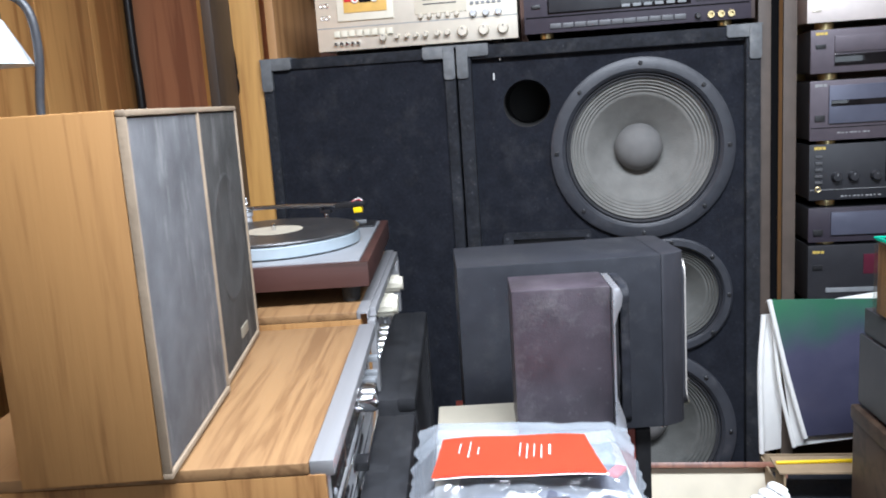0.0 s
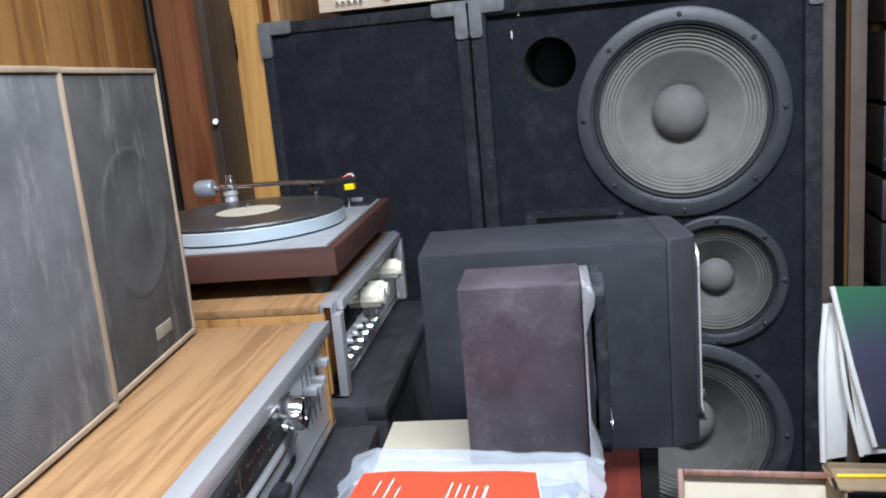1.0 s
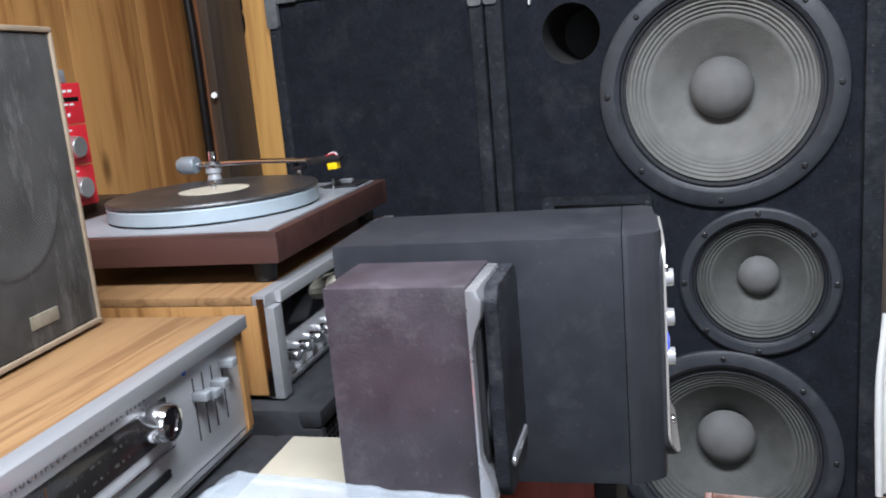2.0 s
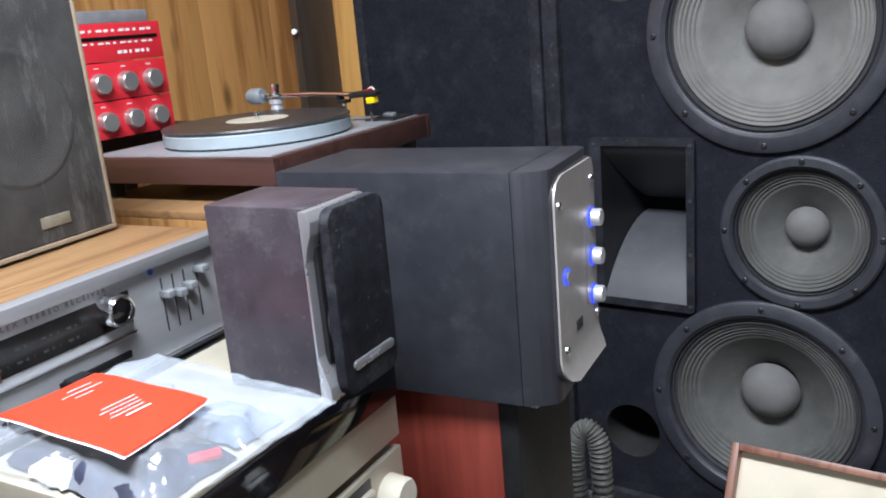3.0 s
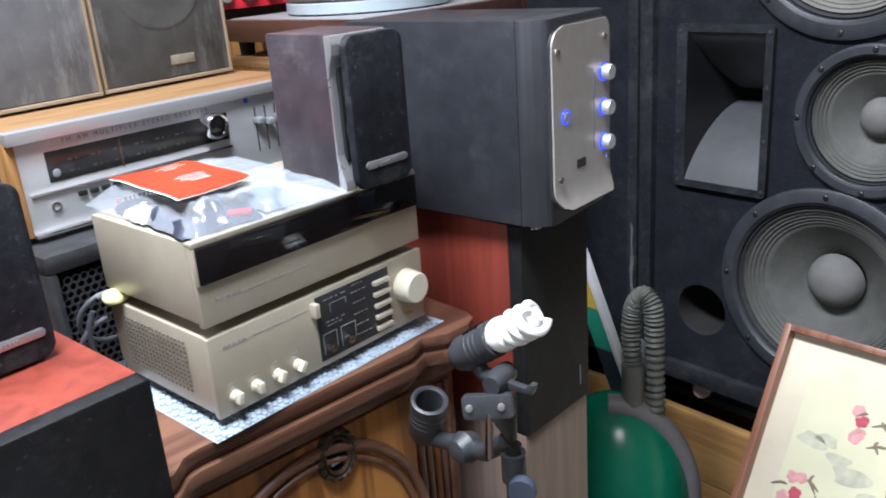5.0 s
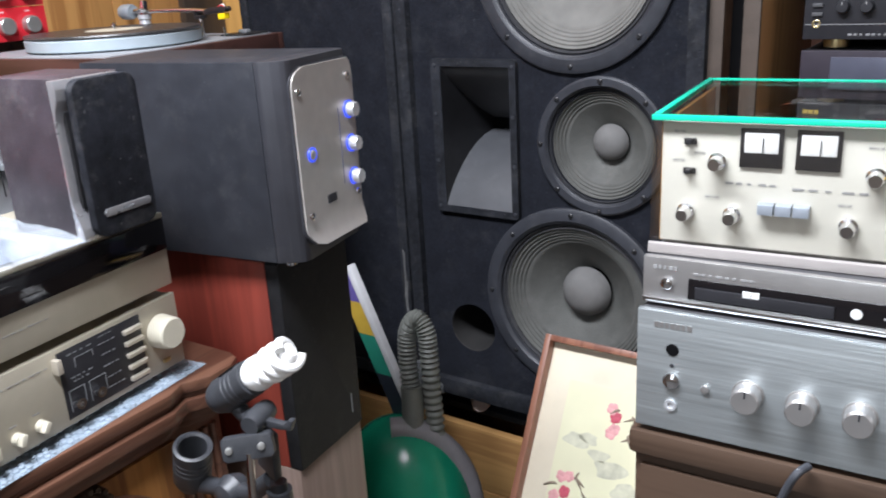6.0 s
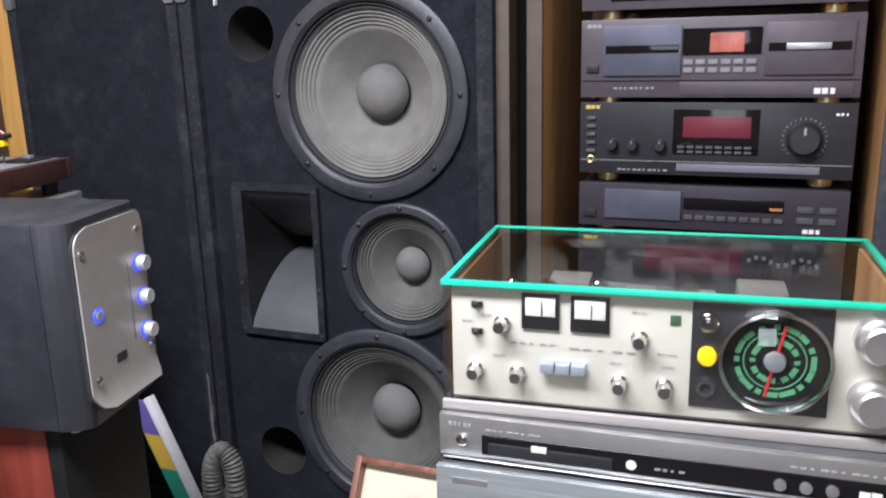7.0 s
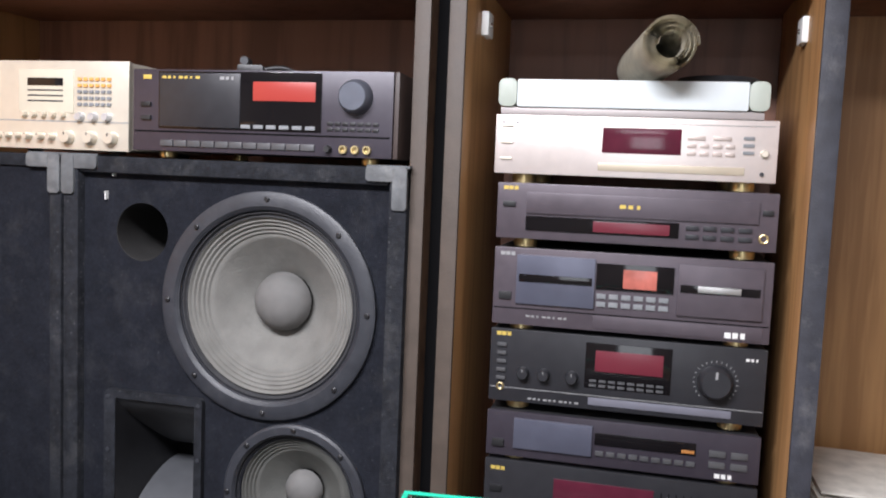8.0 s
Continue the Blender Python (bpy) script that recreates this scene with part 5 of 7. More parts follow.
part("front_surround", sub_front(-0.0005, 0.020, 0.0016), BEZEL, sub, smooth=50)
front = part("front_plate", sub_front(-0.003, -0.0022, 0.0), SUBPLATE, sub, "satin grey front plate with a flared lip", smooth=50)
for kz in (0.160, 0.1175, 0.075):
    k = part("control_knob", at(lathe([(0.0092, 0), (0.0092, 0.0100), (0.0084, 0.0118), (0.0070, 0.0118), (0, 0.0112)], 32), 0.058, kz, -0.003), KNOBMETAL, sub, "silver knob with a blue light ring")
    part("light_ring", at(ring(0.0100, 0.0011, 36), 0.058, kz, -0.0042), BLUEGLOW, k)
pw = part("power_button", at(lathe([(0.0062, 0.002), (0.005, 0.003), (0, 0.003)], 28), -0.030, 0.121, -0.003), SUBPLATE, sub)
part("light_ring", at(ring(0.0074, 0.0013, 36), -0.030, 0.121, -0.0038), BLUEGLOW, pw)
plate(sub, "level_slot", 0.034, 0.0352, 0.070, 0.165, material("dim_blue_line", (0.12, 0.13, 0.22), 0.4), 0.0005, -0.003)
for sx, sz in ((-0.0455, 0.196), (-0.0455, 0.050), (0.060, 0.202), (0.061, 0.054)):
    s = part("screw", at(lathe([(0.0048, 0), (0.0045, 0.002), (0.003, 0.003), (0, 0.0032)], 16), sx, sz, -0.003 - (0.002 if sz < 0.06 else 0)), CHROME, sub)
bars(sub, -0.006, 0.055, 0.020, 0.0105, 5, DARKINK, -0.0036, gap=0.3)
for fx in (-0.05, 0.05):
    for fy in (0.03, 0.27):
        part("foot", moved(lathe([(0, 0), (0.007, 0), (0.008, 0.008), (0, 0.008)], 14), pose(fx, fy, -0.012, -90)), CHROME if fx < 0 and fy < 0.1 else RUBBER, sub)

# ---- satellite speakers ----
SATSILVER = material("silver_painted_plastic", (0.44, 0.44, 0.46), 0.28, 0.7, 0.05, 50)


def satellite(m, label):
    s = thing("satellite_speaker", m, label, "speaker", "satellite speakers")
    part("body", box(-0.035, 0.044, 0.0005, 0.109, 0, 0.166, 0.002), SATVINYL, s)
    side = [(0.0, 0.0), (-0.009, 0.001), (-0.0115, 0.006), (-0.0108, 0.015), (-0.0065, 0.028), (-0.0024, 0.042), (-0.0024, 0.124), (-0.0055, 0.136), (-0.0098, 0.146), (-0.0112, 0.157), (-0.008, 0.1655), (0.0, 0.1655)]
    part("silver_frame", moved(prism([(-y, z) for y, z in side], -0.0445, 0.0355, 0.0010), pose(0, 0, 0, 0, 0, -90)), SATSILVER, s, "silver curved side frame")
    # Black box puts the darkness of the hollow behind the grille into colour.
    part("cavity_shade", box(-0.0348, 0.0438, -0.0070, -0.0016, 0.034, 0.134, 0.001), BLACK, s)
    part("driver", at(lathe([(0.030, -0.004), (0.030, 0.001), (0.027, 0.0025), (0.020, -0.002), (0, 0.001)], 40), -0.002, 0.066, -0.0068), LAMPPLASTIC, s)
    part("grille", prism(rounded(-0.0338, 0.0475, 0.002, 0.165, 0.014, 8), -0.0205, -0.0095, 0.0028), BLACKCLOTH, s, "rounded black cloth grille")
    bar = part("name_bar", moved(prism(rounded(-0.031, 0.031, -0.0042, 0.0042, 0.0040), -0.0225, -0.0200, 0.0008), pose(0.0085, 0, 0.0275)), SATSILVER, s, "rounded silver name bar")
    bars(bar, 0.000, 0.0262, 0.016, 0.0028, 4, GREYPLASTIC, -0.0225)
    return s


sat = satellite(pose(0.188, 0.916, 1.0702, 0, 0, 96), "purple-black satellite speaker with a black cloth front on the tuner")
sat2 = copy_thing(sat, pose(0.145, 0.520, 0.9865, 0, 0, 99))
tagged(sat2, "purple-black satellite speaker with a black cloth front on a red cabinet")

# ---- red tower speakers ----
BLACKFRONT = material("matt_black_front", (0.0095, 0.0095, 0.0105), 0.6, 0, 0.35, 60, 0.25, 400, spots=0.04, spec=0.25, specks=0.06)
for m, top, lab in ((pose(0.2455, 1.157, 0, 0, 0, 95.6), 0.9858, "tall red-stained speaker with a black front under the subwoofer"), (pose(0.276, 0.535, 0, 0, 0, 97), 0.985, "tall red-stained speaker with a black front beside the console")):
    tw = thing("tower_speaker", m, lab, "speaker", "tower speakers")
    part("wooden_body", box(-0.073, 0.073, 0.021, 0.27, 0.69, top, 0.002), REDWOOD, tw)
    part("black_front", prism(rounded(-0.073, 0.073, 0.69, top, 0.003), 0.0, 0.0205, 0.002), BLACKFRONT, tw, "matt black front panel")
    part("lower_body", box(-0.073, 0.073, 0.004, 0.27, 0.0, 0.6895, 0.002), TAUPE, tw)
    part("latch", box(0.050, 0.0515, -0.001, 0.002, 0.715, 0.745), GREYPLASTIC, tw)

# ---- champagne tuner and amplifier ----
part("smoked_window", box(-0.1490, 0.1495, -0.005, 0.0005, 0.0560, 0.0930, 0.0022), SMOKED, amp1, "long smoked black window")
part("window_end", box(-0.1515, -0.1495, -0.004, 0.004, 0.056, 0.0930, 0.0004), CHAMPAGNE, amp1)
part("top_lip", box(-0.152, 0.152, -0.002, 0.01, 0.0934, 0.0988, 0.001), CHAMPAGNE, amp1)
bars(amp1, -0.134, 0.034, 0.032, 0.0034, 5, GREYINK)
bars(amp1, -0.096, 0.0345, 0.085, 0.0007, 9, GREYINK, gap=0.4)
pan = plate(amp2, "black_panel", -0.0170, 0.0940, 0.0150, 0.0915, BLACKFACE, 0.001, label="black control panel with white print")
for i in range(5):
    part("push_bar", box(0.0675, 0.0930, -0.006, 0.0, 0.0195 + i * 0.0142, 0.0245 + i * 0.0142, 0.0008), CREAMPLATE, amp2)
for jx, jz in ((-0.005, 0.030), (0.022, 0.030)):
    part("round_switch", at(lathe([(0.006, 0), (0.006, 0.008), (0.0035, 0.008), (0.0032, 0.003), (0, 0.003)], 20), jx, jz, -0.001), CHROME, amp2)
for bx, bz, bw in ((-0.006, 0.0845, 0.034), (-0.006, 0.058, 0.030), (-0.004, 0.0535, 0.022), (0.034, 0.079, 0.024), (0.036, 0.066, 0.020), (0.036, 0.052, 0.022), (0.038, 0.038, 0.020), (0.038, 0.026, 0.024), (0.036, 0.0875, 0.018)):
    bars(amp2, bx, bz, bw, 0.0010, 4, GREYPLASTIC, -0.001)
for x0, x1, z0, z1 in ((0.002, 0.026, 0.068, 0.079), (-0.012, 0.008, 0.022, 0.046), (0.014, 0.036, 0.022, 0.046)):
    part("printed_frame", join(box(x0, x1, -0.0016, 0.0, z1 - 0.0007, z1), box(x0, x0 + 0.0007, -0.0016, 0.0, z0, z1 - 0.0008), box(x1 - 0.0007, x1, -0.0016, 0.0, z0 + 0.004, z1 - 0.0008)), GREYPLASTIC, amp2)
part("lever_switch", box(-0.0245, -0.0180, -0.010, 0.0, 0.072, 0.088, 0.0012), CREAMPLATE, amp2)
knob(amp2, 0.1215, 0.059, 0.0200, 0.022, IVORY, label="round cream volume knob", waist=0.95)
plate(amp2, "power_button", 0.118, 0.128, 0.0185, 0.0225, GOLD, 0.003)
for kx, turn_by in ((-0.131, 10), (-0.105, 0), (-0.077, 20), (-0.050, 35)):
    part("small_knob", at(join(lathe([(0.0066, 0), (0.0066, 0.002), (0.0050, 0.003), (0.0050, 0.006), (0, 0.006)], 18), moved(box(-0.0030, 0.0030, -0.012, -0.004, -0.0060, 0.0060, 0.001), Matrix.Rotation(radians(turn_by), 4, "Y"))), kx, 0.0265), IVORY, amp2)
    bars(amp2, kx - 0.006, 0.040, 0.010, 0.0014, 2, GREYINK)
bars(amp2, -0.136, 0.0805, 0.030, 0.0034, 5, GREYINK)
bars(amp2, -0.100, 0.0815, 0.075, 0.0007, 9, GREYINK, gap=0.4)
vents = []
for r in range(11):
    for c in range(17):
        vents.append(box(-0.1523, -0.1510, 0.045 + c * 0.0072, 0.0480 + c * 0.0072, 0.026 + r * 0.0054, 0.0290 + r * 0.0054))
tagged(part("perforation", join(*vents), material("shadowed_champagne", (0.16, 0.145, 0.115), 0.6, 0.2, 0.1, 40), amp2), kind="stuff")
lump = thing("yellow_putty", pose(0.034, 0.668, 0.9775), "lump of pale yellow putty between the champagne units", "putty")
bm = bmesh.new()
bmesh.ops.create_icosphere(bm, subdivisions=3, radius=0.013)
for v in bm.verts:
    v.co *= 1 + 0.35 * noise.noise(v.co * 90)
    v.co.z *= 0.6
part("lump", bm, material("pale_yellow_putty", (0.55, 0.53, 0.24), 0.7, 0, 0.1, 60), lump)

# ---- bubble wrap ----
wrap = thing("bubble_wrap", pose(0.192, 0.839, 0.8682, 0, 0, 96.4), "pale bluish bubble wrap under the champagne amplifier", "bubble wrap")
WRAP = material("milky_bubble_wrap", (0.34, 0.41, 0.48), 0.22, 0, 0.15, 80, 0.4, 200, spec=0.6)
verts, faces = [], []
for r in range(34):
    for c in range(46):
        cx, cy = -0.163 + (c + 0.5 * (r % 2)) * 0.0071, -0.008 + r * 0.0065
        k = len(verts)
        hh = 0.0035 + 0.0014 * math.sin(c * 1.7 + r * 2.3)
        for rr, z in ((0.0039, 0.0005), (0.0032, hh * 0.8)):
            verts += [(cx + rr * math.cos(a * 1.0472), cy + rr * math.sin(a * 1.0472), z) for a in range(6)]
        verts.append((cx, cy, hh))
        for a in range(6):
            b = (a + 1) % 6
            faces += [(k + a, k + b, k + 6 + b, k + 6 + a), (k + 6 + a, k + 6 + b, k + 12)]
me = bpy.data.meshes.new("bubbles")
me.from_pydata(verts, [], faces)
bm = bmesh.new()
bm.from_mesh(me)
tagged(part("bubble_layer", bm, WRAP, wrap), kind="stuff")
part("film", box(-0.168, 0.170, -0.012, 0.215, 0.0, 0.0008), WRAP, wrap)

# ---- plastic bag with the leaflet ----
bag = thing("plastic_bag", pose(0, 0, 1.0705), "clear crumpled plastic bag of small parts on the tuner", "plastic bag")
FILM = glass("clear_plastic_film", (0.90, 0.93, 0.97), 0.14, 0.10)
n, l = FILM.node_tree.nodes, FILM.node_tree.links
tc, nz, bn = n.new("ShaderNodeTexCoord"), n.new("ShaderNodeTexNoise"), n.new("ShaderNodeBump")
nz.inputs["Scale"].default_value, nz.inputs["Detail"].default_value, nz.inputs["Distortion"].default_value = 24, 2, 1.5
bn.inputs["Strength"].default_value, bn.inputs["Distance"].default_value = 0.9, 0.006
df, mk = n.new("ShaderNodeBsdfDiffuse"), n.new("ShaderNodeMixShader")
df.inputs["Color"].default_value, mk.inputs[0].default_value = (0.72, 0.77, 0.84, 1), 0.17
l.new(n["Mix Shader"].outputs[0], mk.inputs[1]), l.new(df.outputs[0], mk.inputs[2]), l.new(mk.outputs[0], n["Material Output"].inputs["Surface"])
l.new(tc.outputs["Object"], nz.inputs["Vector"]), l.new(nz.outputs["Fac"], bn.inputs["Height"]), l.new(bn.outputs["Normal"], n["Glossy BSDF"].inputs["Normal"])


def bag_height(u, v):
    """How high the film stands over the tuner at u, v from 0 to 1."""
    edge = min(1, 9 * min(u, 1 - u, v, 1 - v))
    crease = min(1, max(0, (0.62 - v) / 0.2))
    return 0.002 + edge * (0.021 + 0.005 * noise.noise((u * 2.5, v * 2.5, 2)) + crease * (0.009 * abs(noise.noise((u * 6, v * 7, 5))) + 0.004 * abs(noise.noise((u * 15, v * 13, 8)))) - 0.008 * max(0, v - 0.7) * 3)


bm, N = bmesh.new(), 80
grid = []
for i in range(N + 1):
    u = i / N
    row = []
    for j in range(N + 1):
        v = j / N
        x = (1 - v) * (-0.012 + 0.222 * u) + v * (-0.030 + 0.235 * u) + 0.006 * noise.noise((u * 5, v * 9, 0))
        y = 0.672 + 0.205 * v + 0.020 * u * (1 - v) + 0.006 * noise.noise((u * 9, v * 5, 3))
        row.append(bm.verts.new((x, y, bag_height(u, v))))
    grid.append(row)
for i in range(N):
    for j in range(N):
        bm.faces.new((grid[i][j], grid[i + 1][j], grid[i + 1][j + 1], grid[i][j + 1]))
fold = bm.copy()
bmesh.ops.delete(fold, geom=[v for v in fold.verts if v.co.y < 0.768 + 0.25 * max(0, v.co.x - 0.10)], context="VERTS")
bmesh.ops.translate(fold, vec=(0, 0, 0.0012), verts=fold.verts[:])
part("film", bm, FILM, bag, smooth=25)
FROST = material("frosted_plastic_fold", (0.44, 0.48, 0.52), 0.25, 0, 0.2, 30, 0.5, 30, spec=0.8)
FROST.node_tree.nodes["Principled BSDF"].inputs["Alpha"].default_value = 0.34
part("frosted_fold", fold, FROST, bag, "milky doubled part of the bag", smooth=25)


def crumpled(x0, x1, y0, y1, high, rough):
    """A soft lump of cloth with an uneven top."""
    bm = bmesh.new()
    rows = []
    for i in range(21):
        row = []
        for j in range(15):
            u, v = i / 20, j / 14
            e = min(1, 6 * min(u, 1 - u, v, 1 - v)) ** 0.5
            x, y = x0 + (x1 - x0) * u, y0 + (y1 - y0) * v
            row.append(bm.verts.new((x + 0.006 * noise.noise((u * 4, v * 4, 9)), y + 0.006 * noise.noise((u * 4, v * 4, 1)), 0.001 + e * (high + rough * noise.noise((x * 45, y * 45, 4))))))
        rows.append(row)
    for a, b in zip(rows, rows[1:]):
        for k in range(14):
            bm.faces.new((a[k], b[k], b[k + 1], a[k + 1]))
    return bm


NAVY = material("navy_cloth", (0.016, 0.019, 0.040), 0.6, 0, 0.4, 40, 0.2, 200)
part("dark_pouch", crumpled(0.030, 0.196, 0.688, 0.775, 0.012, 0.008), NAVY, bag, "crumpled navy cloth pouch", smooth=50)
part("red_tab", moved(box(-0.012, 0.012, -0.006, 0.006, 0, 0.005, 0.002), pose(0.184, 0.756, 0.006, 0, 0, 60)), REDPANEL, bag)
part("white_wad", crumpled(0.070, 0.115, 0.684, 0.712, 0.012, 0.006), IVORY, bag)
part("grey_adapter", moved(prism(rounded(-0.03, 0.03, -0.018, 0.018, 0.006), -0.006, 0.006, 0.003), pose(0.040, 0.80, 0.0075, 90, 0, 30)), GREYPLASTIC, bag)
part("blue_wad", crumpled(0.115, 0.185, 0.785, 0.835, 0.010, 0.006), material("blue_grey_cloth", (0.20, 0.24, 0.30), 0.7, 0, 0.2, 60), bag)
leaf = thing("orange_leaflet", pose(0.087, 0.742, 1.1020, 0, -1.0, 0), "orange-red printed leaflet lying on the plastic bag", "leaflet")
bm = bmesh.new()
cols = []
for i in range(13):
    t = i / 12
    px = -0.077 + 0.163 * t
    lift = 0.0022 * math.sin(t * 3.1) + 0.0008 * math.sin(t * 9)
    cols.append([bm.verts.new((px - 0.018 * t * s, -0.045 + 0.088 * s + 0.004 * t, lift + 0.0012 * (s - 0.5) ** 2 * 4)) for s in (0, 0.25, 0.5, 0.75, 1)])
for a, b in zip(cols, cols[1:]):
    for k in range(4):
        bm.faces.new((a[k], b[k], b[k + 1], a[k + 1]))
sheet2 = bm.copy()
bmesh.ops.solidify(bm, geom=bm.faces[:], thickness=0.0006)
part("cover", bm, material("orange_red_print", (0.74, 0.085, 0.035), 0.55, 0, 0.04, 30), leaf)
bmesh.ops.translate(sheet2, vec=(0.001, -0.0016, -0.0018), verts=sheet2.verts[:])
part("white_page", sheet2, PAPER, leaf)
for i, (lx, ly, lw) in enumerate(((-0.056, 0.004, 0.022), (-0.046, -0.006, 0.036), (-0.037, 0.000, 0.016), (0.004, -0.004, 0.030), (0.011, -0.010, 0.034), (0.018, -0.006, 0.028), (0.025, -0.010, 0.030), (0.033, -0.002, 0.022))):
    t = (lx + 0.077) / 0.163
    zz = 0.0022 * math.sin(t * 3.1) + 0.0008 * math.sin(t * 9) + 0.0012
    part("printed_line", box(lx - (0.0004 if i < 7 else 0.0010), lx + (0.0004 if i < 7 else 0.0010), ly, ly + lw, zz, zz + 0.0004), WHITEINK, leaf)

# ---- console radio ----
con = thing("console_radio", pose(0.212, 0.80, 0, 0, 0, 91), "old mahogany console radio with moulded top and amber burl front", "console radio")
edge = [(-0.36, -0.034), (-0.20, -0.030), (-0.178, -0.022), (-0.160, -0.004), (-0.145, 0.0), (0.135, 0.0), (0.150, 0.006), (0.160, 0.010), (0.170, 0.004), (0.190, -0.006), (0.225, -0.006), (0.243, 0.004), (0.250, 0.022), (0.250, 0.26), (-0.36, 0.26)]


def inset_outline(pts, d):
    return [(x + (d if x < -0.3 else -d if x > 0.24 else 0), y + (d if y < 0.1 else 0)) for x, y in pts]


for d, z0, z1 in ((0.0, 0.853, 0.868), (0.004, 0.846, 0.8525), (-0.004, 0.829, 0.8455), (0.010, 0.813, 0.8285), (0.020, 0.801, 0.8125)):
    part("top_moulding", vprism(inset_outline(edge, d), z0, z1, 0.003), CONSOLE, con)
part("body", box(-0.33, 0.225, 0.032, 0.25, 0.0, 0.8005, 0.002), CONSOLE, con)
part("front_panel", box(-0.17, 0.148, 0.026, 0.0318, 0.10, 0.7930, 0.001), BURL, con, "amber burl veneer panel")
for R, r in ((0.165, 0.007), (0.150, 0.004)):
    part("arch_moulding", tube([(-0.01 + R * math.cos(radians(a)), 0.024, 0.60 + R * 1.08 * math.sin(radians(a))) for a in range(-4, 185, 6)], r, 10), CONSOLE, con)
for i in range(5):
    px = 0.160 + i * 0.0125
    part("flute", tube([(px, 0.030, 0.08), (px, 0.030, 0.785)], 0.0050, 10), CONSOLE if i != 2 else BURL, con)
part("base_rail", box(-0.33, 0.23, 0.012, 0.05, 0.0, 0.08, 0.004), CONSOLE, con)
BRONZE = material("tarnished_bronze", (0.065, 0.045, 0.032), 0.45, 0.6, 0.3, 60, 0.3, 200)
med = part("medallion", moved(lathe([(0.020, 0.006), (0.024, 0.009), (0.027, 0.006), (0.030, 0.010), (0.034, 0.004), (0.036, 0)], 36), Matrix.LocRotScale((0.026, 0.026, 0.765), None, (0.75, 1, 1))), BRONZE, con, "oval tarnished bronze escutcheon")
for i in range(16):
    a = 2 * math.pi * i / 16
    part("bead", moved(lathe([(0, -0.004), (0.004, 0), (0.0035, 0.003), (0, 0.0045)], 10), pose(0.026 + 0.0235 * math.cos(a), 0.020, 0.765 + 0.031 * math.sin(a))), BRONZE, med)
part("dial_hollow", moved(lathe([(0.020, 0.002), (0, 0.002)], 30), Matrix.LocRotScale((0.026, 0.026, 0.765), None, (0.75, 1, 1))), VOID, con)
part("pilot_glass", moved(box(-0.006, 0.008, -0.004, 0.0, -0.012, -0.004, 0.001), pose(0.022, 0.0245, 0.765)), GREYPLASTIC, con)

# ---- light stand ----
ls = thing("light_stand", pose(0, 0, 0), "dark grey lamp stand with two swivel sockets and a spiral bulb", "lamp stand")
part("pole", tube([(0.366, 0.940, 0.02), (0.366, 0.940, 0.80)], 0.0095, 16), BLACK, ls)
part("pole_collar", tube([(0.366, 0.940, 0.755), (0.366, 0.940, 0.79)], 0.014, 16), LAMPPLASTIC, ls)
for i in range(3):
    a = radians(40 + 120 * i)
    part("tripod_leg", tube([(0.366, 0.940, 0.20), (0.366 + 0.2 * math.cos(a), 0.940 + 0.2 * math.sin(a), 0.008)], 0.007, 10), BLACK, ls)
plate_m = pose(0.366, 0.908, 0.862, -12, -6, 36)
part("mount_plate", moved(prism(rounded(-0.028, 0.026, -0.013, 0.013, 0.005), -0.006, 0.006, 0.0015), plate_m), LAMPPLASTIC, ls)
for dx in (-0.020, 0.014):
    part("rivet", moved(lathe([(0.0042, 0.006), (0.0038, 0.008), (0, 0.0085)], 14), plate_m @ pose(dx, 0, 0)), KNOBSILVER, ls)
part("bracket", moved(prism([(-0.010, -0.03), (0.014, -0.045), (0.016, 0.01), (-0.008, 0.02)], -0.006, 0.006, 0.002), pose(0.356, 0.938, 0.850)), LAMPPLASTIC, ls)
part("clamp_barrel", moved(lathe([(0, -0.018), (0.011, -0.018), (0.0125, -0.010), (0.0125, 0.010), (0.010, 0.020), (0, 0.020)], 24), pose(0.362, 0.930, 0.884, 0, 0, 15)), LAMPPLASTIC, ls)
part("clamp_screw", tube([(0.368, 0.905, 0.856), (0.372, 0.898, 0.806)], 0.0045, 10), CHROME, ls)
part("thumb_lever", moved(prism([(-0.006, -0.004), (0.030, -0.002), (0.034, 0.010), (0.028, 0.010), (0.022, 0.004), (-0.006, 0.006)], -0.004, 0.004, 0.001), pose(0.374, 0.930, 0.880, 0, 0, 10)), LAMPPLASTIC, ls)
part("thumb_wheel", moved(lathe([(0, -0.006), (0.015, -0.006), (0.016, 0), (0.015, 0.006), (0, 0.006)], 12), pose(0.392, 0.925, 0.762, 0, 0, 30)), material("blue_black_knob", (0.045, 0.055, 0.08), 0.5, 0, 0.15, 50), ls)


def socket(origin, target, size=1.0):
    """A swivel lamp socket from origin towards target."""
    m = look(origin, target) @ pose(0, 0, 0, 90) @ Matrix.Scale(size, 4)
    s = part("socket", moved(lathe([(0, -0.030), (0.010, -0.030), (0.018, -0.022), (0.0225, -0.010), (0.0225, 0.012), (0.021, 0.013), (0.0225, 0.014), (0.0225, 0.020), (0.021, 0.021), (0.0225, 0.022), (0.0225, 0.028), (0.021, 0.029), (0.0225, 0.030), (0.0225, 0.044), (0.019, 0.045), (0.0165, 0.043), (0.0160, 0.0), (0, -0.002)], 32), m), LAMPPLASTIC, ls, "ribbed swivel lamp socket")
    for i in range(4):
        part("vent_slot", moved(box(-0.010, 0.010, -0.0005, 0.0008, -0.001, 0.001), m @ pose(0, -0.012 - i * 0.007, -0.0224)), VOID, s)
    return m


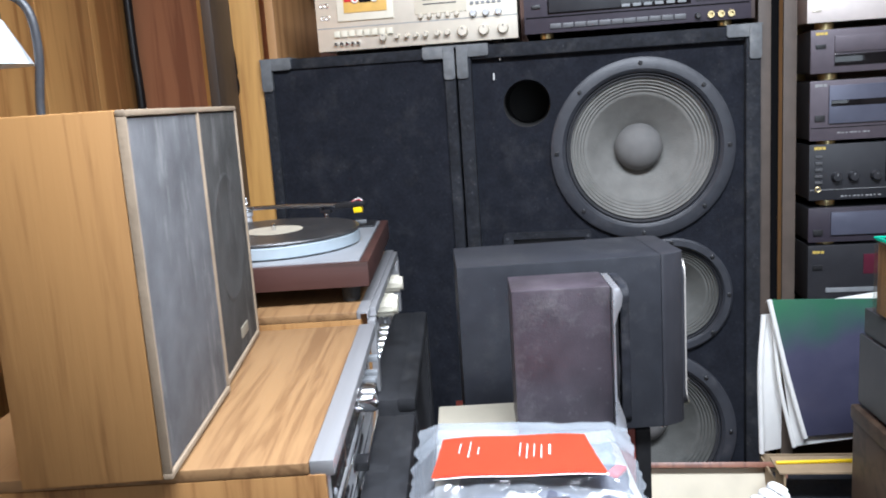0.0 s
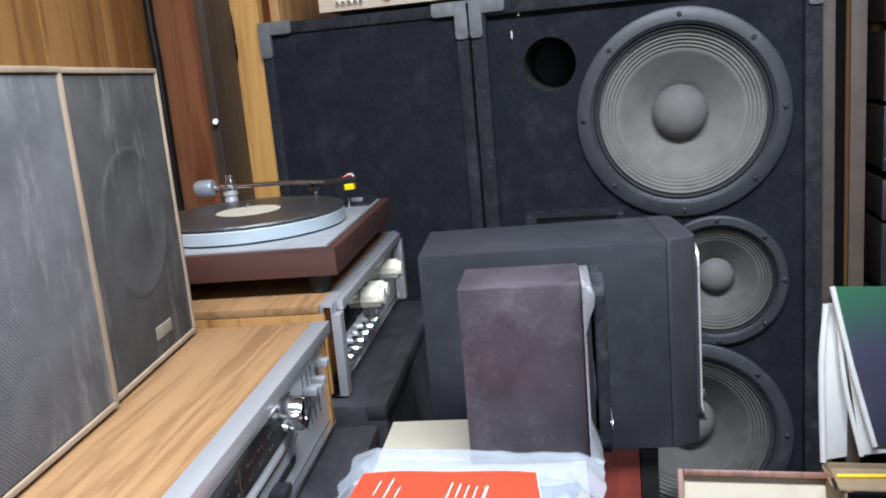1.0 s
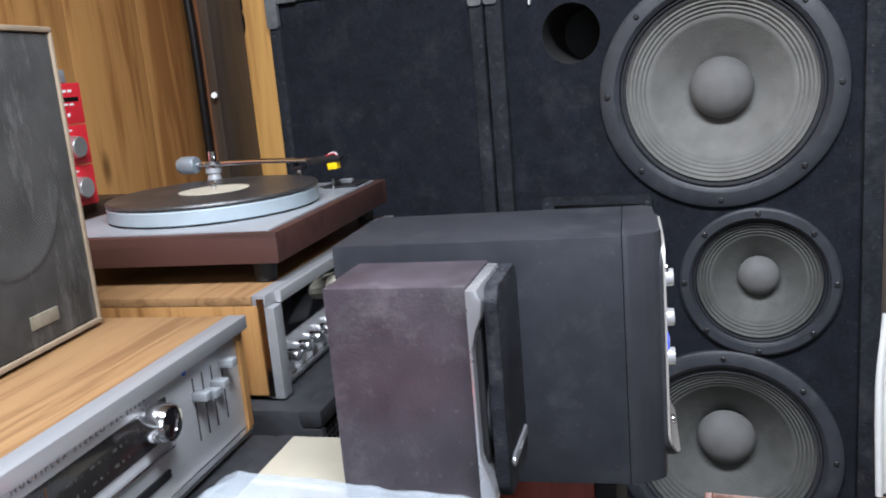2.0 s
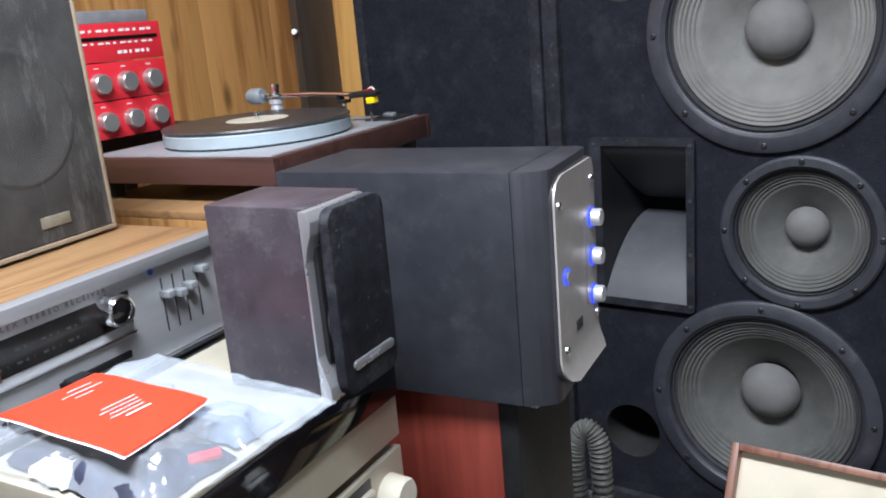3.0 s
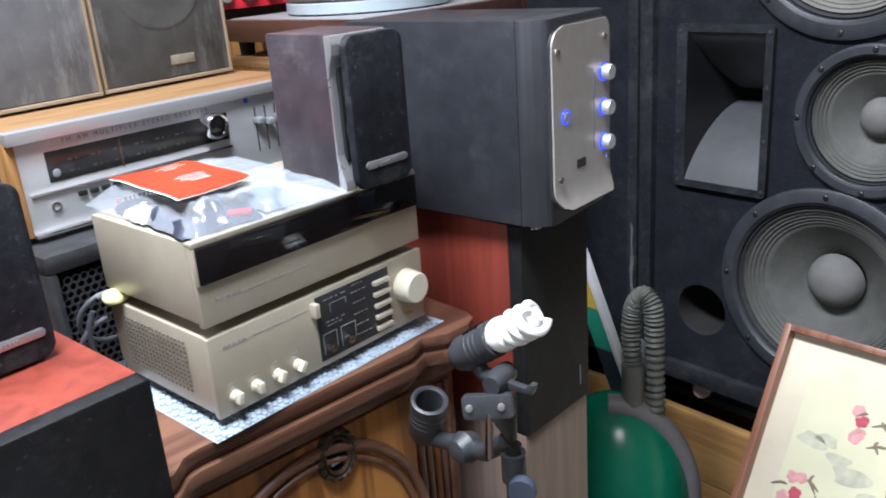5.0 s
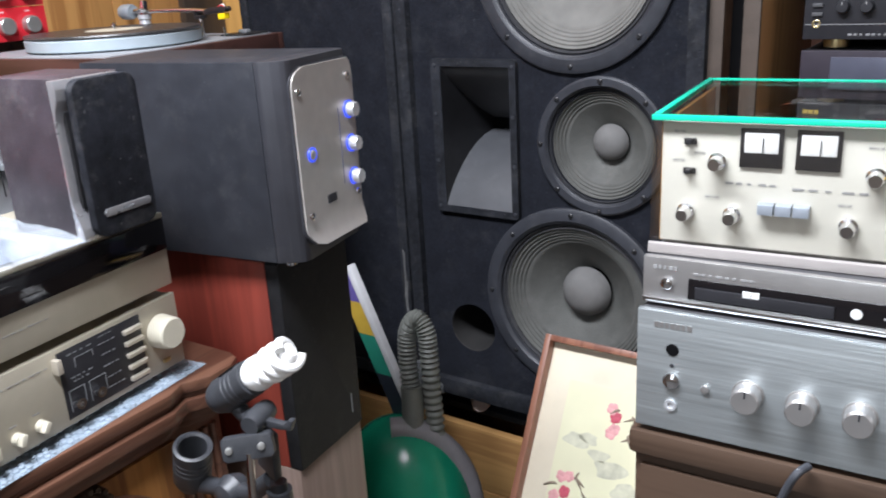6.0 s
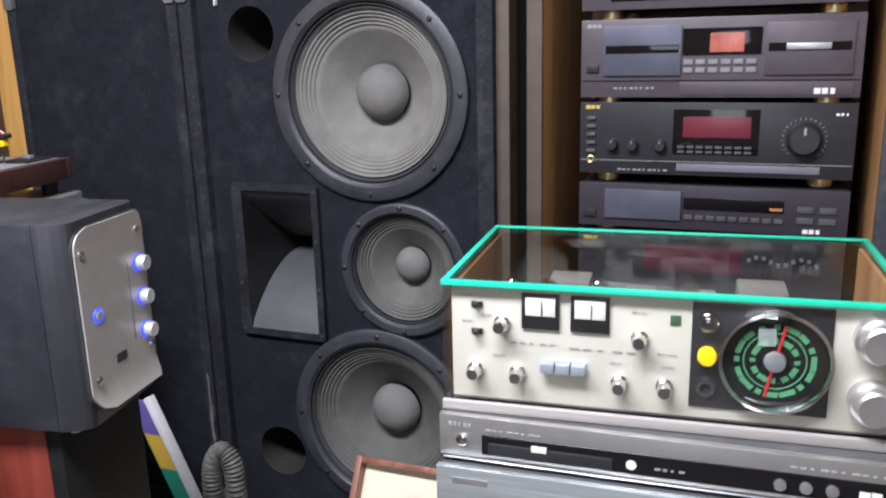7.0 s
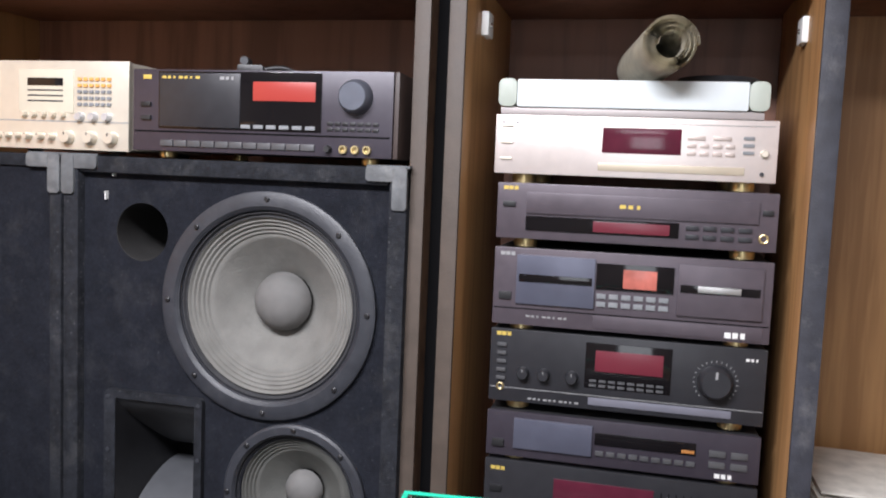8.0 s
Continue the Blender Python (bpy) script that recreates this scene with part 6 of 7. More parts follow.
bulb_m = socket((0.312, 0.936, 0.897), (0.427, 0.962, 0.978), 0.90)
socket((0.222, 0.938, 0.768), (0.246, 0.930, 0.83))
part("ball_joint", moved(lathe([(0, -0.020), (0.014, -0.015), (0.020, 0), (0.014, 0.015), (0, 0.020)], 24), pose(0.290, 0.938, 0.764)), LAMPPLASTIC, ls)
part("arm", tube([(0.235, 0.940, 0.752), (0.290, 0.940, 0.764), (0.322, 0.940, 0.770), (0.357, 0.940, 0.80)], 0.0105, 14), LAMPPLASTIC, ls)
part("neck", tube([(0.308, 0.936, 0.892), (0.330, 0.938, 0.874), (0.356, 0.934, 0.880)], 0.009, 14), LAMPPLASTIC, ls)
BULB = material("white_bulb_glass", (0.86, 0.86, 0.84), 0.25, 0, 0.02, 40)
bulb = part("spiral_bulb", moved(lathe([(0, 0.03), (0.013, 0.03), (0.013, 0.046), (0.0195, 0.048), (0.0215, 0.056), (0.0205, 0.064), (0.0140, 0.0695), (0.0100, 0.072), (0, 0.072)], 32), bulb_m), BULB, ls, "white compact fluorescent bulb")
hel = [(0.0165 * math.cos(i * 0.21), -0.074 - 0.040 * i / 42, 0.0165 * math.sin(i * 0.21)) for i in range(43)]
for ph in (0, 180):
    part("spiral_tube", moved(tube([(p[0] * 1.0, p[1], p[2]) for p in hel], 0.0060, 10), bulb_m @ pose(0, 0, 0, 0, ph)), BULB, bulb)
part("spiral_tip", moved(lathe([(0.0120, 0.108), (0.0115, 0.114), (0.006, 0.118), (0, 0.118)], 20), bulb_m), BULB, bulb)

# ---- vacuum cleaner and board ----
vac = thing("vacuum_cleaner", pose(0.075, 1.55, 0), "green canister vacuum cleaner with a grey ribbed hose", "vacuum cleaner")
GREEN = material("glossy_green_plastic", (0.008, 0.20, 0.115), 0.25, 0, 0.1, 30)
HOSE = material("grey_ribbed_plastic", (0.135, 0.14, 0.125), 0.5, 0, 0.12, 40)
VACGREY = material("warm_grey_plastic", (0.20, 0.19, 0.20), 0.45, 0, 0.1, 40)
bm = bmesh.new()
bmesh.ops.create_uvsphere(bm, u_segments=40, v_segments=24, radius=1, matrix=Matrix.LocRotScale((-0.03, 0.0, 0.255), None, (0.150, 0.135, 0.215)))
part("green_shell", bm, GREEN, vac, "glossy green shell", smooth=60)
part("grey_band", tube([(-0.03 + 0.012 + 0.146 * math.cos(radians(a)) * 0.8, -0.020 + 0.146 * math.cos(radians(a)) * 0.6, 0.255 + 0.208 * math.sin(radians(a))) for a in range(-50, 96, 6)], 0.023, 14), VACGREY, vac)
for sx in (-1, 1):
    part("wheel", moved(lathe([(0, -0.02), (0.06, -0.02), (0.065, 0), (0.06, 0.02), (0, 0.02)], 28), pose(sx * 0.15, 0.05, 0.066, 0, 0, 90)), BLACK, vac)
part("hose_elbow", tube(spline([(0.005, 0.0, 0.415), (0.008, 0.0, 0.45), (0.004, 0.01, 0.505), (0.000, 0.015, 0.545)], 6), 0.0220, 18), HOSE, vac)
path = spline([(0.000, 0.015, 0.54), (-0.008, 0.02, 0.60), (-0.007, 0.025, 0.655), (0.012, 0.03, 0.684), (0.033, 0.03, 0.662), (0.037, 0.03, 0.60), (0.040, 0.03, 0.50), (0.048, 0.03, 0.40), (0.08, 0.06, 0.30)], 30)
part("hose", tube(path, 0.018, 14, taper=lambda t: 0.0172 + 0.0024 * math.sin(t * 2 * math.pi * 54)), HOSE, vac, "grey ribbed hose", smooth=60)
board = thing("colour_board", pose(0, 1.585, 0), "white-edged printed board in purple, yellow and green", "board")


def band(z0, z1):
    right = lambda z: -0.012 + (0.617 - z) * 0.43
    return [(right(z0) - 0.05, z0), (right(z0), z0), (right(z1), z1), (right(z1) - 0.05, z1)]


for nm, z0, z1, col in (("purple_band", 0.69, 0.755, (0.12, 0.09, 0.30)), ("yellow_band", 0.622, 0.6895, (0.55, 0.36, 0.05)), ("green_band", 0.54, 0.6215, (0.02, 0.22, 0.15)), ("dark_band", 0.05, 0.5395, (0.02, 0.025, 0.035))):
    part(nm, prism(band(z0, z1), 0.0, 0.008), material(nm + "_print", col, 0.5, 0, 0.12, 30), board)
part("white_edge", moved(prism([(-0.079, 0.765), (-0.067, 0.770), (0.061, 0.475), (0.049, 0.475)], -0.008, 0.010, 0.001), pose(0, 0, 0)), material("grey_white_edge", (0.55, 0.55, 0.56), 0.5, 0, 0.08, 40), board)

# ---- framed picture ----
pic = thing("framed_picture", pose(0.446, 1.565, 0.3135, -30), "shallow wooden tray frame with a blossom painting, leaning on the loudspeaker", "picture")
hw, hl = 0.156, 0.36
for b in (box(-hw, -hw + 0.012, -0.026, 0.006, -hl, hl, 0.002), box(hw - 0.012, hw, -0.026, 0.006, -hl, hl, 0.002), box(-hw + 0.0122, hw - 0.0122, -0.026, 0.006, hl - 0.012, hl, 0.002), box(-hw + 0.0122, hw - 0.0122, -0.026, 0.006, -hl, -hl + 0.012, 0.002)):
    part("frame_bar", b, FRAMEWOOD, pic)
part("mount", box(-hw + 0.012, hw - 0.012, 0.0, 0.005, -hl + 0.012, hl - 0.012), material("aged_cream_mount", (0.68, 0.61, 0.47), 0.8, 0, 0.12, 14, spots=0.3), pic)
part("painted_sheet", box(-0.096, 0.118, -0.002, -0.0002, -0.27, 0.285), material("pale_silk", (0.68, 0.66, 0.46), 0.7, 0, 0.08, 10), pic)
PINK, DEEP, TWIG, LEAF = (material(nm, c, 0.7, 0, 0.2, 60) for nm, c in (("pink_petal_paint", (0.66, 0.33, 0.33)), ("deep_pink_petal_paint", (0.50, 0.08, 0.12)), ("brown_twig_paint", (0.24, 0.19, 0.14)), ("grey_green_wash", (0.52, 0.51, 0.39))))
STROKES = ((0.022, 0.232, 0.060, 0.246), (0.036, 0.246, 0.052, 0.228), (0.050, 0.230, 0.078, 0.240), (0.024, 0.196, 0.056, 0.206), (0.040, 0.212, 0.044, 0.192), (-0.050, 0.110, -0.026, 0.098), (-0.040, 0.122, -0.030, 0.092), (-0.105, 0.082, -0.078, 0.090), (-0.030, 0.090, 0.010, 0.060), (-0.006, 0.240, 0.012, 0.250))
for x0, z0, x1, z1 in STROKES:
    mid = ((x0 + x1) / 2 + 0.3 * (z1 - z0), -0.0022, (z0 + z1) / 2 + 0.004)
    part("painted_twig", tube(spline([(x0, -0.0022, z0), mid, (x1, -0.0022, z1)], 6), 0.002, 6, taper=lambda t: 0.0008 + 0.0020 * math.sin(t * 3.0)), TWIG, pic)
random.seed(5)
for cx, cz, mt in ((-0.002, 0.250, PINK), (0.006, 0.236, DEEP), (0.007, 0.214, PINK), (0.002, 0.206, PINK), (-0.073, 0.106, PINK), (-0.058, 0.110, PINK), (-0.062, 0.080, DEEP), (-0.080, 0.068, PINK), (-0.050, 0.060, PINK)):
    petals = join(*[at(lathe([(0.0046 + random.random() * 0.002, 0), (0.004, 0.0005), (0, 0.0007)], 12), cx + 0.0058 * math.cos(a), cz + 0.0058 * math.sin(a), -0.0021 - 0.0002 * k) for k, a in enumerate([i * 1.2566 + cx * 90 for i in range(5)])])
    part("painted_blossom", petals, mt, pic)
for cx, cz, r in ((-0.060, 0.178, 0.024), (-0.035, 0.186, 0.018), (0.014, 0.140, 0.030), (0.050, 0.110, 0.026), (-0.01, 0.160, 0.020), (0.02, -0.03, 0.04)):
    wob = [(r * (1 + 0.25 * math.sin(3 * a + cx * 50)) * math.cos(a), 0.6 * r * (1 + 0.2 * math.cos(2 * a + cz * 40)) * math.sin(a)) for a in [2 * math.pi * i / 28 for i in range(28)]]
    part("painted_leaf", at(prism(wob, -0.0023, -0.0019), cx, cz), LEAF, pic)

# ---- record sleeves in a cardboard box ----
carton = thing("cardboard_box", pose(0.72, 1.63, 0), "open brown cardboard box holding record sleeves", "box")
for b in (box(-0.16, 0.16, -0.13, -0.126, 0, 0.63), box(-0.16, 0.16, 0.146, 0.15, 0, 0.63), box(-0.16, -0.156, -0.126, 0.146, 0, 0.63), box(0.156, 0.16, -0.126, 0.146, 0, 0.63), box(-0.156, 0.156, -0.126, 0.146, 0.60, 0.604)):
    part("box_side", b, CARDBOARD, carton)
part("flap", box(-0.170, 0.020, -0.055, 0.020, 0.680, 0.6835), CARDBOARD, carton)
part("flap_upright", box(-0.160, -0.156, -0.050, 0.015, 0.6305, 0.6795), CARDBOARD, carton)
# Black sheet stands for the shade inside the open box.
part("box_inner_shade", box(-0.155, 0.155, -0.125, 0.145, 0.605, 0.608), RIM, carton)
COVER = material("green_purple_cover", (0.075, 0.075, 0.12), 0.3, 0, 0.3, 14, 0.05, 100, second=(0.05, 0.05, 0.09))
n, l = COVER.node_tree.nodes, COVER.node_tree.links
tc, sp, ad, rp, mx = n.new("ShaderNodeTexCoord"), n.new("ShaderNodeSeparateXYZ"), n.new("ShaderNodeMath"), n.new("ShaderNodeMapRange"), n.new("ShaderNodeMix")
cl = n.new("ShaderNodeTexNoise")
cl.inputs["Scale"].default_value, ad.operation, mx.data_type = 9, "MULTIPLY_ADD", "RGBA"
ad.inputs[1].default_value = 0.16
rp.inputs["From Min"].default_value, rp.inputs["From Max"].default_value = -0.06, 0.08
mx.inputs[7].default_value = (0.03, 0.14, 0.07, 1)
l.new(tc.outputs["Object"], sp.inputs[0]), l.new(tc.outputs["Object"], cl.inputs["Vector"]), l.new(cl.outputs["Fac"], ad.inputs[0]), l.new(sp.outputs["Z"], ad.inputs[2])
l.new(ad.outputs[0], rp.inputs["Value"]), l.new(rp.outputs["Result"], mx.inputs[0])
b = n["Principled BSDF"]
l.new(b.inputs["Base Color"].links[0].from_socket, mx.inputs[6]), l.new(mx.outputs[2], b.inputs["Base Color"])
lp1 = thing("record_sleeve", pose(0.575, 1.752, 0.988, 0, -13, 0), "record sleeve with a green and purple cloudy cover", "record sleeve", "record sleeves")
part("sleeve_board", prism([(0, 0), (0.31, -0.078), (0.31, -0.36), (0, -0.315)], 0, 0.004, 0.001), COVER, lp1)
part("sleeve_edge", tube(spline([(-0.002, -0.001, 0.0), (-0.003, -0.002, -0.16), (0.002, -0.002, -0.317)], 8), 0.0052, 10), PAPER, lp1)
lp2 = thing("record_sleeve", pose(0.585, 1.765, 0.965, 0, -8, 0), "pale inner record sleeve behind the green one", "record sleeve", "record sleeves")
part("sleeve_board", box(0, 0.30, 0, 0.004, -0.315, 0, 0.001), PAPER, lp2)
part("sleeve_edge", tube(spline([(-0.002, -0.001, 0.0), (-0.010, -0.002, -0.16), (0.0, -0.002, -0.315)], 8), 0.0045, 10), PAPER, lp2)
lp3 = thing("record_sleeve", pose(0.578, 1.745, 0.950, 0, 1, 24), "worn white record sleeve standing on edge", "record sleeve", "record sleeves")
part("sleeve_board", box(0.002, 0.30, 0.03, 0.034, -0.312, 0, 0.001), PAPER, lp3)
part("sleeve_edge", tube(spline([(0.0, 0.028, 0.0), (-0.008, 0.026, -0.12), (0.0, 0.026, -0.312)], 8), 0.006, 10), PAPER, lp3)
pencil = thing("yellow_pencil", pose(0.553, 1.612, 0.6878, 0, 0, 3), "yellow pencil lying across the cardboard box", "pencil")
part("pencil_shaft", tube([(0, 0, 0), (0.168, 0, 0)], 0.0038, 6), YELLOW, pencil)
part("pencil_tip", tube([(0.1681, 0, 0), (0.184, 0, 0)], 0.0038, 6, taper=lambda t: 0.0036 * (1 - t) + 0.0004), PALEWOOD, pencil)

# ---- valve receiver under acrylic ----
TW, TD, TH = 0.219, 0.255, 0.138
ACRYL = glass("clear_acrylic", (0.965, 0.965, 0.955), 0.03, 0.09)
GREENEDGE = material("bright_green_acrylic_edge", (0.01, 0.52, 0.33), 0.2, 0, 0.06, 40)
IVORYFACE = material("ivory_white_face", (0.62, 0.60, 0.53), 0.42, 0.05, 0.03, 40)
part("chassis", box(-TW + 0.010, TW - 0.010, 0.016, TD - 0.008, 0.004, 0.062, 0.001), material("aged_grey_chassis", (0.16, 0.155, 0.14), 0.5, 0.4, 0.25, 40), tub)
part("faceplate", box(-TW + 0.008, TW - 0.008, 0.008, 0.014, 0.010, 0.130, 0.001), IVORYFACE, tub, "ivory front panel")
part("front_lip", moved(prism([(0, 0), (0.020, 0.0), (0.020, 0.010), (0.016, 0.011)], -TW, TW, 0.001), pose(0, 0.012, 0, 0, 0, -90)), material("white_enamel_lip", (0.34, 0.315, 0.30), 0.35, 0.1, 0.03, 40), tub)
for nm, b in (("acrylic_front", box(-TW, TW, -0.0005, 0.0035, 0.012, TH - 0.0055)), ("acrylic_side", box(-TW, -TW + 0.004, 0.0037, TD - 0.0042, 0.006, TH - 0.0055)), ("acrylic_side", box(TW - 0.004, TW, 0.0037, TD - 0.0042, 0.006, TH - 0.0055)), ("acrylic_back", box(-TW, TW, TD - 0.004, TD, 0.006, TH - 0.0055)), ("acrylic_top", box(-TW + 0.0062, TW - 0.0062, 0.0062, TD - 0.0062, TH - 0.004, TH - 0.0005))):
    p = part(nm, b, ACRYL, tub, "clear acrylic sheet")
    p.visible_shadow = False
for b in (box(-TW - 0.001, TW + 0.001, -0.0015, 0.006, TH - 0.0054, TH, 0.001), box(-TW - 0.001, TW + 0.001, TD - 0.005, TD + 0.0005, TH - 0.0028, TH, 0.0008), box(-TW - 0.001, -TW + 0.006, 0.0062, TD - 0.0062, TH - 0.0054, TH, 0.001), box(TW - 0.006, TW + 0.001, 0.0062, TD - 0.0062, TH - 0.0054, TH, 0.001)):
    part("green_edge", b, GREENEDGE, tub, "bright green acrylic edge")
part("wooden_cheek", box(TW - 0.0095, TW - 0.0045, 0.018, TD - 0.006, 0.006, TH - 0.010, 0.001), BAYSIDE, tub)
part("wooden_cheek", box(-TW + 0.0045, -TW + 0.0095, 0.018, TD - 0.006, 0.006, TH - 0.010, 0.001), WALNUT, tub)
VALVE = glass("valve_glass", (0.80, 0.80, 0.78), 0.04, 0.25)
for vx, vy, vr, vh in ((-0.16, 0.07, 0.013, 0.062), (-0.12, 0.06, 0.014, 0.064), (-0.07, 0.09, 0.012, 0.06), (-0.03, 0.065, 0.012, 0.056), (0.02, 0.10, 0.014, 0.064), (0.06, 0.07, 0.011, 0.055)):
    v = part("valve", moved(lathe([(0, 0), (vr, 0), (vr, vh * 0.7), (vr * 0.8, vh * 0.9), (vr * 0.3, vh), (0, vh)], 24), pose(vx, vy, 0.0625, -90)), VALVE, tub, "glass valve")
    part("valve_plates", moved(box(-vr * 0.4, vr * 0.4, -vr * 0.3, vr * 0.3, 0.002, vh * 0.65, 0.001), pose(vx, vy, 0.0625)), GREYPLASTIC, v)
for vx, vy, sx, sy, hh in ((-0.11, 0.17, 0.03, 0.028, 0.05), (0.10, 0.16, 0.032, 0.030, 0.055), (0.17, 0.13, 0.018, 0.02, 0.045), (-0.03, 0.17, 0.022, 0.02, 0.035), (0.03, 0.18, 0.03, 0.02, 0.03)):
    part("transformer", box(vx - sx * 0.8, vx + sx * 0.8, vy - sy * 0.8, vy + sy * 0.8, 0.0622, 0.0622 + hh * 0.75, 0.003), material("beige_transformer", (0.20, 0.19, 0.175), 0.5, 0.2, 0.15, 40) if vx == -0.11 else bpy.data.materials["beige_transformer"], tub)
part("orange_capacitor", moved(lathe([(0, -0.014), (0.009, -0.012), (0.009, 0.012), (0, 0.014)], 18), pose(-0.145, 0.095, 0.075)), material("orange_red_capacitor", (0.55, 0.12, 0.04), 0.4), tub)
Y = 0.008
for mx in (-0.119, -0.070):
    mt = plate(tub, "meter", mx - 0.019, mx + 0.019, 0.090, 0.127, BLACK, 0.003, Y, label="small black-framed level meter")
    plate(mt, "meter_face", mx - 0.015, mx + 0.015, 0.104, 0.123, WHITEPLASTIC, 0.0036, Y)
    part("meter_needle", box(mx + 0.001, mx + 0.002, Y - 0.0046, Y - 0.003, 0.104, 0.119), DARKINK, mt)
for kx, kz in ((-0.158, 0.094), (-0.186, 0.042), (-0.142, 0.042), (-0.022, 0.088), (-0.040, 0.040), (0.003, 0.040)):
    part("small_knob", at(lathe([(0.0085, 0), (0.0085, 0.004), (0.0065, 0.006), (0.0065, 0.018), (0.0055, 0.020), (0, 0.020)], 26), kx, kz, Y), CHROME, tub, "small silver knob")
for i in range(3):
    plate(tub, "push_switch", -0.118 + i * 0.0155, -0.104 + i * 0.0155, 0.047, 0.057, material("blue_grey_switch", (0.36, 0.40, 0.45), 0.35, 0.4, 0.05, 40) if i == 0 else bpy.data.materials["blue_grey_switch"], 0.012, Y)
for kz in (0.083, 0.112):
    part("toggle_switch", join(box(-0.190, -0.178, Y - 0.002, Y, kz - 0.003, kz + 0.003, 0.0005), box(-0.187, -0.182, Y - 0.009, Y, kz - 0.002, kz + 0.0025, 0.001)), BLACK, tub)
for bx, bz, bw in ((-0.15, 0.072, 0.05), (-0.09, 0.070, 0.07), (-0.005, 0.071, 0.02), (-0.18, 0.100, 0.012), (-0.168, 0.057, 0.014), (-0.05, 0.058, 0.012), (0.0, 0.058, 0.012), (-0.03, 0.112, 0.016), (-0.2, 0.092, 0.012), (-0.2, 0.12, 0.012)):
    bars(tub, bx, bz, bw, 0.0022, 5, GREYINK, Y)
plate(tub, "green_badge", 0.006, 0.016, 0.103, 0.113, material("dark_green_badge", (0.05, 0.12, 0.06), 0.5), 0.001, Y)
dialp = plate(tub, "black_panel", 0.026, 0.150, 0.022, 0.128, BLACKFACE, 0.002, Y, label="black panel with a round dial")
DIALGREEN = material("green_dial_print", (0.08, 0.34, 0.16), 0.5, 0, 0.1, 40)
dl = part("dial_disc", at(lathe([(0.046, 0), (0.046, 0.003), (0, 0.003)], 60), 0.101, 0.076, Y - 0.002), VOID, tub, "round black tuning dial with green print")
part("dial_rim", at(lathe([(0.0465, 0.0), (0.0505, 0.002), (0.0500, 0.012), (0.0470, 0.013), (0.0455, 0.010), (0.0455, 0.002)], 64), 0.101, 0.076, Y - 0.002), CHROME, dl)
for R, n, w in ((0.034, 16, 0.0045), (0.020, 12, 0.003)):
    part("dial_print", at(join(*[moved(box(-w * (0.6 + 0.5 * ((i * 5) % 3)), w * (0.6 + 0.5 * ((i * 5) % 3)), -0.0036, -0.002, R - 0.003, R + 0.002), Matrix.Rotation(2 * math.pi * i / n, 4, "Y")) for i in range(n)]), 0.101, 0.076, Y - 0.002), DIALGREEN, dl)
part("dial_arc", at(ring(0.0275, 0.0009, 60, 6), 0.101, 0.076, Y - 0.0046), DIALGREEN, dl)
part("dial_needle", moved(box(-0.0012, 0.0012, Y - 0.0075, Y - 0.0062, -0.036, 0.036), pose(0.101, 0, 0.076) @ Matrix.Rotation(radians(12), 4, "Y")), REDPANEL, dl)
part("dial_hub", at(lathe([(0.010, 0.003), (0.009, 0.009), (0, 0.011)], 28), 0.101, 0.076, Y - 0.002), GREYPLASTIC, dl)
dg = part("dial_glass", at(lathe([(0.0455, 0.010), (0.030, 0.0165), (0.012, 0.019), (0, 0.0195)], 60), 0.101, 0.076, Y - 0.002), glass("dial_glass_clear", (0.95, 0.97, 0.97), 0.02), dl, smooth=60)
dg.visible_shadow = False
part("clear_cap", at(lathe([(0.0095, 0), (0.0095, 0.006), (0.006, 0.009), (0, 0.010)], 24), 0.041, 0.110, Y - 0.002), VALVE, tub)
part("yellow_cap", at(lathe([(0.0088, 0), (0.0088, 0.008), (0.007, 0.011), (0, 0.0115)], 28), 0.041, 0.076, Y - 0.002), YELLOW, tub, "bright yellow button")
part("phones_jack", at(lathe([(0.0088, 0), (0.0088, 0.004), (0.005, 0.004), (0.0046, -0.006), (0, -0.006)], 24), 0.041, 0.043, Y - 0.002), CHROME, tub)
for kz in (0.104, 0.044):
    part("large_knob", at(lathe([(0.0205, 0), (0.0205, 0.012), (0.0175, 0.014), (0.0175, 0.026), (0.015, 0.028), (0, 0.0275)], 40), 0.186, kz, Y), SILVER, tub, "large silver knob")

# ---- disc recorder and silver amplifier ----
plate(dvd, "black_window", -0.172, 0.205, 0.012, 0.034, SMOKED, 0.0015, label="long black window")
plate(dvd, "disc_drawer", -0.165, -0.04, 0.014, 0.026, BLACKFACE, 0.003)
part("power_button", at(lathe([(0.006, 0), (0.006, 0.003), (0.0045, 0.004), (0, 0.004)], 24), -0.193, 0.026), CHROME, dvd)
for bx in (0.112, 0.134, 0.156):
    part("round_button", at(lathe([(0.0055, 0), (0.0055, 0.003), (0, 0.0036)], 22), bx, 0.022, -0.0015), SILVER, dvd)
bars(dvd, 0.178, 0.017, 0.020, 0.008, 2, WHITEINK, -0.0015, gap=0.15)
bars(dvd, -0.120, 0.023, 0.016, 0.006, 2, WHITEINK, -0.003, gap=0.1)
part("silver_dot", at(lathe([(0.005, 0), (0.005, 0.0008), (0, 0.0008)], 18), -0.022, 0.022, -0.0015), WHITEINK, dvd)
bars(dvd, 0.0, 0.020, 0.03, 0.002, 4, GREYINK, -0.0015)
bars(dvd, -0.168, 0.038, 0.06, 0.002, 8, GREYINK)
bars(dvd, 0.12, 0.039, 0.085, 0.002, 10, GREYINK)
bars(dvd, -0.207, 0.040, 0.026, 0.004, 5, GREYINK)
part("chrome_chin", box(-0.2175, 0.2175, -0.0012, 0.002, 0.004, 0.0085, 0.0008), CHROME, dvd)
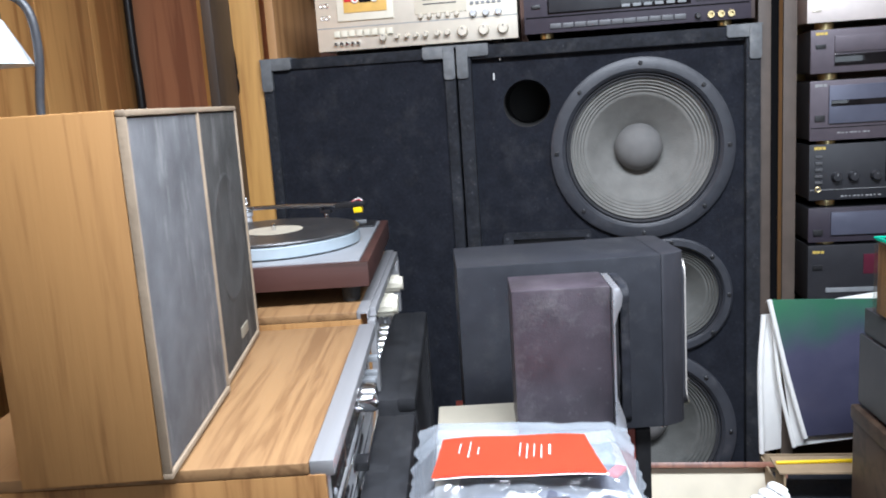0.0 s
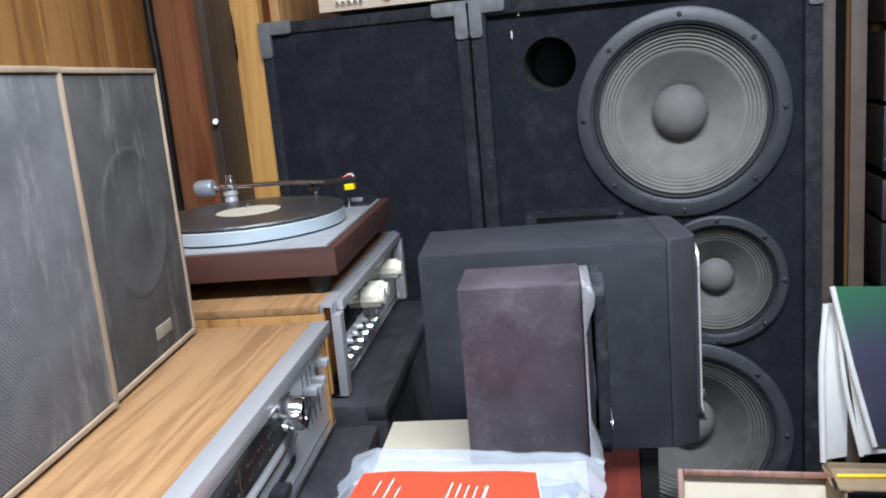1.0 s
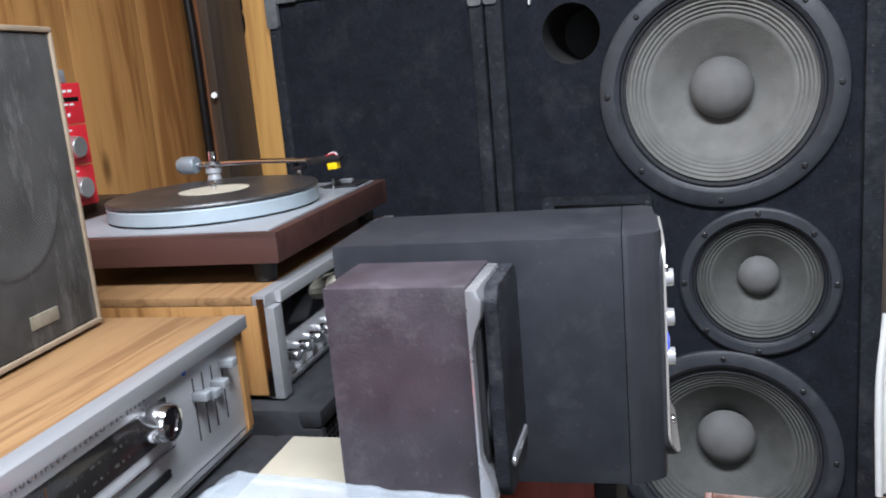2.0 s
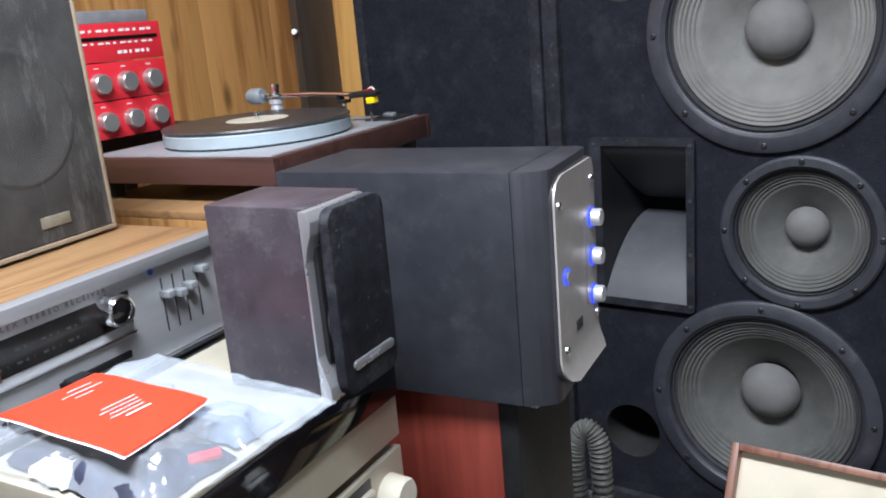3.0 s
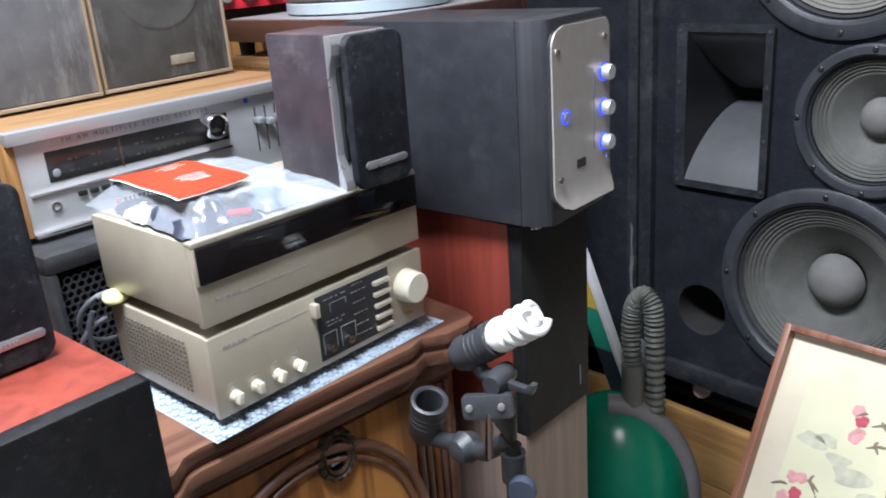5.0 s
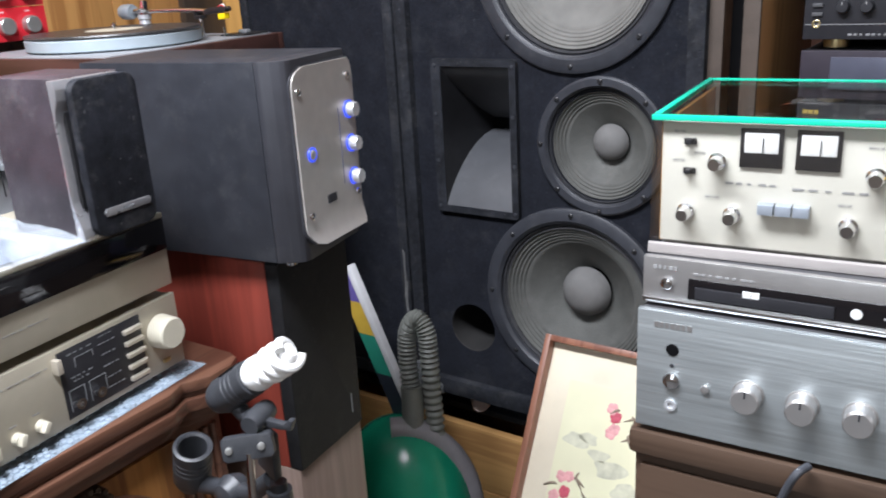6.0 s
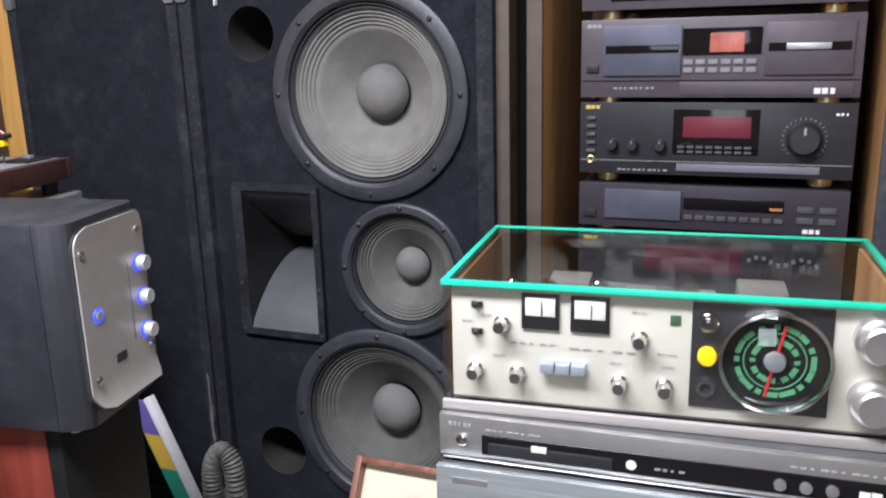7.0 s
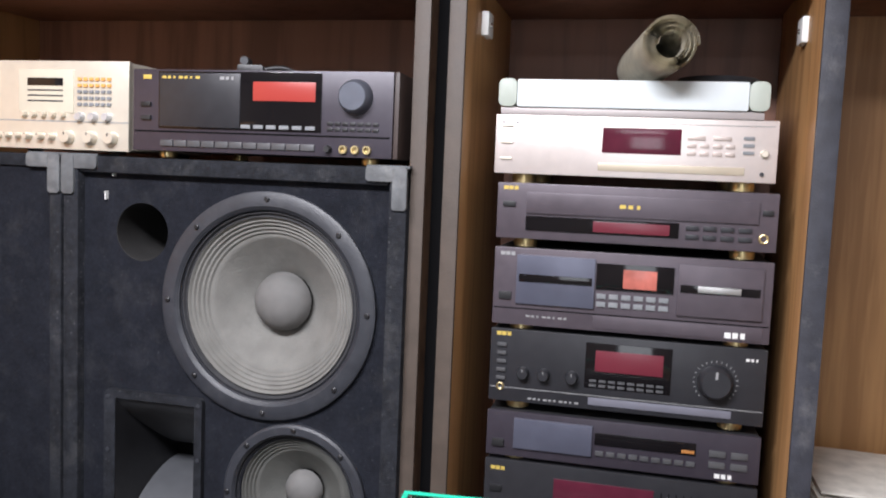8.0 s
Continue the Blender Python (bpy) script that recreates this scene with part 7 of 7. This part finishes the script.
for kx in (-0.106, -0.057, -0.008):
    part("tone_knob", at(lathe([(0.0150, 0), (0.0150, 0.002), (0.0135, 0.0025), (0.0135, 0.018), (0.012, 0.020), (0, 0.020)], 40), kx, 0.066), SILVER, amp3, "round silver knob")
    part("knob_pointer", box(kx - 0.0008, kx + 0.0008, -0.0206, -0.019, 0.071, 0.078), DARKINK, amp3)
part("knob_collar", at(lathe([(0.031, 0), (0.030, 0.001), (0, 0.001)], 48), 0.060, 0.082), material("satin_dark_collar", (0.26, 0.26, 0.26), 0.4, 0.8, 0.05, 40), amp3)
part("volume_knob", at(lathe([(0.0245, 0), (0.0245, 0.020), (0.0225, 0.023), (0, 0.023)], 56), 0.060, 0.080), SILVER, amp3, "large silver volume knob")
for i in range(7):
    a = radians(210 - i * 40)
    bars(amp3, 0.060 + 0.041 * math.cos(a) - 0.005, 0.082 + 0.036 * math.sin(a), 0.010, 0.0024, 2, WHITEINK)
# Black disc on the faceplate, drawn for the dark inside of a hole.
part("sensor_hole_shade", at(lathe([(0.0066, 0), (0.006, 0.0009), (0, 0.0007)], 24), -0.181, 0.098), VOID, amp3)
part("power_button", at(lathe([(0.0085, 0), (0.0085, 0.002), (0.0068, 0.002), (0.0068, 0.005), (0.005, 0.006), (0, 0.006)], 28), -0.181, 0.064), CHROME, amp3)
part("phones_jack", at(lathe([(0.0062, 0), (0.0062, 0.002), (0.0035, 0.002), (0.003, 0.0005), (0, 0.0005)], 22), -0.181, 0.036), DULLSILVER, amp3)
part("pilot_lamp", at(lathe([(0.0022, 0), (0.0022, 0.001), (0, 0.001)], 12), -0.181, 0.081), DARKINK, amp3)
part("small_button", at(lathe([(0.0042, 0), (0.0042, 0.003), (0, 0.004)], 18), -0.147, 0.062), SILVER, amp3)
bars(amp3, -0.2, 0.121, 0.038, 0.006, 7, SILVER, gap=0.2)

# ---- side cabinet ----
part("carcass", box(-0.245, 0.26, 0.008, 0.365, 0.0, 0.815, 0.002), DARKWOOD, base)
part("top_board", box(-0.250, 0.265, -0.006, 0.370, 0.8155, 0.845, 0.007), DARKWOOD, base)
part("door", box(-0.238, 0.252, 0.002, 0.0078, 0.06, 0.800, 0.002), DARKWOOD, base)
part("pull", tube([(0.05, -0.010, 0.74), (0.14, -0.010, 0.74)], 0.005, 12), CHROME, base)
lead = thing("grey_lead", pose(0, 0, 0), "dark grey cable hanging over the cabinet edge", "cable")
part("cable", tube(spline([(0.86, 1.155, 0.853), (0.85, 1.140, 0.846), (0.835, 1.145, 0.80), (0.815, 1.148, 0.74)], 8), 0.004, 10), CORD, lead)

# ---- desk lamp behind the bookshelf speakers ----
lamp = thing("desk_lamp", pose(-0.47, 0.90, 1.1555), "small desk lamp with a white shade and dark gooseneck", "desk lamp")
part("lamp_base", moved(lathe([(0, 0), (0.05, 0), (0.052, 0.008), (0.02, 0.014), (0, 0.014)], 32), pose(0.05, 0, 0, -90)), BLACK, lamp)
part("gooseneck", tube(spline([(0.05, 0, 0.012), (0.012, 0.0, 0.15), (0.013, 0, 0.30), (0.022, 0, 0.375), (0.016, 0, 0.425), (-0.012, 0, 0.445), (-0.045, 0, 0.44)], 8), 0.0052, 12), LAMPPLASTIC, lamp)
part("shade", moved(lathe([(0.058, 0), (0.056, 0.002), (0.030, 0.052), (0.026, 0.054), (0.024, 0.050), (0.054, 0.0)], 40), pose(-0.052, 0, 0.365, -90)), material("bluish_white_shade", (0.66, 0.72, 0.76), 0.4, 0, 0.04, 40), lamp, "white conical shade")
part("shade_cap", moved(lathe([(0.028, 0), (0.028, 0.016), (0.020, 0.028), (0.014, 0.045), (0, 0.047)], 28), pose(-0.052, 0, 0.418, -90)), LAMPPLASTIC, lamp)
